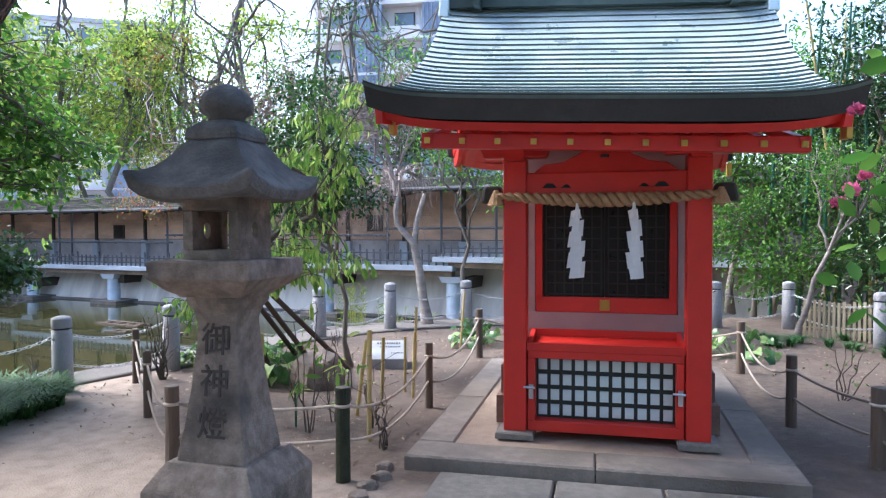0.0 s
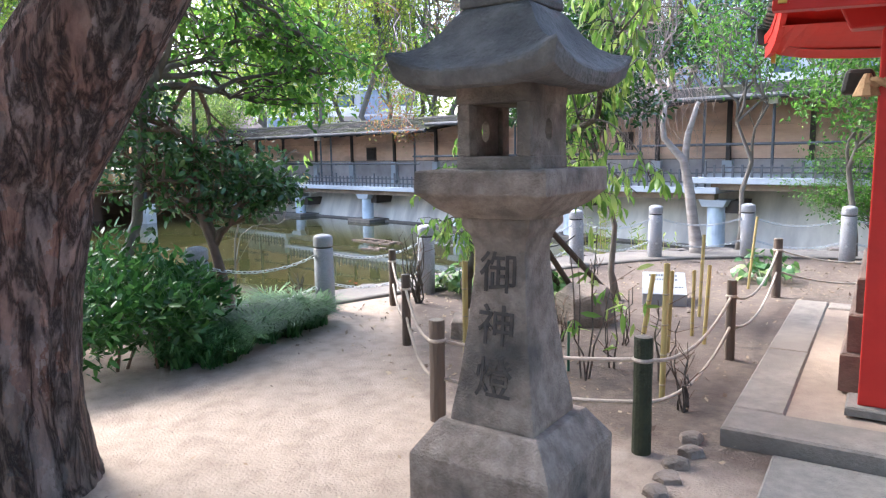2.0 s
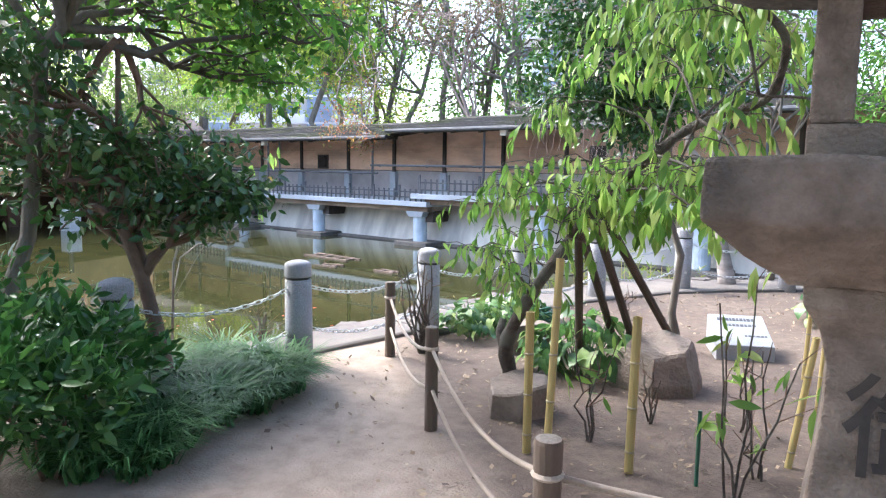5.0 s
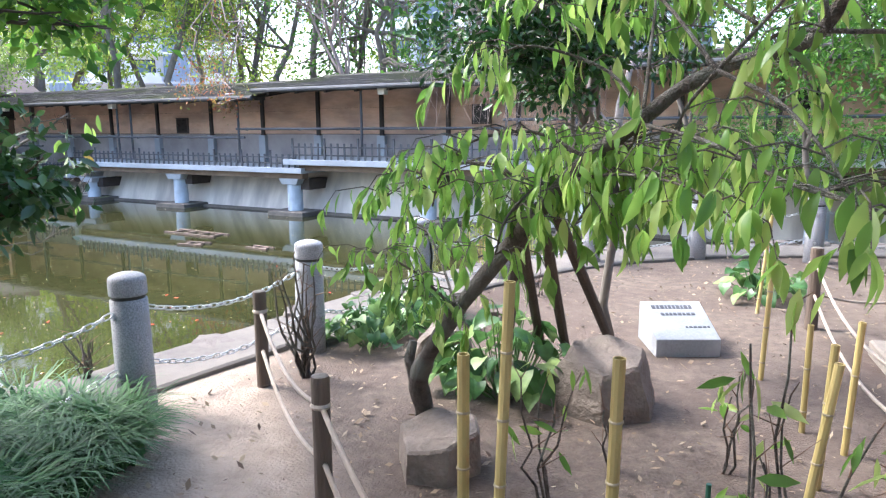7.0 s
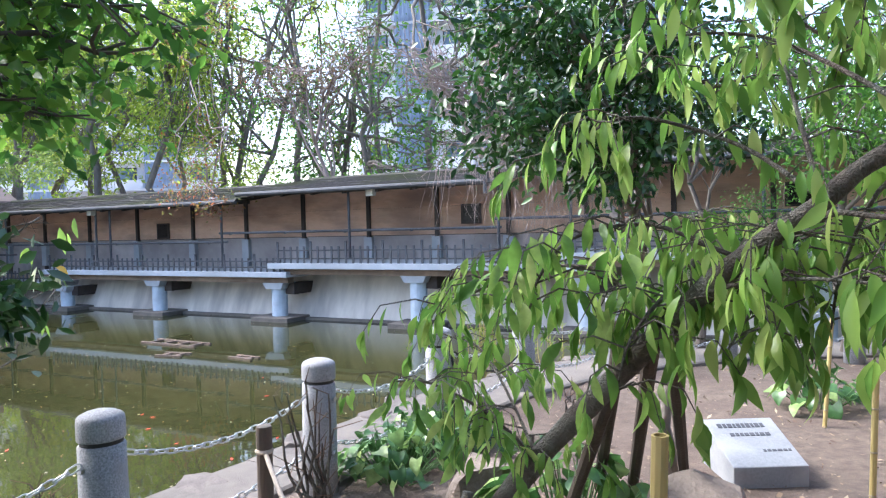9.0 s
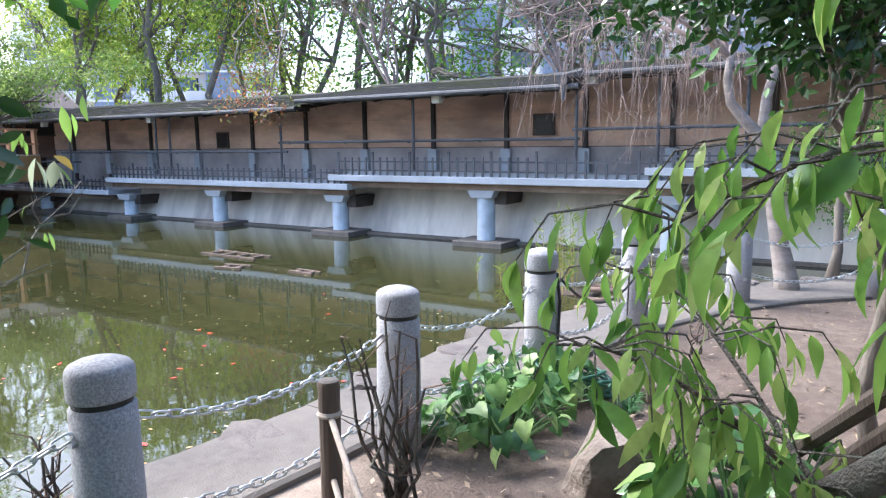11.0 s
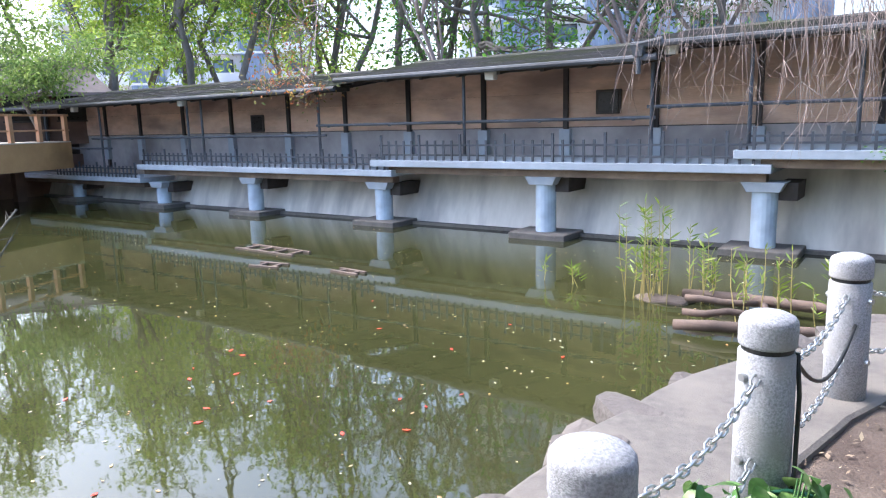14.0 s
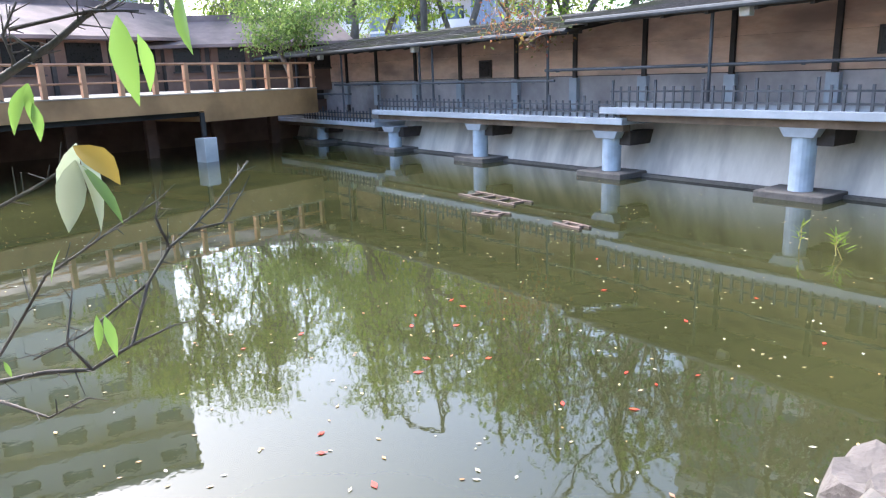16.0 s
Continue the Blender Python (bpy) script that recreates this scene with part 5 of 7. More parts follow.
    # inscription, one character a stone-cut mark
    for ch, z in (("御", 0.985), ("神", 0.785), ("燈", 0.585)):
        cu = bpy.data.curves.new("mark", "FONT")
        cu.body, cu.size, cu.align_x, cu.align_y, cu.extrude = ch, 0.165, "CENTER", "CENTER", 0.004
        cu.offset = 0.001
        tmp = new("mark", cu)
        me = bpy.data.meshes.new_from_object(tmp.evaluated_get(bpy.context.evaluated_depsgraph_get()))
        bpy.data.objects.remove(tmp)
        me.materials.clear()
        zz = [q for q in sh if q[1] <= z][-1]
        nx = [q for q in sh if q[1] > z][0]
        half = (zz[0] + (nx[0] - zz[0]) * (z - zz[1]) / (nx[1] - zz[1])) / 2
        ob = part("inscription_mark", me, M_INK, s, "dark carved character", loc=(0, -half - 0.001, z))
        ob.rotation_euler = (radians(90) - math.atan((zz[0] - nx[0]) / 2 / (nx[1] - zz[1])), 0, 0)


lantern()


# ---- bollards, chains, rope fence ----
BOLLARDS = [(-5.0, 1.3), (-4.75, 2.48), (-4.58, 3.64), (-4.45, 4.82), (-4.32, 6.02), (-4.19, 7.19), (-4.05, 8.45), (-3.57, 9.6), (-2.65, 10.4), (-1.55, 10.75), (-0.3, 11.3), (0.9, 11.8), (1.91, 12.1), (2.92, 10.6), (3.6, 9.3)]


def bollard():
    b = thing("stone_bollard", "round speckled grey granite bollard with a domed top", "bollard", (*BOLLARDS[0], 0), group="bollards along the pond")
    part("post", Geo().lathe([(0.094, -0.1), (0.092, 0.3), (0.089, 0.605), (0.083, 0.612)], 24), M_GRANITE, b, smooth=True)
    part("groove", Geo().lathe([(0.080, 0.60), (0.080, 0.635)], 24), M_CABLE, b, "dark groove under the cap")
    part("cap", Geo().lathe([(0.083, 0.628), (0.0895, 0.631), (0.0905, 0.638), (0.0905, 0.700), (0.088, 0.714), (0.080, 0.724), (0.060, 0.734), (0.034, 0.741), (0.004, 0.744)], 24), M_GRANITE, b, smooth=True)
    for z in (0.53, 0.24):
        for e in (-1, 1):
            part("chain_eye", Geo().tube([(0.0, 0.08 * e, z), (0.0, 0.105 * e, z)], 0.014, 8), M_STEEL, b)
    return b


boll = bollard()
for x, y in BOLLARDS[1:]:
    copy_thing(boll, pose(x, y, random.uniform(-0.028, -0.010), random.uniform(-1, 1), random.uniform(-1, 1), random.uniform(0, 360)))


def link_mesh():
    pts = []
    for i in range(10):
        a = 2 * math.pi * i / 10
        pts.append((0.021 * math.cos(a) + (0.010 if math.cos(a) > 0 else -0.010), 0.013 * math.sin(a), 0))
    rings = []
    for i, p in enumerate(pts):
        q = Vector(p)
        out = Vector((p[0], p[1] * 2, 0)).normalized()
        rings.append([tuple(q + 0.0045 * (math.cos(2 * math.pi * k / 5) * out + math.sin(2 * math.pi * k / 5) * Vector((0, 0, 1)))) for k in range(5)])
    g = Geo()
    g.loft(rings + [rings[0]], caps=False)
    me = g.mesh("link", True)
    me.materials.append(M_STEEL)
    return me


LINK = link_mesh()
for (x0, y0), (x1, y1) in zip(BOLLARDS, BOLLARDS[1:]):
    for z in (0.53, 0.24):
        ch = thing("chain", "sagging galvanised steel chain between two bollards", "chain", (x0, y0, 0), group="bollard chains")
        d = Vector((x1 - x0, y1 - y0, 0))
        u = d.normalized() * 0.095
        pts = curve_points(u + Vector((0, 0, z)), d - u + Vector((0, 0, z)), 0.085, 40)
        total = sum((b - a).length for a, b in zip(pts, pts[1:]))
        n = int(total / 0.047)
        near = min(math.hypot(x0 + 4.3, y0 - 6), math.hypot(x1 + 4.3, y1 - 6)) < 3.2
        for k in range(n):
            f = (k + 0.5) / n * 40
            i = min(39, int(f))
            p, dr = pts[i].lerp(pts[i + 1], f - i), (pts[i + 1] - pts[i]).normalized()
            ob = new("link", LINK)
            ob.parent = ch
            ob.matrix_basis = Matrix.Translation(p) @ dr.to_track_quat("X", "Z").to_matrix().to_4x4() @ Matrix.Rotation(radians(45 + 90 * (k % 2)), 4, "X")

POSTS = [(-4.14, 5.39, 0.54, 0.036, 0), (-3.01, 4.5, 0.545, 0.034, 0), (-1.78, 3.57, 0.56, 0.044, 0), (-0.75, 3.91, 0.575, 0.045, 1), (-1.03, 5.69, 0.56, 0.033, 0), (-1.5, 8.03, 0.58, 0.042, 0), (-0.35, 9.6, 0.55, 0.04, 0), (1.35, 8.26, 0.55, 0.042, 0), (1.76, 6.31, 0.55, 0.04, 0), (2.23, 5.48, 0.52, 0.05, 0), (2.75, 4.3, 0.55, 0.045, 0)]
for x, y, h, r, g in POSTS:
    rg = np.random.default_rng(int(abs(x * 100)))
    p = thing("fence_post", "mossy green-black round wooden fence post" if g else "weathered brown round wooden fence post", "post", (x, y, 0), rg.uniform(0, 6), "rope fence posts")
    part("stake", Geo().lathe([(r * 1.03, -0.15), (r * 1.02, 0.1), (r * 0.97, h * 0.6), (r, h - 0.01), (r * 0.93, h)], 14), M_POSTGREEN if g else M_POST, p, smooth=False)
    part("end_grain", Geo().lathe([(r * 0.9, h), (r * 0.6, h + 0.004)], 14), M_BARKGREY, p, "pale sawn end grain")
    part("rope_ring", Geo().lathe([(r * 1.02, h - 0.12), (r * 1.2, h - 0.11), (r * 1.02, h - 0.10)], 14), M_ROPE, p)
for a, b in zip(POSTS, POSTS[1:]):
    for dz, sag in ((0.11, 0.05), (0.32, 0.05)):
        L = math.hypot(a[0] - b[0], a[1] - b[1])
        pts = curve_points((a[0], a[1], a[2] - dz), (b[0], b[1], b[2] - dz), (sag if L > 1.2 else 0.02) * min(2.2, L) * 1.6, 12)
        single("fence_rope", Geo().tube(pts, 0.0105, 6), M_ROPE, "pale twisted rope sagging between fence posts", "rope", group="fence ropes", smooth=True)


# ---- rocks, plaque, stakes ----
def hewn_stone(label, c, outline, h, slope, taper, seed, rz=0.0):
    """A split boulder with flat sides and a sloping flat top: outline is (angle, reach) round it."""
    pts = [(r * math.cos(radians(a)), r * math.sin(radians(a))) for a, r in outline]
    bm = bmesh.new()
    rings = []
    for z, k in ((-0.08, 1.04), (0.25 * h, 1.0), (0.93 * h, taper), (h, taper * 0.93)):
        rings.append([bm.verts.new((x * k, y * k, z + (slope[0] * x + slope[1] * y if z > 0.5 * h else 0))) for x, y in pts])
    n = len(pts)
    for p, q in zip(rings, rings[1:]):
        for i in range(n):
            bm.faces.new((p[i], p[(i + 1) % n], q[(i + 1) % n], q[i]))
    bm.faces.new(rings[-1])
    bm.faces.new(list(reversed(rings[0])))
    bmesh.ops.subdivide_edges(bm, edges=bm.edges[:], cuts=3, use_grid_fill=True)
    bmesh.ops.triangulate(bm, faces=bm.faces[:])
    for v in bm.verts:
        v.co += Vector((noise.noise(v.co * 9 + Vector((seed, 0, 0))), noise.noise(v.co * 9 + Vector((0, seed, 0))), noise.noise(v.co * 9 + Vector((0, 0, seed))))) * 0.012
    me = bpy.data.meshes.new("garden_stone")
    bm.to_mesh(me)
    bm.free()
    return single("garden_stone", me, M_ROCK, label, "rock", c, rz)


hewn_stone("flat-topped brown split stone at the foot of the leaning tree", (-2.83, 5.03, 0), ((-100, 0.20), (-48, 0.19), (10, 0.19), (60, 0.20), (120, 0.22), (175, 0.20)), 0.165, (0.05, 0.10), 0.97, 3)
hewn_stone("angular grey-brown boulder with a sloping flat top", (-2.40, 6.0, 0), ((-150, 0.30), (-75, 0.26), (-20, 0.27), (35, 0.27), (100, 0.26), (160, 0.26)), 0.28, (-0.02, 0.18), 0.78, 7)
rock("garden_stone", (-3.45, 6.2, 0.06), (0.26, 0.22, 0.24), 31, M_ROCK, "pale angular garden stone among broad leaves", flat=0.7, rz=1.1)
rock("tree_stump", (-3.6, 7.19, 0.02), (0.10, 0.09, 0.09), 37, M_POST, "low brown stump of a cut shrub", "stump", flat=0.5)


def plaque():
    p = thing("stone_plaque", "pale stone plaque block with a sloping inscribed face", "plaque", (-2.16, 7.02, 0), radians(28))
    part("block", Geo().loft([[(-0.2, -0.02, -0.03), (0.2, -0.02, -0.03), (0.2, 0.40, -0.03), (-0.2, 0.40, -0.03)], [(-0.2, -0.02, 0.11), (0.2, -0.02, 0.11), (0.2, 0.40, 0.25), (-0.2, 0.40, 0.25)]]), M_PLAQUE, p, bevel=0.006)
    rg = np.random.default_rng(4)
    for r, (y, x0, x1) in enumerate(((0.31, -0.14, 0.13), (0.235, -0.10, 0.12), (0.10, 0.02, 0.16))):
        x = x0
        while x < x1:
            w = rg.uniform(0.012, 0.024)
            part("writing_bar", Geo().loft([[(x, y, 0.111 + (y + 0.02) / 3), (x + w, y, 0.111 + (y + 0.02) / 3), (x + w, y + 0.035 - 0.01 * r, 0.111 + (y + 0.055 - 0.01 * r) / 3), (x, y + 0.035 - 0.01 * r, 0.111 + (y + 0.055 - 0.01 * r) / 3)], [(x, y, 0.114 + (y + 0.02) / 3), (x + w, y, 0.114 + (y + 0.02) / 3), (x + w, y + 0.035 - 0.01 * r, 0.114 + (y + 0.055 - 0.01 * r) / 3), (x, y + 0.035 - 0.01 * r, 0.114 + (y + 0.055 - 0.01 * r) / 3)]]), M_RAIL, p)
            x += w + 0.008


plaque()
STAKES = [(-2.47, 4.57, 0.69, 0, 0, 0.021), (-2.30, 4.46, 0.97, 0.03, 0.02, 0.018), (-2.0, 4.68, 0.72, 0.01, 0, 0.021), (-1.72, 6.78, 0.72, 0.02, 0, 0.015), (-1.87, 8.32, 0.75, 0.05, 0.03, 0.014),
          (-1.46, 5.22, 0.62, 0.07, 0.04, 0.017), (-1.42, 5.56, 0.60, 0.02, 0, 0.016), (-1.32, 5.95, 0.60, 0.02, 0.01, 0.015), (-1.49, 6.12, 0.52, 0, 0.01, 0.014), (-1.03, 4.69, 0.80, 0.01, 0, 0.018)]
for k, (x, y, h, lx, ly, r) in enumerate(STAKES):
    st = thing("bamboo_stake", "dry yellow bamboo stake pushed into the soil", "stake", (x, y, 0), group="bamboo stakes in the bed")
    nn = int(h / 0.2) + 1
    pr = []
    for i in range(nn):
        z = -0.1 + (h + 0.1) * i / nn
        pr += [(r, z), (r * 0.98, z + 0.02), (r * 0.98, z + (h + 0.1) / nn - 0.01), (r * 1.10, z + (h + 0.1) / nn - 0.004)]
    g = Geo().lathe(pr[:-1] + [(r, h), (r * 0.7, h), (r * 0.7, h - 0.02)], 10)
    g.v = [(a + lx * c / h, b + ly * c / h, c) for a, b, c in g.v]
    part("culm", g, M_BAMBOO, st)
    for i in range(1, nn):
        z = -0.1 + (h + 0.1) * i / nn
        part("node", Geo().lathe([(r * 1.0, z - 0.006), (r * 1.16, z - 0.003), (r * 1.16, z + 0.001), (r * 1.0, z + 0.004)], 10), M_BAMBOOGREY, st, "pale ring at a bamboo joint", loc=(lx * z / h, ly * z / h, 0))
single("cane", Geo().tube([(0, 0, -0.05), (0, 0, 0.34)], 0.009, 6), M_HOSE, "thin green garden cane", "stake", (-1.72, 4.75, 0))


# ---- leaning weeping tree with props ----
def peach():
    rng = np.random.default_rng(77)
    base = (-3.12, 5.42, 0.0)
    th = thing("weeping_tree", "leaning ornamental tree with drooping bright green lance-shaped leaves", "tree", base)
    o = np.array(base)

    def loc(p):
        return tuple(np.array(p) - o)

    main = [(-2.98, 5.22, -0.1), (-3.0, 5.22, 0.14), (-3.02, 5.20, 0.28), (-2.93, 5.12, 0.44), (-2.72, 5.0, 0.70), (-2.52, 4.91, 0.92), (-2.33, 4.82, 1.12), (-2.14, 4.77, 1.31), (-1.98, 4.76, 1.43), (-1.88, 4.80, 1.52), (-1.74, 4.82, 1.59), (-1.56, 4.76, 1.63), (-1.48, 4.69, 1.72), (-1.46, 4.62, 1.86), (-1.58, 4.52, 1.98), (-1.78, 4.50, 2.04)]
    girth = [0.050, 0.046, 0.044, 0.036, 0.033, 0.031, 0.029, 0.024, 0.022, 0.021, 0.019, 0.018, 0.016, 0.016, 0.012, 0.007]
    bole = eased([loc(p) for p in main], 5)
    part("trunk", Geo().tube(bole, [girth[min(i // 5, 15)] * (1 + 0.16 * noise.noise((i * 0.45, 0.3, 1.7))) for i in range(len(bole))], 10), M_PEACHBARK, th, smooth=True)
    part("stub", Geo().tube([loc((-3.02, 5.2, 0.28)), loc((-3.08, 5.22, 0.38)), loc((-3.07, 5.24, 0.46))], [0.04, 0.026, 0.02], 8), M_PEACHBARK, th, smooth=True)
    limbs = [
        [(-2.35, 4.84, 1.13), (-2.5, 4.95, 1.27), (-2.7, 4.95, 1.28), (-2.85, 4.90, 1.22), (-2.98, 4.86, 1.14)],
        [(-2.25, 4.83, 1.22), (-2.28, 5.1, 1.38), (-2.32, 5.35, 1.42), (-2.42, 5.5, 1.36), (-2.5, 5.55, 1.26)],
        [(-2.35, 4.84, 1.13), (-2.2, 4.75, 1.24), (-2.0, 4.66, 1.28), (-1.8, 4.55, 1.26), (-1.65, 4.45, 1.18)],
        [(-2.15, 4.80, 1.32), (-1.95, 5.05, 1.40), (-1.75, 5.25, 1.32), (-1.6, 5.4, 1.15)],
        [(-1.97, 4.76, 1.45), (-2.02, 5.05, 1.7), (-2.06, 5.25, 1.86), (-2.15, 5.35, 1.90), (-2.28, 5.4, 1.80)],
        [(-1.75, 4.62, 1.56), (-1.6, 4.9, 1.8), (-1.55, 5.2, 2.0), (-1.7, 5.5, 2.05)],
        [(-1.5, 4.5, 1.63), (-1.55, 4.45, 1.88), (-1.66, 4.5, 2.0), (-1.78, 4.6, 1.96), (-1.88, 4.65, 1.84)],
        [(-1.32, 4.42, 1.75), (-1.25, 4.7, 2.1), (-1.35, 5.0, 2.35), (-1.6, 5.2, 2.4)],
        [(-1.75, 4.62, 1.56), (-1.6, 4.48, 1.48), (-1.5, 4.36, 1.38), (-1.42, 4.28, 1.26)],
        [(-1.2, 4.4, 2.05), (-1.4, 4.6, 2.35), (-1.6, 4.85, 2.48), (-1.8, 5.0, 2.40)],
        [(-1.2, 4.4, 2.05), (-1.05, 4.6, 2.35), (-1.15, 4.9, 2.6), (-1.4, 5.1, 2.65)],
        [(-2.72, 5.0, 0.70), (-2.9, 5.2, 0.85), (-3.05, 5.33, 0.96), (-3.2, 5.42, 0.98)],
        [(-2.72, 5.0, 0.70), (-2.9, 5.02, 0.82), (-3.08, 5.0, 0.9), (-3.22, 4.98, 0.9)],
        [(-1.5, 4.5, 1.63), (-1.3, 4.5, 1.60), (-1.1, 4.45, 1.45), (-0.98, 4.4, 1.28)],
        [(-2.15, 4.80, 1.32), (-2.36, 4.87, 1.40), (-2.52, 4.73, 1.37), (-2.58, 4.63, 1.27), (-2.61, 4.62, 1.16)],
        [(-1.97, 4.76, 1.45), (-2.15, 5.0, 1.6), (-2.39, 4.97, 1.69), (-2.5, 4.86, 1.65), (-2.55, 4.77, 1.55)],
        [(-1.97, 4.76, 1.45), (-2.03, 4.86, 1.35), (-2.1, 4.77, 1.22), (-2.16, 4.73, 1.11)],
        [(-1.75, 4.62, 1.56), (-1.98, 5.0, 1.81), (-2.14, 5.11, 1.91), (-2.33, 5.01, 1.9), (-2.43, 4.96, 1.78)],
        [(-1.75, 4.62, 1.56), (-1.86, 4.8, 1.46), (-1.93, 4.82, 1.28), (-1.95, 4.84, 1.15)],
        [(-1.7, 5.0, 1.72), (-1.92, 5.25, 1.89), (-2.08, 5.26, 2.03), (-2.23, 5.17, 2.14), (-2.33, 5.06, 2.08)],
        [(-1.6, 4.9, 1.8), (-1.77, 5.2, 1.98), (-1.89, 5.24, 2.11), (-2.02, 5.17, 2.19), (-2.13, 5.12, 2.14)],
        [(-2.25, 4.83, 1.22), (-2.3, 4.78, 1.23), (-2.37, 4.68, 1.13), (-2.4, 4.66, 1.01)],
        [(-1.95, 4.72, 1.42), (-1.75, 4.5, 1.38), (-1.55, 4.28, 1.30), (-1.38, 4.15, 1.26), (-1.22, 4.1, 1.20)],
        [(-1.78, 4.50, 2.04), (-1.95, 4.62, 2.06), (-2.12, 4.75, 2.02), (-2.25, 4.85, 1.92)],
        [(-1.5, 4.5, 1.63), (-1.62, 4.75, 1.66), (-1.72, 4.9, 1.58), (-1.78, 4.95, 1.44), (-1.8, 4.98, 1.3)],
    ]
    P, D, twig = [], [], Geo()
    for lb in limbs:
        g = Geo()
        k = len(lb)
        ln = eased([loc(p) for p in lb])
        g.tube(ln, [0.0052 * (1 - 0.75 * i / (len(ln) - 1)) + 0.0014 for i in range(len(ln))], 6)
        for i in range(1, k):
            for q in range(4 if lb is limbs[0] else 6 if lb[i][2] < 1.5 or lb[i][2] > 1.85 else 4):
                f = rng.uniform(0, 1)
                p0 = np.array(lb[i]) * f + np.array(lb[i - 1]) * (1 - f)
                # the bough itself is nearly bare where it bends
                if 1.40 < p0[2] < 1.86 and p0[0] > -2.2 and rng.random() < 0.78:
                    continue
                a = rng.uniform(0, 6.28)
                out = np.array([math.cos(a), math.sin(a), 0])
                L = rng.uniform(0.10, 0.30)
                p1, p2, p3 = p0 + out * L * 0.4 + np.array([0, 0, 0.03]), p0 + out * L * 0.8 + np.array([0, 0, 0.015]), p0 + out * L + np.array([0, 0, -0.06])
                twig.tube([loc(p0), loc(p1), loc(p2), loc(p3)], [0.0028, 0.0024, 0.002, 0.0013], 4)
                # leaves alternate along the twig and gather at its tip
                for t in (0.3, 0.55, 0.75, 0.9, 1.0, 1.0, 1.0):
                    b = p0 + (p1 - p0) * t * 2.4 if t < 0.42 else p1 + (p2 - p1) * (t - 0.42) * 2.6 if t < 0.8 else p2 + (p3 - p2) * (t - 0.8) * 5
                    w = a + rng.choice((-1, 1)) * rng.uniform(0.3, 1.5)
                    P.append(b + rng.normal(size=3) * 0.006)
                    D.append(np.array([math.cos(w), math.sin(w), rng.uniform(-3.0, -0.5)]))
        part("limb", g, M_PEACHBARK, th, smooth=True)
    tagged(part("twigs", twig, M_PEACHBARK, th), kind="stuff")
    P, D = np.array(P), np.array(D)
    L = rng.uniform(0.065, 0.125, len(P))
    # the leaves that the path passes nearest are pieces of their own
    line = np.array([[-1.1, 2.2], [-2.1, 3.2], [-3.0, 4.1]])
    far = np.min([np.linalg.norm(P[:, :2] - q, axis=1) for q in line], axis=0)
    order = np.argsort(far)
    kinds = []
    for v in range(8):
        V, F = lance_arrays(np.zeros((1, 3)), np.array([[1.0, 0, 0]]), np.array([1.0]), np.array([0.22 + 0.012 * v]), np.random.default_rng(v), roll=0.1)
        kinds.append(fast_mesh("leaf", V, F, L_PEACH_PIECE))
    for k in order[:300]:
        ob = new("leaf", kinds[k % 8])
        ob.parent = th
        ob.matrix_basis = Matrix.LocRotScale(Vector(P[k] - o), Vector(D[k]).to_track_quat("X", "Z") @ Euler((rng.uniform(-0.9, 0.9), 0, 0)).to_quaternion(), Vector((L[k], L[k], L[k])))
    rest = order[300:]
    V, F = lance_arrays(P[rest] - o, D[rest], L[rest], L[rest] * 0.26, rng)
    tagged(part("foliage", fast_mesh("foliage", V, F, L_PEACH), L_PEACH, th), kind="stuff")


L_PEACH_PIECE = leaf_mat("peach_leaf_single", [(0.10, 0.22, 0.04), (0.17, 0.33, 0.06), (0.27, 0.43, 0.09), (0.42, 0.52, 0.16)], 0.5, 0.36, 0.5)
_g = [q for q in L_PEACH_PIECE.node_tree.nodes if q.type == "VALTORGB"][0]
_oi = L_PEACH_PIECE.node_tree.nodes.new("ShaderNodeObjectInfo")
L_PEACH_PIECE.node_tree.links.new(_oi.outputs["Random"], _g.inputs[0])
peach()
for k, (bx, by, tx, ty, tz) in enumerate(((-3.05, 6.2, -2.42, 4.92, 1.10), (-3.02, 6.8, -2.45, 4.95, 1.12), (-2.83, 6.75, -2.36, 4.95, 1.14), (-2.58, 7.0, -2.33, 5.0, 1.14))):
    single("prop_pole", Geo().tube([(0, 0, -0.1), (tx - bx, ty - by, tz)], [0.027, 0.024], 9), M_POST, "dark wooden prop pole leaning under the tree", "pole", (bx, by, 0), group="props under the leaning tree")


# ---- bush, shrub and grasses at the pond's near corner ----
tree("camellia", "dense dark glossy-leaved camellia with a forked brown trunk by the pond", (-4.46, 3.86, 0), (-4.75, 3.8, 2.5), [(-4.75, 4.1, 1.25, 0.55, 0.5, 0.34), (-5.15, 3.75, 1.3, 0.6, 0.6, 0.38), (-4.55, 4.3, 1.2, 0.26, 0.24, 0.26), (-5.5, 3.4, 1.55, 0.7, 0.7, 0.5), (-5.3, 3.2, 2.0, 0.7, 0.6, 0.5)], 5600, 0.075, M_BARKBROWN, L_CAMELLIA, 3, r=0.058, limbs=14, twigs=8, clump=0.10, fine=True, aspect=0.5, droop=0.2, path=[(-4.44, 3.86, -0.1), (-4.46, 3.87, 0.1), (-4.57, 3.86, 0.42), (-4.66, 3.84, 0.68), (-4.78, 3.80, 0.96), (-4.85, 3.82, 1.25), (-4.88, 3.84, 1.52), (-4.95, 3.89, 2.08)])
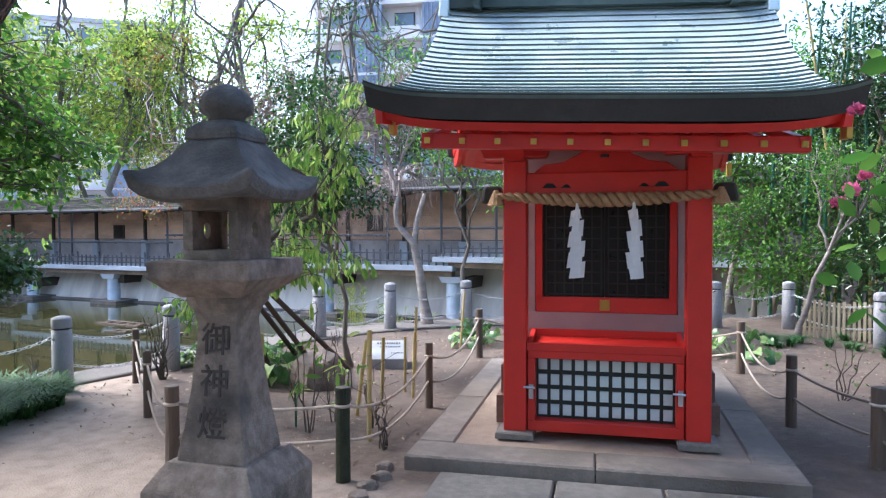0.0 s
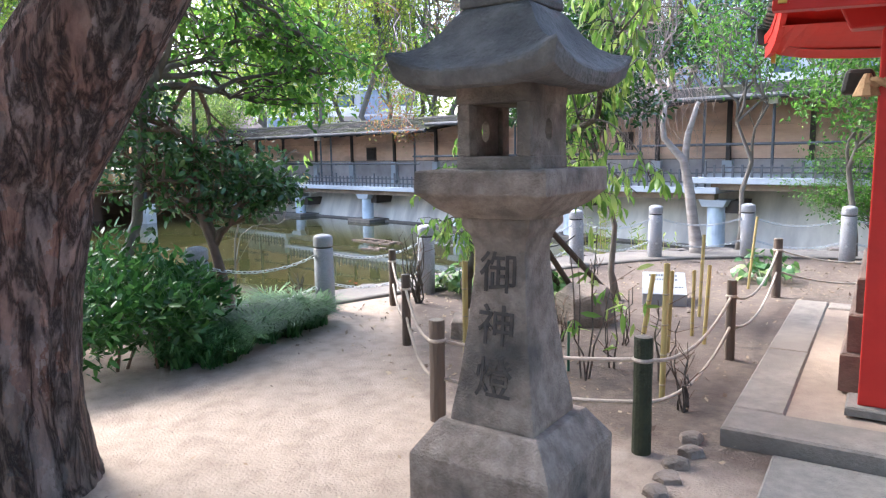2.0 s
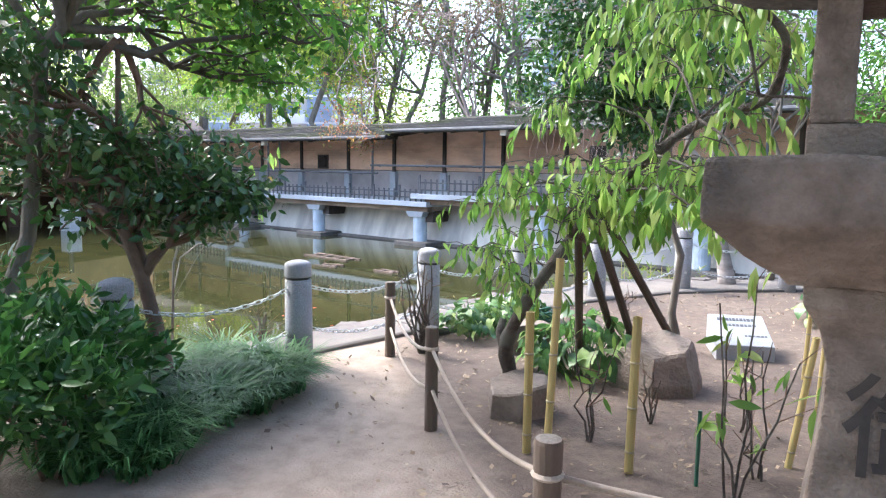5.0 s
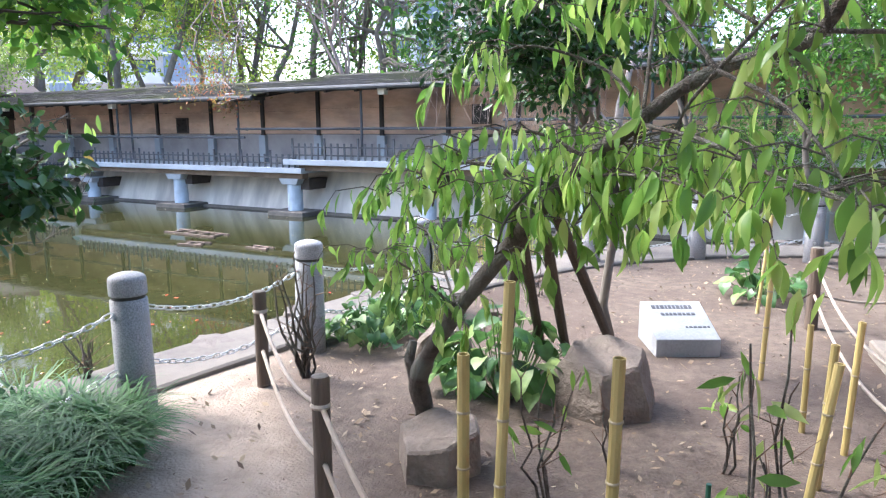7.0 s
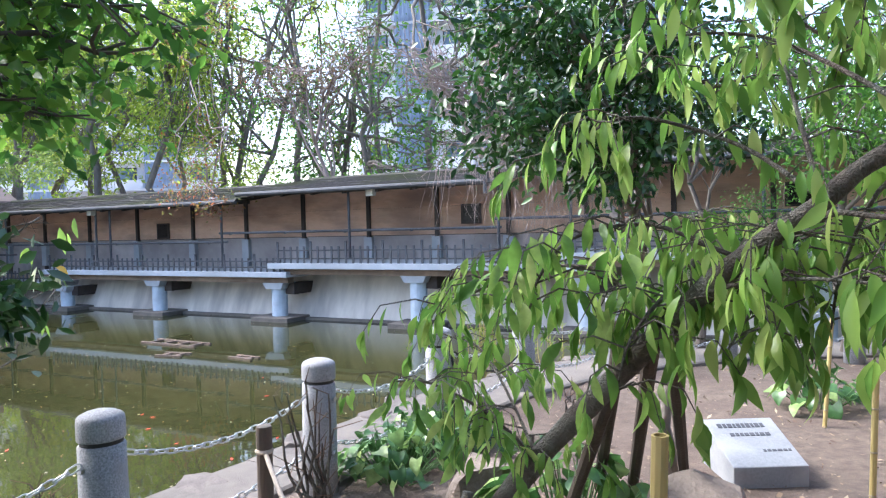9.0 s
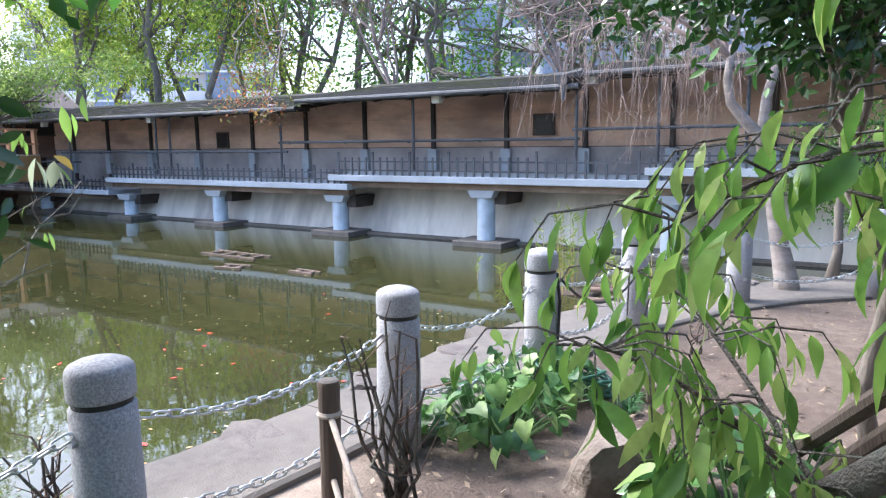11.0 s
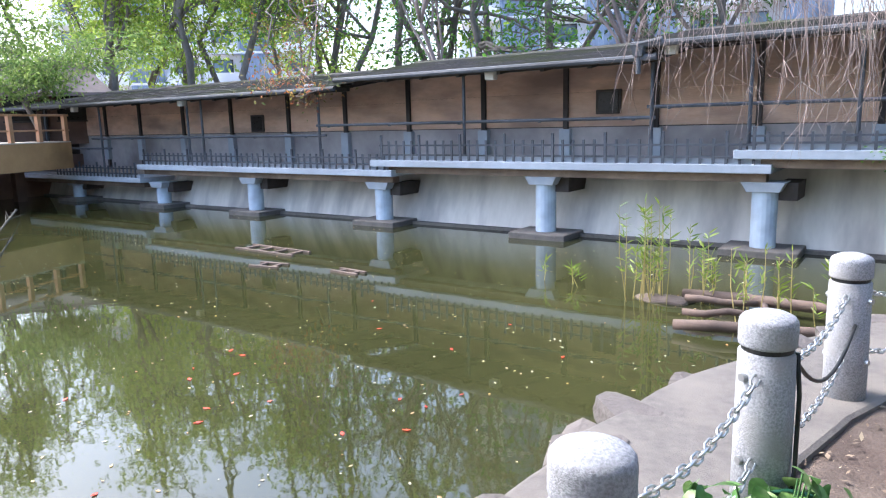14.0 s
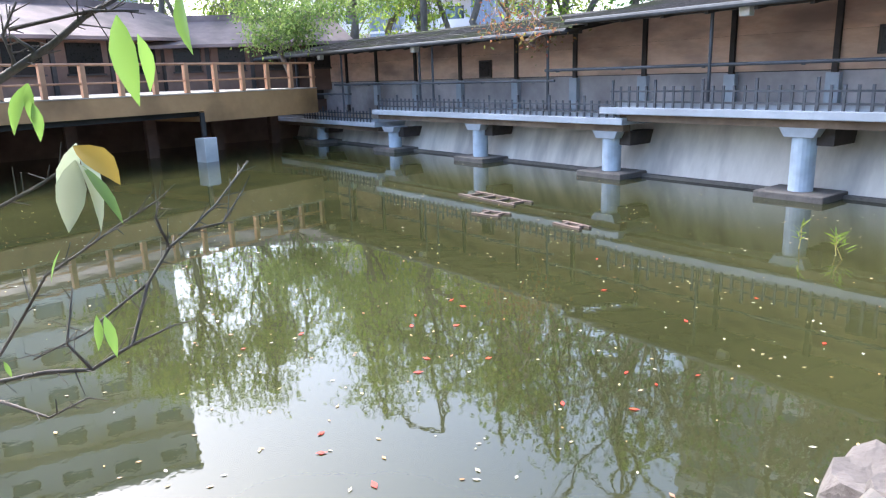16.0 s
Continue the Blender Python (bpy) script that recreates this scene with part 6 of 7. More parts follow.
tree("garden_tree", "tall green broadleaf tree overhanging path and pond", (-5.15, 3.3, 0), (-5.0, 3.7, 4.2), [(-4.75, 5.1, 2.3, 0.55, 0.5, 0.36), (-5.15, 4.95, 2.5, 0.6, 0.55, 0.45), (-5.0, 5.0, 2.0, 0.4, 0.4, 0.2), (-4.9, 4.4, 2.45, 0.7, 0.6, 0.42), (-5.4, 3.9, 2.5, 0.9, 0.9, 0.6), (-4.6, 4.5, 3.0, 0.9, 0.9, 0.5), (-5.9, 3.3, 3.0, 1.0, 1.0, 0.7), (-4.9, 3.5, 3.7, 1.2, 1.1, 0.6)], 3700, 0.09, M_BARKGREY, L_OVERHANG, 4, r=0.06, limbs=18, twigs=8, clump=0.16, fine=False, aspect=0.55)


def shrub(name, label, centres, n, size, leaf, seed, stems=14, aspect=0.4):
    rng = np.random.default_rng(seed)
    c0 = np.array([centres[0][0], centres[0][1], 0])
    th = thing(name, label, "shrub", tuple(c0))
    g = Geo()
    for k in range(stems):
        c = np.array(centres[k % len(centres)], float)
        e = c[:3] + rng.normal(size=3) * c[3] * 0.4
        g.tube([tuple(np.array([c[0], c[1], -0.03]) - c0 + rng.normal(size=3) * 0.03 * np.array([1, 1, 0])), tuple(e * np.array([1, 1, 0.6]) - c0), tuple(e - c0)], [0.012, 0.008, 0.004], 5)
    tagged(part("twigs", g, M_BARKBROWN, th), kind="stuff")
    P, D = [], []
    for k in range(n):
        c = np.array(centres[rng.integers(0, len(centres))], float)
        d = rng.normal(size=3)
        d /= np.linalg.norm(d)
        d[2] = abs(d[2]) if rng.random() < 0.75 else d[2] * 0.6
        q = c[:3] + d * c[3] * np.array([1, 1, 0.8]) * rng.uniform(0.55, 1.15)
        q[2] = max(0.03, q[2])
        P.append(q - c0)
        D.append(d * 0.7 + rng.normal(size=3) * 0.6 + np.array([0, 0, 0.1]))
    L = size * rng.uniform(0.6, 1.3, n)
    V, F = leaf_arrays(np.array(P), np.array(D), L, L * aspect, rng, fine=True)
    part("foliage", fast_mesh("foliage", V, F, leaf), leaf, th)
    return th


shrub("azalea", "clipped mid-green azalea shrub beside the path", [(-4.05, 2.75, 0.32, 0.42), (-4.35, 3.15, 0.40, 0.42), (-4.6, 2.6, 0.45, 0.5), (-3.95, 2.35, 0.25, 0.36), (-5.0, 3.0, 0.5, 0.5), (-3.88, 2.98, 0.30, 0.33), (-4.2, 3.35, 0.34, 0.34)], 4600, 0.085, L_SHRUB, 12)


def grass_clump(name, label, spots, n, length, leaf, seed, width=0.007):
    """Arching blades joined in one tuft."""
    rng = np.random.default_rng(seed)
    V, F = [], []
    tufts = []
    for k in range(max(6, n // 75)):
        sx, sy, sr = spots[rng.integers(0, len(spots))]
        a, rr = rng.uniform(0, 6.28), sr * math.sqrt(rng.random())
        tufts.append((sx + rr * math.cos(a), sy + rr * math.sin(a), rng.uniform(0.7, 1.15), rng.uniform(0, 6.28)))
    for k in range(n):
        sx, sy, big, turn = tufts[k % len(tufts)]
        b = turn + rng.normal() * 1.3
        p = np.array([sx + rng.normal() * length * 0.07, sy + rng.normal() * length * 0.07, 0.0])
        d = np.array([math.cos(b), math.sin(b), 0])
        s = np.array([-d[1], d[0], 0]) * width * rng.uniform(0.7, 1.3)
        L = length * big * rng.uniform(0.55, 1.25)
        k0 = len(V)
        for t in (0, 0.4, 0.75, 1.0):
            q = p + d * L * 0.75 * t ** 1.4 + np.array([0, 0, L * (1.15 * t - 0.75 * t * t)])
            w = s * (1 - 0.9 * t)
            V += [q - w, q + w]
        for i in range(3):
            F += [(k0 + 2 * i, k0 + 2 * i + 1, k0 + 2 * i + 3), (k0 + 2 * i, k0 + 2 * i + 3, k0 + 2 * i + 2)]
    tagged(new(name, fast_mesh(name, V, F, leaf)), label, "grass", kind="stuff")


grass_clump("mondo_grass", "dense arching dark green ornamental grass edging the path", [(-4.2, 3.95, 0.32), (-4.0, 3.6, 0.28), (-3.8, 3.2, 0.22), (-4.5, 4.25, 0.3), (-4.6, 3.7, 0.35), (-4.15, 4.35, 0.16)], 9000, 0.42, L_GRASS, 21, 0.0085)
grass_clump("ground_cover", "dark low ground-cover grass under the grove", [(1.7, 10.4, 0.45), (2.7, 10.9, 0.6), (3.7, 10.6, 0.6), (4.6, 9.8, 0.6), (3.2, 9.8, 0.4)], 3200, 0.24, L_GRASS, 23, 0.008)
grass_clump("grass_tuft", "small pale tuft of grass in the soil", [(-3.75, 7.1, 0.12), (-3.65, 6.95, 0.08)], 260, 0.10, L_GRASS, 22, 0.004)


def broad_plant(name, label, c, r, n, size, seed, h=0.3):
    """A low plant whose rounded leaves stand on single stalks."""
    rng = np.random.default_rng(seed)
    th = thing(name, label, "plant", (c[0], c[1], 0), group="")
    stalks = Geo()
    blades = []
    for v in range(4):
        g = Geo()
        # heart-shaped blade, folded along the midrib, with a drawn-out drooping tip
        rows, cols = 7, (-1, -0.5, 0, 0.5, 1)
        vs = []
        for i in range(rows):
            t = i / (rows - 1)
            w = 0.52 * math.sin(math.pi * min(1, (t + 0.16) / 1.16) ** 0.62) * (1 + 0.06 * math.sin(9 * t + v)) + 0.004
            for c in cols:
                back = -0.16 * abs(c) * max(0.0, 1 - 3.2 * t)
                vs.append((t + back, c * w, 0.20 * abs(c) * w - 0.30 * t * t + 0.035 * math.sin(7 * t + 3 * c + v) * abs(c)))
        fs = [(5 * i + j, 5 * i + j + 1, 5 * i + j + 6, 5 * i + j + 5) for i in range(rows - 1) for j in range(4)]
        g.add(vs, fs)
        me = g.mesh("leaf", True)
        me.materials.append(L_BROAD_PIECE)
        blades.append(me)
    for k in range(n):
        a, q = rng.uniform(0, 6.28), r * math.sqrt(rng.random())
        x, y = q * math.cos(a), q * math.sin(a)
        z = h * (1.1 - 0.7 * (q / r) ** 2) * rng.uniform(0.3, 1.1) + 0.02
        stalks.tube([(x * 0.35, y * 0.35, -0.02), (x * 0.8, y * 0.8, z * 0.7), (x, y, z)], [0.004, 0.0035, 0.003], 4)
        ob = new("leaf", blades[k % 4])
        ob.parent = th
        ob.matrix_basis = Matrix.LocRotScale(Vector((x, y, z)), Euler((rng.uniform(-0.7, 0.7), rng.uniform(-0.2, 1.0), a + rng.uniform(-1.0, 1.0))), Vector([size * rng.uniform(0.65, 1.25)] * 3))
    tagged(part("stalks", stalks, M_STALK, th), kind="stuff")


M_STALK = mat("green_stalk", (0.05, 0.13, 0.03), (0.10, 0.20, 0.06), 8, 0.6, 0.0)
L_BROAD_PIECE = leaf_mat("broad_leaf_single", [(0.035, 0.095, 0.03), (0.07, 0.165, 0.045), (0.14, 0.27, 0.075), (0.28, 0.38, 0.13)], 0.3, 0.34, 0.45)
_g = [q for q in L_BROAD_PIECE.node_tree.nodes if q.type == "VALTORGB"][0]
_oi = L_BROAD_PIECE.node_tree.nodes.new("ShaderNodeObjectInfo")
L_BROAD_PIECE.node_tree.links.new(_oi.outputs["Random"], _g.inputs[0])
broad_plant("broad_leaf_plant", "leafy ground plant with glossy round dark leaves under the tree", (-2.93, 5.98), 0.40, 95, 0.12, 41, 0.36)
broad_plant("broad_leaf_plant", "low leafy green plant at the pond edge", (-4.05, 6.35), 0.34, 115, 0.078, 42, 0.26)
broad_plant("broad_leaf_plant", "leafy bright green plant beside a bollard", (-4.08, 6.85), 0.33, 130, 0.072, 43, 0.27)
broad_plant("broad_leaf_plant", "low round-leaved plant at the far rope", (-1.9, 8.9), 0.35, 45, 0.12, 44, 0.3)
broad_plant("broad_leaf_plant", "low round-leaved plant near the shrine fence", (1.3, 9.3), 0.5, 40, 0.12, 45, 0.3)


def twiggy(name, label, base, h, seed, n=7, spread=0.18, leaves=0, leaf=None, bark=None, size=0.09):
    rng = np.random.default_rng(seed)
    th = thing(name, label, "shrub", base, group="bare sapling shrubs")
    tips = []
    g = Geo()
    for k in range(n):
        e = np.array([rng.normal() * spread, rng.normal() * spread, h * rng.uniform(0.55, 1.0)])
        p = wander((rng.normal() * 0.02, rng.normal() * 0.02, -0.03), e, 6, 0.02, rng)
        part("stem", Geo().tube(p, [(0.005 if name == "sapling" else 0.008) * (1 - 0.7 * i / 5) + 0.0016 for i in range(6)], 5), bark or M_PEACHBARK, th)
        for j in range(3):
            q = np.array(p[rng.integers(2, 6)])
            e2 = q + np.array([rng.normal() * 0.07, rng.normal() * 0.07, rng.uniform(0.03, 0.12)])
            g.tube([tuple(q), tuple(e2)], [0.003, 0.0015], 4)
            tips.append(e2)
    tagged(part("twigs", g, bark or M_BARKBROWN, th), kind="stuff")
    if leaves:
        tips = np.array(tips)
        i = rng.integers(0, len(tips), leaves)
        D = rng.normal(size=(leaves, 3)) * 0.6 + np.array([0, 0, -0.5])
        L = size * rng.uniform(0.7, 1.3, leaves)
        V, F = leaf_arrays(tips[i] + rng.normal(size=(leaves, 3)) * 0.02, D, L, L * 0.3, rng)
        part("foliage", fast_mesh("foliage", V, F, leaf), leaf, th)


twiggy("bare_shrub", "dark bare twiggy shrub against a bollard", (-4.03, 5.62, 0), 0.72, 51, 14, 0.10)
twiggy("bare_shrub", "dark thin bare shrub at the water", (-5.05, 4.95, 0), 0.34, 52, 6, 0.07)
twiggy("sapling", "thin young sapling with a few pale leaves", (-1.75, 5.55, 0), 0.5, 53, 3, 0.06, 9, L_PEACH)
twiggy("sapling", "thin young sapling with a few pale leaves", (-1.55, 5.0, 0), 0.6, 54, 3, 0.05, 7, L_PEACH)
twiggy("sapling", "thin bare sapling in the bed", (-1.2, 5.0, 0), 0.55, 55, 4, 0.06, 6, L_PEACH)
twiggy("sapling", "thin bare sapling in the bed", (-0.85, 4.55, 0), 0.35, 56, 6, 0.05)
twiggy("sapling", "thin bare sapling in the bed", (-2.2, 5.35, 0), 0.3, 57, 4, 0.05)
twiggy("sapling", "thin leafy young sapling behind the lantern", (-1.55, 4.7, 0), 0.95, 58, 4, 0.12, 26, L_PEACH, size=0.11)
twiggy("sapling", "thin leafy young sapling by the rope", (-2.3, 4.9, 0), 0.62, 59, 4, 0.08, 14, L_PEACH)
twiggy("sapling", "thin bare sapling near the bank", (-3.55, 8.05, 0), 0.32, 60, 4, 0.04)
twiggy("sapling", "thin bare sapling by the shrine path", (2.2, 7.4, 0), 0.6, 61, 5, 0.12, 20, L_MID, size=0.05)


# ---- big trunk beside the path ----
def big_tree():
    th = thing("big_tree", "large old tree with thick furrowed reddish-brown bark", "tree", (-2.66, 1.67, 0))
    line = [(0.0, 0.0, -0.15), (0.0, 0.0, 0.05), (0.02, 0.01, 0.35), (0.06, 0.05, 0.8), (0.16, 0.14, 1.3), (0.34, 0.31, 1.75), (0.58, 0.53, 2.2), (0.9, 0.85, 2.9), (1.0, 1.0, 4.0)]
    rad = [0.48, 0.40, 0.345, 0.315, 0.30, 0.30, 0.27, 0.21, 0.12]
    n = 110
    rings = []
    fine = []
    for i in range(len(line) - 1):
        for k in range(16):
            t = k / 16
            fine.append((tuple(np.array(line[i]) * (1 - t) + np.array(line[i + 1]) * t), rad[i] * (1 - t) + rad[i + 1] * t))
    for (c, r) in fine:
        ring = []
        for k in range(n):
            a = 2 * math.pi * k / n
            q = Vector((math.cos(a) * 4.0, math.sin(a) * 4.0, c[2] * 2.2))
            rr = r * (1 + 0.06 * noise.noise(q * 0.35) + 0.07 * abs(noise.noise(Vector((q.x * 1.5, q.y * 1.5, q.z * 0.5)))) + 0.05 * abs(noise.noise(Vector((q.x * 4.5, q.y * 4.5, q.z * 1.4)))) + 0.02 * noise.noise(Vector((q.x * 9, q.y * 9, q.z * 4))))
            ring.append((c[0] + rr * math.cos(a), c[1] + rr * math.sin(a), c[2]))
        rings.append(ring)
    part("trunk", Geo().loft(rings), M_BARK, th, smooth=True)
    rng = np.random.default_rng(9)
    tips, twig = [], Geo()
    # last eight limbs are unseen, added overhead to shade the sand and near path
    for e in ((1.5, 1.2, 4.2), (-1.2, 1.8, 4.6), (0.6, -1.6, 4.8), (2.2, -0.3, 4.6), (-1.8, -0.6, 4.6), (0.2, 2.2, 4.9), (-3.3, -0.1, 4.7), (-3.5, -1.1, 5.0), (-2.6, -1.4, 4.8), (-2.2, -2.4, 5.0), (0.9, -1.0, 4.6), (2.0, -1.6, 4.8), (3.0, -1.9, 5.0), (1.5, 0.1, 4.5)):
        g = Geo()
        p = wander((0.7, 0.65, 2.8), e, 8, 0.08, rng, 0.2)
        g.tube(p, [0.11 * (1 - 0.8 * i / 7) for i in range(8)], 8)
        for q in range(8):
            s = np.array(p[rng.integers(3, 8)])
            e2 = s + rng.normal(size=3) * np.array([0.7, 0.7, 0.3])
            twig.tube(wander(s, e2, 4, 0.04, rng), [0.018, 0.012, 0.008, 0.004], 4)
            tips += [e2, (s + e2) / 2]
        part("limb", g, M_BARK, th, smooth=True)
    tagged(part("twigs", twig, M_BARK, th), kind="stuff")
    tips = np.array(tips)
    m = 19000
    P = tips[rng.integers(0, len(tips), m)] + rng.normal(size=(m, 3)) * 0.22
    L = 0.16 * rng.uniform(0.6, 1.3, m)
    V, F = leaf_arrays(P, rng.normal(size=(m, 3)) + np.array([0, 0, -0.3]), L, L * 0.5, rng, fine=False)
    part("crown", fast_mesh("crown", V, F, L_DARK), L_DARK, th)


big_tree()


# ---- trees round the pond ----
B = M_BARKGREY
# the lobe at 4.8 m is unseen, added to shade the soil by the shrine
tree("dark_evergreen", "dense dark small-leaved evergreen behind the propped tree", (-2.6, 6.95, 0), (-2.85, 6.6, 2.5), [(-3.25, 6.25, 1.95, 0.36, 0.36, 0.33), (-2.92, 6.5, 1.78, 0.40, 0.38, 0.28), (-2.8, 6.6, 2.3, 0.5, 0.45, 0.38), (-3.25, 6.3, 2.4, 0.36, 0.36, 0.33), (-2.5, 6.8, 1.95, 0.4, 0.4, 0.35), (-2.8, 6.6, 2.9, 0.5, 0.5, 0.4), (-2.4, 7.1, 4.8, 1.0, 1.0, 0.5)], 14000, 0.058, B, L_EVERGREEN, 31, r=0.035, limbs=14, clump=0.09, aspect=0.45, fine=True)
tree("shade_tree", "tall dark evergreen shading the shrine", (4.9, 7.2, 0), (4.4, 6.9, 5.6), [(3.9, 6.9, 3.6, 1.1, 1.2, 0.8), (4.6, 7.0, 5.0, 1.8, 1.8, 1.0), (3.2, 7.6, 4.9, 1.3, 1.3, 0.8), (4.8, 5.6, 4.4, 1.4, 1.4, 0.9)], 8000, 0.10, B, L_DARK, 66, r=0.12, limbs=12, clump=0.24)


def weeping(base, tops, seed):
    """Bare weeping twigs that hang from a few arched branches."""
    rng = np.random.default_rng(seed)
    th = thing("weeping_cherry", "bare weeping cherry with long hanging pinkish twigs", "tree", base)
    o = np.array(base)
    part("trunk", Geo().tube([(0, 0, -0.1), (-0.03, 0.01, 0.12), (-0.10, 0.03, 0.43), (-0.18, 0.07, 0.85), (-0.29, 0.09, 1.30), (-0.42, 0.04, 1.45), (-0.54, -0.01, 1.61), (-0.58, 0.01, 1.80), (-0.56, 0.05, 2.1)], [0.12, 0.098, 0.075, 0.068, 0.06, 0.05, 0.042, 0.036, 0.03], 9).tube([(-0.27, 0.09, 1.22), (-0.29, 0.14, 1.42), (-0.28, 0.18, 1.66), (-0.2, 0.3, 2.1)], [0.055, 0.05, 0.045, 0.03], 9), M_BARKPALE, th, smooth=True)
    twig = Geo()
    for e in tops:
        g = Geo()
        p = wander((-0.57, 0.04, 2.0), np.array(e) - o, 8, 0.05, rng, 0.25)
        g.tube(p, [0.022 * (1 - 0.8 * i / 7) + 0.003 for i in range(8)], 6)
        for k in range(20):
            q = np.array(p[rng.integers(2, 8)])
            d = np.array([rng.normal() * 0.3, rng.normal() * 0.3, 0])
            L = rng.uniform(0.3, 1.25)
            pts = [tuple(q), tuple(q + d * 0.5 + np.array([0, 0, 0.03])), tuple(q + d * 0.85 + np.array([0, 0, -0.3 * L])), tuple(q + d * 1.0 + np.array([0.02, 0, -0.7 * L])), tuple(q + d * 1.08 + np.array([0, 0, -L]))]
            pts = [pts[0]] + [tuple(np.array(w) + rng.normal(size=3) * 0.018) for w in pts[1:]]
            twig.tube(pts, [0.0035, 0.003, 0.0026, 0.002, 0.001], 4)
            for j in range(3):
                s = np.array(pts[rng.integers(1, 4)])
                twig.tube([tuple(s), tuple(s + np.array([rng.normal() * 0.1, rng.normal() * 0.1, -0.12])), tuple(s + np.array([rng.normal() * 0.12, rng.normal() * 0.12, -0.35]))], [0.002, 0.0016, 0.0008], 3)
        part("limb", g, M_TWIGPINK, th)
    tagged(part("twigs", twig, M_TWIGPINK, th), kind="stuff")


weeping((-3.27, 10.29, 0), [(-4.6, 9.6, 2.4), (-5.3, 10.4, 2.35), (-4.2, 10.4, 2.5), (-5.0, 9.2, 2.3), (-3.7, 10.6, 2.5), (-4.9, 11.2, 2.5), (-5.8, 11.2, 2.4)], 61)
# far trees behind the corridor
FAR = [
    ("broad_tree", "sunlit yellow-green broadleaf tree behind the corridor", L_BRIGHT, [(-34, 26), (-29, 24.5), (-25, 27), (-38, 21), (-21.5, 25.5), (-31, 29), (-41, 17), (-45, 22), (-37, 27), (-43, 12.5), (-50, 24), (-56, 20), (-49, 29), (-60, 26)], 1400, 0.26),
    ("broad_tree", "green broadleaf tree behind the corridor roof", L_MID, [(-17.5, 25), (-13.5, 27), (-20, 29), (-10.5, 24.5), (-15, 23.5)], 1200, 0.19),
    ("tall_tree", "tall thin-crowned tree behind the corridor", L_MID, [(-13.8, 25.5), (-17.5, 27.5), (-11.5, 28), (-20.5, 26.5), (-23.5, 25.5), (-19, 24.8), (-26.5, 27.5)], 620, 0.20),
]
k = 0
for nm, lb, lf, spots, n, sz in FAR:
    for x, y in spots:
        k += 1
        rg = np.random.default_rng(200 + k)
        h = rg.uniform(12, 15) if nm == "tall_tree" else rg.uniform(11, 13) if x < -27.5 and y < 25 else rg.uniform(8.5, 11) if lf == L_BRIGHT else rg.uniform(6.0, 8.5)
        bl = [(x + rg.normal() * 1.9, y + rg.normal() * 1.2, h * rg.uniform(0.27, 1.0), rg.uniform(1.5, 2.4), rg.uniform(1.2, 1.9), rg.uniform(0.5, 0.95)) for _ in range(9)]
        tree(nm, lb, (x, y, 0), (x + rg.normal() * 0.5, y, h), bl, n, sz, B, lf, 400 + k, r=0.16, limbs=8, twigs=6, clump=0.45, group="trees behind the corridor")
for j, (x, y) in enumerate(((-28.5, 22.8), (-31.5, 21.6), (-25.8, 24.2), (-34.5, 23.0), (-37.5, 18.5), (-38.5, 15.2), (-41.5, 13.6))):
    rg = np.random.default_rng(260 + j)
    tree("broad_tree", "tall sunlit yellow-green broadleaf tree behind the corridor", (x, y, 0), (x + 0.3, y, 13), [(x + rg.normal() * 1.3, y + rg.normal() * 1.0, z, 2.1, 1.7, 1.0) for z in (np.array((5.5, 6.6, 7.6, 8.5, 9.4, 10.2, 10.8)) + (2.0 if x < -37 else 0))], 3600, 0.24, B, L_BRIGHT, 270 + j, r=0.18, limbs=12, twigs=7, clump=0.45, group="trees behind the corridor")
tree("dark_evergreen", "dark evergreen behind the corridor roof", (-8.5, 23.5, 0), (-8.4, 23.5, 6.5), [(-8.5, 23.5, 5.2, 2.2, 1.8, 1.6), (-6.6, 23.8, 6.6, 2.0, 1.6, 1.6), (-10.5, 23.6, 5.0, 1.6, 1.4, 1.3)], 3600, 0.18, B, L_EVERGREEN, 33, r=0.16, limbs=10, clump=0.4)
tree("dark_evergreen", "thin green tree beyond the corridor", (-2.0, 23, 0), (-2, 23, 7), [(-2, 23, 5.2, 2.2, 1.8, 1.8), (0.6, 23.8, 5.6, 2.2, 1.6, 2.0), (3.5, 23, 5.5, 2.4, 1.8, 2.2)], 3800, 0.18, B, L_MID, 34, r=0.16, limbs=12, clump=0.4)
tree("autumn_maple", "thin maple with reddening autumn leaves", (-20.5, 15.9 + 5.5, 0), (-20.6, 21.0, 7.0), [(-17.7, 18.0, 2.95, 1.3, 1.0, 0.4), (-16.2, 16.8, 2.35, 0.9, 0.5, 0.35), (-15.8, 16.7, 2.0, 0.6, 0.4, 0.3), (-17.4, 16.8, 2.3, 0.7, 0.4, 0.3), (-20.5, 20.5, 5.0, 1.6, 1.2, 0.8), (-21.4, 20.8, 8.0, 1.7, 1.2, 0.9), (-19.8, 21.2, 8.8, 1.6, 1.1, 0.8)], 1150, 0.11, M_TWIGPINK, L_AUTUMN, 35, r=0.05, limbs=8, twigs=4, clump=0.22)
tree("autumn_maple", "thin rust-tinged maple above the roof", (-15.5, 21.5, 0), (-15.6, 21.3, 6.5), [(-16.0, 21.0, 6.2, 1.8, 1.3, 1.0), (-14.2, 21.2, 6.9, 1.5, 1.2, 0.9), (-18.0, 21.4, 6.6, 1.5, 1.1, 0.9)], 1700, 0.13, M_TWIGPINK, L_BROWNISH, 36, r=0.1, limbs=12, twigs=9, clump=0.35)
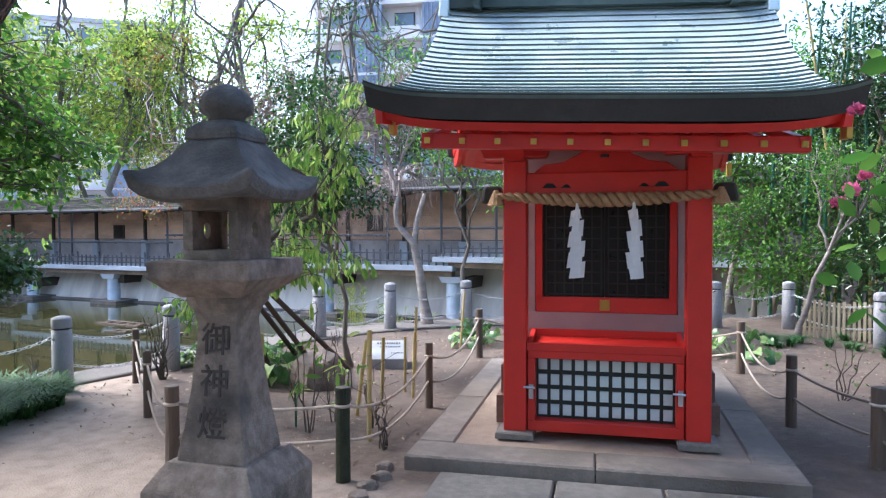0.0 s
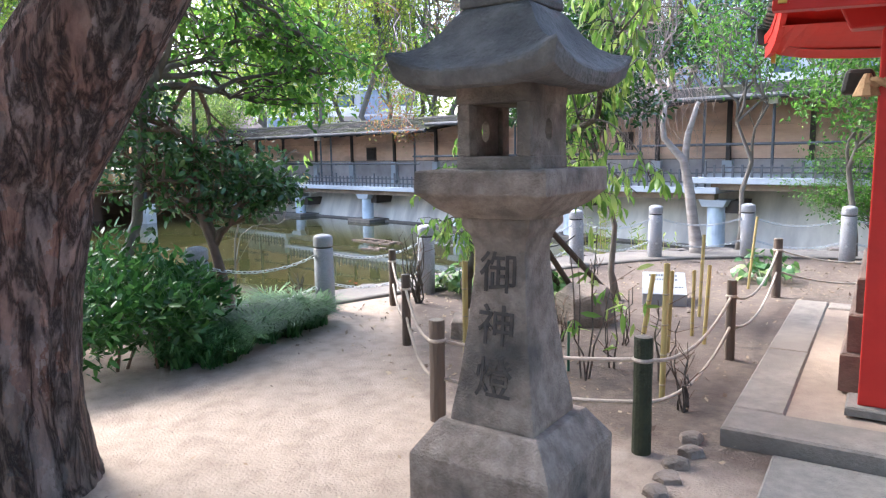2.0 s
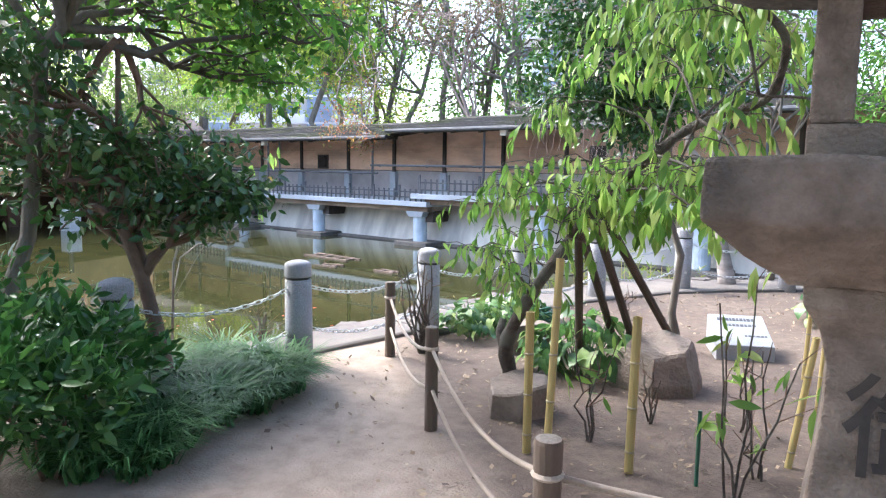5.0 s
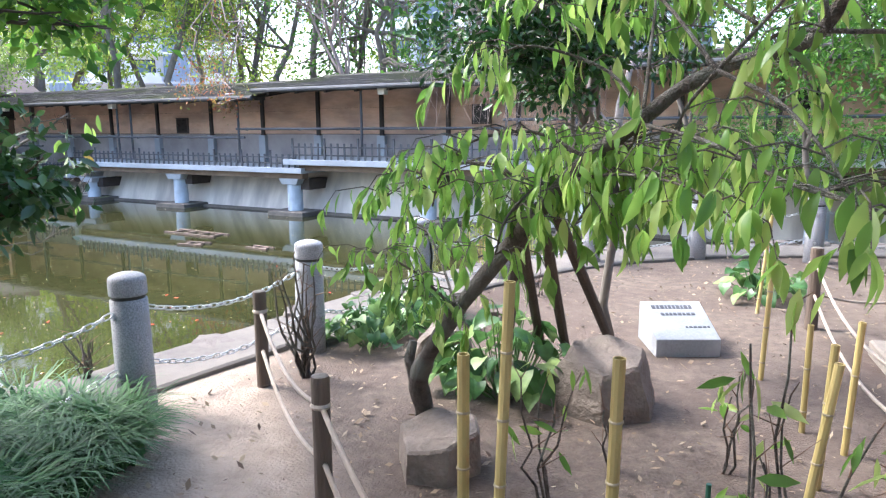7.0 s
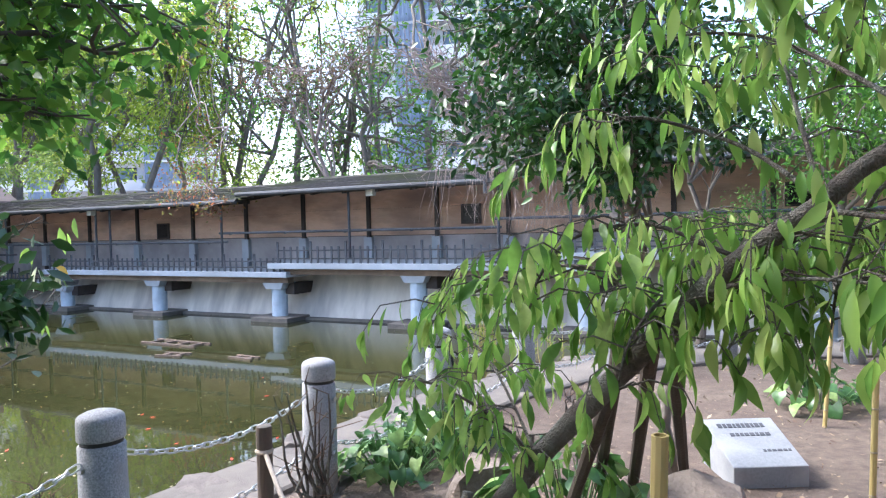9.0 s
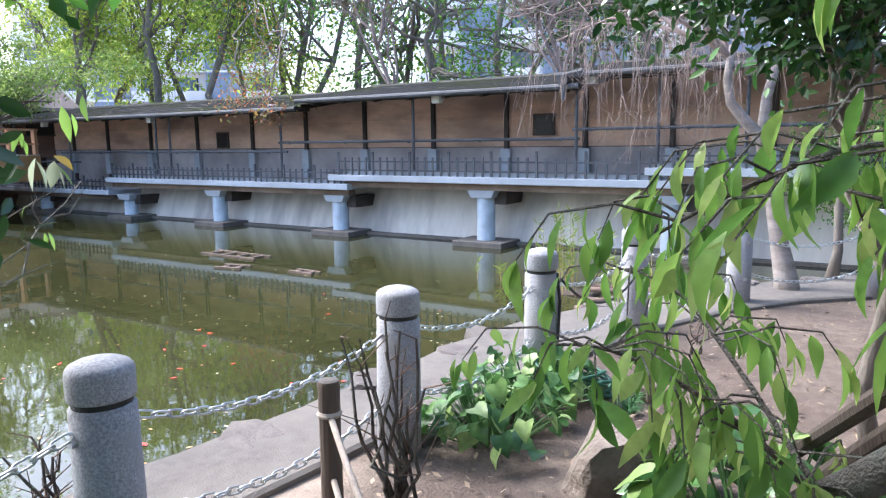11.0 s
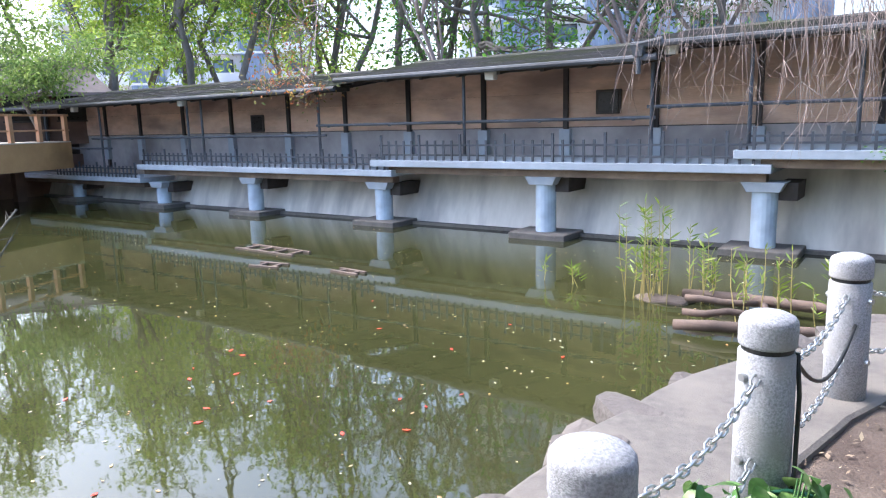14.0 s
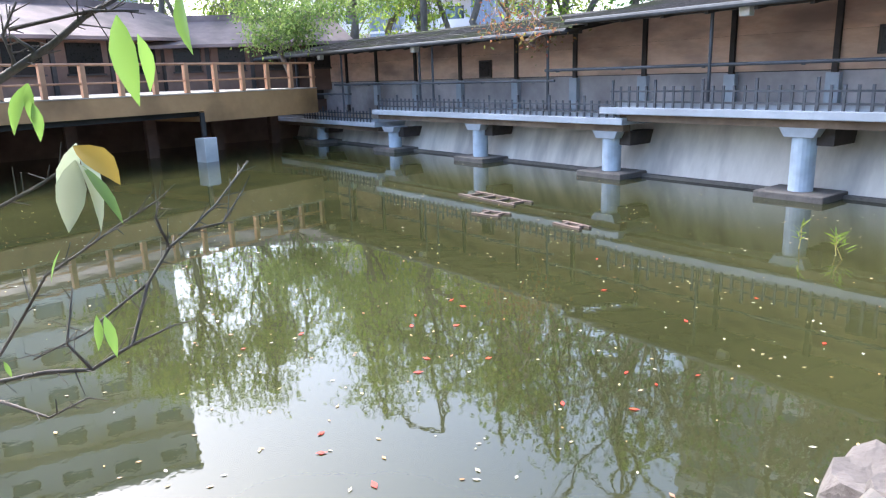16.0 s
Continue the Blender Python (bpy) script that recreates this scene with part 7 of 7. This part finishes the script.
tree("bare_tree", "leafless tree with dense grey-pink twigs", (-10.2, 21.8, 0), (-10.3, 21.6, 5.8), [(-10.4, 21.2, 5.2, 1.8, 1.2, 1.3), (-9.0, 21.2, 6.4, 1.5, 1.1, 1.2), (-11.8, 21.2, 6.4, 1.5, 1.1, 1.1)], 250, 0.1, M_TWIGPINK, L_BROWNISH, 37, r=0.10, limbs=18, twigs=14, clump=0.3)
tree("overhanging_tree", "green leafy boughs hanging over the stage", (-29.5, 17.0, 0.2), (-28.5, 16.6, 3.6), [(-26.6, 15.8, 2.75, 1.5, 1.1, 0.5), (-27.5, 15.8, 3.6, 1.8, 1.4, 0.6), (-25.2, 15.6, 3.3, 1.6, 1.2, 0.5), (-29, 16, 4.6, 2.2, 1.7, 0.9), (-22.5, 16.2, 3.6, 1.8, 1.2, 0.5), (-25.8, 14.8, 2.7, 1.1, 0.9, 0.4)], 8000, 0.13, B, L_OLIVE, 39, r=0.1, limbs=10, clump=0.22)
tree("garden_tree", "green garden tree between path and pond", (-1.6, 11.2, 0), (-1.7, 11.3, 2.8), [(-1.8, 11.2, 2.3, 1.0, 0.8, 0.6), (-0.9, 11.4, 2.6, 0.9, 0.8, 0.6), (-2.4, 11.6, 2.9, 0.9, 0.8, 0.6)], 2600, 0.075, B, L_MID, 40, r=0.05, limbs=9, clump=0.17, aspect=0.5)
tree("garden_tree", "slim green garden tree near the bank", (-3.0, 11.0, 0), (-2.9, 11.1, 3.2), [(-3.0, 11.1, 2.8, 0.8, 0.7, 0.5), (-3.4, 11.3, 3.3, 0.7, 0.6, 0.5)], 1300, 0.07, B, L_MID, 46, r=0.045, limbs=7, clump=0.17, aspect=0.5)
tree("garden_tree", "leafy shaded garden tree beyond the rope fence", (-0.9, 10.4, 0), (-0.8, 10.4, 3.0), [(-0.9, 10.4, 1.7, 0.8, 0.6, 0.5), (-0.3, 10.6, 2.4, 0.9, 0.7, 0.6), (-1.6, 10.3, 2.3, 0.8, 0.6, 0.5), (0.3, 10.7, 1.6, 0.8, 0.6, 0.6), (-0.9, 10.5, 3.1, 1.0, 0.8, 0.5), (-0.9, 9.8, 4.4, 1.5, 1.3, 0.7), (0.4, 9.6, 4.9, 1.3, 1.2, 0.6)], 6800, 0.075, B, L_MIDDARK, 149, r=0.05, limbs=12, clump=0.17, aspect=0.5)
tree("garden_shrub", "low shaded green shrub beyond the rope fence", (0.2, 10.1, 0), (0.2, 10.1, 1.0), [(0.2, 10.1, 0.7, 0.6, 0.5, 0.4), (-0.5, 10.3, 0.8, 0.5, 0.4, 0.4)], 1500, 0.07, B, L_DARK, 150, r=0.03, limbs=7, clump=0.14, aspect=0.5, category="shrub")
tree("waterside_bush", "rounded bright green bush at the pond's far corner", (-2.4, 17.2, -1.75), (-2.6, 17.0, 1.0), [(-3.3, 16.9, 0.9, 1.0, 0.7, 0.75), (-2.3, 16.9, 1.2, 1.1, 0.8, 0.9), (-1.3, 16.9, 0.8, 0.9, 0.7, 0.8), (-3.0, 16.8, 0.35, 0.8, 0.6, 0.5)], 6500, 0.075, B, L_MID, 48, r=0.06, limbs=12, clump=0.15, aspect=0.4)
# grove behind the shrine
for j, (x, y, lf) in enumerate(((3.6, 13.2, L_DARK), (5.4, 11.6, L_DARK), (2.6, 15.6, L_MID), (6.5, 9.2, L_DARK), (4.6, 15.5, L_DARK), (1.0, 14.6, L_MID))):
    rg = np.random.default_rng(600 + j)
    tree("grove_tree", "shady evergreen tree in the grove behind the shrine", (x, y, 0), (x + 0.2, y, 3.8), [(x + rg.normal() * 0.6, y + rg.normal() * 0.5, rg.uniform(1.9, 4.4), 1.1, 1.0, 0.8) for _ in range(5)], 3000, 0.10, B, lf, 610 + j, r=0.07, limbs=8, clump=0.25, group="grove behind the shrine")
tree("pale_trunk_tree", "small leaning tree with a smooth pale trunk", (2.0, 11.3, 0), (2.6, 11.0, 1.9), [(2.9, 10.9, 2.2, 0.8, 0.7, 0.5), (2.3, 11.2, 2.4, 0.7, 0.6, 0.4)], 1500, 0.07, M_BARKPALE, L_MID, 47, r=0.045, limbs=6, clump=0.16, aspect=0.5)
for j in range(22):
    rg = np.random.default_rng(700 + j)
    x, y = rg.uniform(1.6, 5.6), rg.uniform(12.8, 15.0)
    bm_ = thing("bamboo", "tall green bamboo culm in the shady grove", "bamboo", (x, y, 0), group="bamboo grove")
    part("culm", Geo().tube([(0, 0, -0.1), (rg.normal() * 0.1, rg.normal() * 0.1, 2.5), (rg.normal() * 0.4, rg.normal() * 0.4, 5)], [0.03, 0.028, 0.015], 7), M_BAMBOO if j % 4 == 0 else M_HOSE, bm_)
for j, (x, y, z, r) in enumerate(((2.2, 12.9, 1.0, 0.9), (3.6, 12.4, 1.2, 1.0), (4.9, 11.8, 1.1, 1.0), (1.4, 13.4, 1.6, 0.9), (2.9, 13.6, 2.4, 1.2), (4.4, 13.2, 2.8, 1.3), (6.0, 12.0, 2.2, 1.4), (3.3, 13.9, 4.2, 1.7), (5.4, 12.9, 4.8, 1.8), (1.7, 14.6, 3.2, 1.2), (4.2, 10.2, 5.2, 1.5))):
    tree("grove_shrub" if z < 2 else "grove_tree", "dense dark green evergreen in the shady grove" if j % 3 else "leafy mid-green tree in the shady grove", (x, y, 0), (x + 0.15, y, z + 0.3 * r), [(x, y, z, r, r * 0.8, r * 0.7), (x + 0.5 * r, y + 0.2, z + 0.4 * r, r * 0.7, r * 0.7, r * 0.5), (x - 0.5 * r, y, z - 0.3 * r, r * 0.7, r * 0.6, r * 0.5)], int(2400 * r), 0.10, B, L_DARK if j % 3 else L_MIDDARK, 640 + j, r=0.05, limbs=8, clump=0.22, category="tree" if z > 2 else "shrub", group="grove behind the shrine")
# unseen trees added behind the path to cut fill light and darken reflections
for j, (x, y) in enumerate(((-7.5, -5.5), (-3.2, -4.2), (0.6, -5.0), (4.2, -3.6), (7.6, -1.2), (9.4, 2.6), (-0.8, -8.0), (6.5, -6.5), (9.8, 6.8))):
    rg = np.random.default_rng(660 + j)
    tree("wood_tree", "unseen tall dark evergreen added behind the path to cut fill light", (x, y, 0), (x + 0.2, y, 7.5), [(x + rg.normal() * 1.2, y + rg.normal() * 0.9, z, 1.9, 1.6, 1.0) for z in (1.3, 2.6, 4.0, 5.4, 6.8, 7.6)], 4200, 0.24, B, L_DARK, 670 + j, r=0.15, limbs=10, clump=0.42, group="wood behind the path")
single("grove_wall", Geo().box((0, 0, -0.1), (9, 0.25, 2.6)), M_DARKWALL, "dark boarded wall behind the grove", "wall", (6.2, 15.8, 0), radians(-14), kind="structure")


def bamboo_fence():
    f = thing("bamboo_fence", "low pale split-bamboo picket fence", "fence", (2.05, 11.35, 0), radians(-22))
    g = Geo().box((0, 0, 0), (0.035, 0.02, 0.52)).mesh("slat")
    for i in range(26):
        part("slat", g, M_BAMBOOGREY, f, loc=(0.05 + i * 0.062, random.uniform(-0.006, 0.006), random.uniform(-0.02, 0.02)))
    for z in (0.14, 0.38):
        part("rail", Geo().tube([(0, 0.02, z), (1.68, 0.02, z)], 0.014, 6), M_BAMBOOGREY, f)


bamboo_fence()


# rose at the path's edge
def rose():
    rng = np.random.default_rng(90)
    th = thing("rose_bush", "leafy rose bush with pink blooms", "shrub", (2.35, 2.95, 0))
    g = Geo()
    tips = []
    for k in range(10):
        e = np.array([rng.uniform(-0.5, 0.3), rng.uniform(-0.3, 0.5), rng.uniform(1.55, 2.1)])
        p = wander((0, 0, -0.05), e, 6, 0.05, rng, 0.15)
        g.tube(p, [0.01 * (1 - 0.7 * i / 5) + 0.002 for i in range(6)], 5)
        tips += [np.array(q) for q in p[3:]]
    tagged(part("stems", g, M_STALK, th), kind="stuff")
    tips = np.array(tips)
    n = 420
    P = tips[rng.integers(0, len(tips), n)] + rng.normal(size=(n, 3)) * 0.10
    L = rng.uniform(0.06, 0.12, n)
    V, F = leaf_arrays(P, rng.normal(size=(n, 3)), L, L * 0.6, rng)
    part("foliage", fast_mesh("foliage", V, F, L_MID), L_MID, th)
    for k, q in enumerate(((-0.55, 0.35, 1.62), (-0.52, 0.2, 1.66), (-0.5, 0.3, 1.95), (-0.46, 0.4, 1.72))):
        V, F = leaf_arrays(np.tile(q, (26, 1)), rng.normal(size=(26, 3)) * np.array([1, 1, 0.6]), np.full(26, 0.032), np.full(26, 0.034), rng, bend=-0.2)
        part("bloom", fast_mesh("bloom", V, F, L_FLOWER), L_FLOWER, th, "pink rose bloom")


rose()


# ---- on and in the water ----
def raft(c, rz, n, l, w):
    r = thing("wooden_raft", "half-sunk brown wooden frame floating on the pond", "raft", (c[0], c[1], WATER_Z), rz)
    for y in (-w / 2, w / 2):
        part("side_beam", Geo().box((0, y, -0.05), (l, 0.06, 0.085)), M_ROTWOOD, r)
    for k in range(n):
        part("cross_bar", Geo().box((-l / 2 + l * (k + 0.5) / n, 0, -0.04), (0.06, w, 0.07)), M_ROTWOOD, r)


raft((-14.1, 13.8), radians(-3), 4, 1.7, 0.42)
raft((-13.0, 12.75), radians(10), 2, 0.6, 0.3)
raft((-11.4, 13.0), radians(-5), 2, 0.6, 0.2)
for a, b, r in (((-6.0, 12.40, -0.92), (-4.3, 12.65, -0.85), 0.06), ((-6.3, 13.85, -0.92), (-4.2, 13.5, -0.84), 0.07), ((-5.0, 12.3, -0.88), (-5.3, 13.7, -0.90), 0.05), ((-5.95, 12.55, -0.80), (-5.0, 12.7, -0.78), 0.04), ((-6.1, 13.2, -0.80), (-5.3, 13.3, -0.80), 0.04)):
    single("sunken_log", Geo().tube(wander(a, b, 5, 0.02, np.random.default_rng(int(abs(a[0]) * 10))), [r, r * 1.05, r, r * 0.95, r * 0.9], 9), M_ROTWOOD, "grey waterlogged timber lying in the shallows", "log", group="waterlogged timbers", smooth=True)


def reeds(c, n, h, seed, rad=0.25):
    rng = np.random.default_rng(seed)
    th = thing("reed_clump", "yellow-green water reeds standing in the shallows", "reeds", (c[0], c[1], WATER_Z))
    g = Geo()
    P, D = [], []
    for k in range(n):
        x, y = rng.normal() * rad, rng.normal() * rad * 0.5
        hh = h * rng.uniform(0.5, 1.0)
        e = np.array([x + rng.normal() * 0.08, y + rng.normal() * 0.08, hh])
        g.tube([(x, y, -0.2), tuple(e * np.array([1, 1, 0.5]) + np.array([0.01, 0, 0])), tuple(e)], [0.007, 0.006, 0.002], 4)
        for j in range(16):
            t = rng.uniform(0.3, 1.0)
            P.append(np.array([x, y, 0]) * (1 - t) + e * t)
            D.append(np.array([rng.normal(), rng.normal(), 0.9]))
    tagged(part("stems", g, M_BAMBOO, th), kind="stuff")
    L = rng.uniform(0.08, 0.18, len(P))
    V, F = leaf_arrays(np.array(P), np.array(D), L, L * 0.16, rng)
    tagged(part("blades", fast_mesh("blades", V, F, L_REED), L_REED, th), kind="stuff")


reeds((-6.75, 13.6), 18, 1.35, 81, 0.16)
reeds((-6.3, 13.9), 10, 1.0, 82, 0.22)
rock("mud_mound", (-6.5, 13.7, -1.03), (0.5, 0.24, 0.10), 91, M_POST, "low brown mud mound under the reeds", "mound")
reeds((-5.0, 13.2), 10, 0.9, 83, 0.3)
reeds((-8.0, 14.0), 3, 0.35, 84, 0.25)
reeds((-4.45, 10.3), 6, 0.9, 86, 0.2)


def scatter_flat(name, label, P, sizes, leaf, seed, lift=0.3, cat="leaves"):
    rng = np.random.default_rng(seed)
    n = len(P)
    a = rng.uniform(0, 6.28, n)
    D = np.stack([np.cos(a), np.sin(a), rng.normal(size=n) * lift], 1)
    S = np.stack([-np.sin(a), np.cos(a), rng.normal(size=n) * lift], 1)
    L = np.array(sizes)[:, None]
    V = np.stack([P - D * L * 0.5, P + S * L * 0.25, P + D * L * 0.5, P - S * L * 0.25], 1).reshape(-1, 3)
    F = (np.arange(n)[:, None, None] * 4 + np.array([(0, 3, 2), (0, 2, 1)])[None]).reshape(-1, 3)
    tagged(new(name, fast_mesh(name, V, F, leaf)), label, cat, kind="stuff")


rng_s = np.random.default_rng(99)
n = 900
X, Y = rng_s.uniform(-20, -5.2, n), rng_s.uniform(5.5, 17.2, n)
ok = pond_depth(X, Y) > 0.5
P = np.stack([X[ok], Y[ok], np.full(ok.sum(), WATER_Z + 0.006)], 1)
scatter_flat("floating_leaves", "pale fallen leaves floating on the pond", P, rng_s.uniform(0.02, 0.058, len(P)), L_FLOAT, 1, 0.02)
X, Y = rng_s.uniform(-10, -5.4, 26), rng_s.uniform(6.0, 12, 26)
ok = pond_depth(X, Y) > 0.4
P = np.stack([X[ok], Y[ok], np.full(ok.sum(), WATER_Z + 0.008)], 1)
scatter_flat("red_leaves", "small red leaves floating on the pond", P, rng_s.uniform(0.05, 0.09, len(P)), L_FLOATRED, 2, 0.05)
n = 9000
X, Y = rng_s.uniform(-4.6, 3.5, n), rng_s.uniform(3.9, 11, n)
ok = (pond_depth(X, Y) < -0.8) & ~((X > -0.75) & (X < 2.2) & (Y < 8.2))
P = np.stack([X[ok], Y[ok], np.full(ok.sum(), 0.016)], 1)
scatter_flat("leaf_litter", "dry fallen leaves and twigs strewn on the soil", P, 0.008 + 0.045 * rng_s.random(len(P)) ** 2.2, L_LITTER, 3, 0.35)
X, Y = rng_s.uniform(-4.2, 2, 520), rng_s.uniform(0.8, 5.2, 520)
P = np.stack([X, Y, np.full(520, 0.014)], 1)
scatter_flat("path_leaves", "a few dry leaves on the sandy path", P, rng_s.uniform(0.006, 0.04, 520), L_LITTER, 4, 0.3)


def hose():
    h = thing("garden_hose", "coiled green garden hose lying by a bollard", "hose", (-3.95, 7.0, 0.0))
    pts = []
    for i in range(110):
        a = i * 0.33
        pts.append((0.20 * math.cos(a) * (1 + 0.12 * math.sin(i * 0.7)), 0.12 * math.sin(a) * (1 + 0.2 * math.sin(i * 0.31)), 0.02 + 0.075 * (0.5 + 0.5 * math.sin(i * 0.55)) + 0.0008 * i))
    part("coil", Geo().tube(pts, 0.009, 6), M_HOSE, h, smooth=True)


hose()
single("power_cable", Geo().tube([(-4.10, 7.18, 0.60), (-4.09, 7.2, 0.45), (-4.085, 7.16, 0.2), (-4.1, 7.1, 0.05)], 0.008, 6).tube(curve_points((-4.12, 7.28, 0.55), (-4.02, 8.36, 0.4), 0.16, 12), 0.008, 6), M_CABLE, "black cable tied round two bollards", "cable", smooth=True)


# ---- overhanging twigs at the water's edge ----
def near_twigs():
    """Shrub on the bank whose bare twigs and last leaves reach over the water."""
    rng = np.random.default_rng(15)
    lines = [[(-6.03, 5.04, 0.68), (-5.95, 5.2, 0.7), (-5.92, 5.29, 0.69), (-5.94, 5.39, 0.72), (-6.0, 5.46, 0.85), (-6.02, 5.53, 0.93), (-6.04, 5.59, 0.96), (-6.06, 5.68, 1.02), (-6.11, 5.8, 1.12)],
             [(-6.0, 5.46, 0.85), (-6.01, 5.38, 0.8), (-5.99, 5.3, 0.76), (-5.97, 5.18, 0.73)],
             [(-6.02, 5.53, 0.93), (-6.04, 5.51, 1.01), (-6.02, 5.52, 1.05)],
             [(-6.04, 5.59, 0.96), (-6.03, 5.68, 0.97), (-6.06, 5.76, 1.05)],
             [(-5.95, 5.09, 0.73), (-5.89, 5.17, 0.86), (-5.85, 5.22, 0.95), (-5.82, 5.28, 0.99), (-5.77, 5.36, 1.05), (-5.73, 5.44, 1.1)],
             [(-5.94, 5.39, 0.72), (-5.9, 5.49, 0.76)],
             [(-5.92, 5.1, 0.67), (-5.85, 5.18, 0.63), (-5.83, 5.26, 0.66)],
             [(-5.92, 5.29, 0.69), (-5.94, 5.25, 0.76), (-5.94, 5.28, 0.89)],
             [(-5.7, 5.15, 1.13), (-5.66, 5.22, 1.17), (-5.65, 5.25, 1.19)]]
    boughs = [[(-5.77, 5.13, 1.32), (-5.73, 5.22, 1.38), (-5.7, 5.28, 1.42), (-5.69, 5.34, 1.47), (-5.69, 5.41, 1.51)],
              [(-5.73, 5.22, 1.38), (-5.76, 5.21, 1.44), (-5.75, 5.24, 1.5)],
              [(-5.75, 5.22, 1.45), (-5.68, 5.35, 1.48), (-5.65, 5.43, 1.48)],
              [(-5.71, 5.25, 1.41), (-5.74, 5.22, 1.44)]]
    spots = [((-5.5, 5.26, 1.25), (-5.5, 5.22, 1.12), 0), ((-5.5, 5.26, 1.24), (-5.45, 5.28, 1.13), 0), ((-5.3, 5.22, 1.24), (-5.29, 5.19, 1.14), 0), ((-5.3, 5.22, 1.24), (-5.27, 5.24, 1.14), 0), ((-5.3, 5.22, 1.26), (-5.25, 5.27, 1.21), 1), ((-5.31, 5.23, 1.23), (-5.26, 5.27, 1.15), 0), ((-5.41, 5.33, 1.45), (-5.36, 5.33, 1.31), 0), ((-5.38, 5.35, 1.42), (-5.37, 5.36, 1.33), 0), ((-5.46, 5.45, 1.5), (-5.43, 5.44, 1.39), 0), ((-5.48, 5.2, 1.35), (-5.48, 5.16, 1.27), 0), ((-5.47, 5.2, 1.35), (-5.46, 5.19, 1.29), 0), ((-5.46, 5.2, 1.32), (-5.44, 5.2, 1.26), 0), ((-5.45, 5.24, 0.96), (-5.44, 5.23, 0.9), 0), ((-5.44, 5.25, 0.96), (-5.41, 5.26, 0.89), 0), ((-5.51, 5.21, 1.07), (-5.51, 5.18, 1.02), 0), ((-5.53, 5.1, 0.89), (-5.52, 5.11, 0.86), 0)]
    root = (-5.62, 4.55, -0.1)
    th = thing("shrub_branch", "bare grey shrub branches with a few yellowing leaves", "shrub", root)
    o = np.array(root)
    twig = Geo()
    lines[0] = [root, (-5.72, 4.62, 0.3), (-5.80, 4.75, 0.62)] + lines[0]
    lines[4] = [(-5.72, 4.62, 0.3)] + lines[4]
    boughs[0] = [(-5.62, 4.55, -0.1), (-5.68, 4.62, 0.6), (-5.70, 4.80, 1.1)] + boughs[0]
    for k, ln in enumerate(lines + boughs):
        r = 0.011 if k == len(lines) else 0.0055 if k == 0 else 0.003
        part("limb", Geo().tube([tuple(np.array(p) - o) for p in ln], [r * (1 - 0.7 * i / (len(ln) - 1)) + 0.0012 for i in range(len(ln))], 6), M_BARKGREY, th, smooth=True)
        for i in range(1, len(ln)):
            for q in range(6):
                f = rng.random()
                s = np.array(ln[i - 1]) * (1 - f) + np.array(ln[i]) * f
                if s[2] < 0.5:
                    continue
                d = np.array(ln[i]) - np.array(ln[i - 1])
                d = d / np.linalg.norm(d) * 0.5 + rng.normal(size=3) * 0.5
                e = s + d * rng.uniform(0.01, 0.07)
                twig.tube([tuple(s - o), tuple(e - o)], [0.0018, 0.0009], 4)
    tagged(part("twigs", twig, M_BARKGREY, th), kind="stuff")
    for j, (a, b, k) in enumerate(spots):
        a, b = np.array(a), np.array(b)
        L = np.linalg.norm(b - a)
        V, F = lance_arrays(np.array([a - o]), np.array([b - a]), np.array([L * 1.05]), np.array([L * (0.46 if j < 5 else 0.27)]), rng, curl=(0.1, 0.3))
        part("leaf", fast_mesh("leaf", V, F, L_YELLOW if k else L_PALE if j < 5 else L_PEACH), L_PALE, th, "yellowing leaf" if k else "")


L_YELLOW = leaf_mat("yellow_leaf", [(0.55, 0.36, 0.05), (0.60, 0.42, 0.08)], 0.4)
near_twigs()
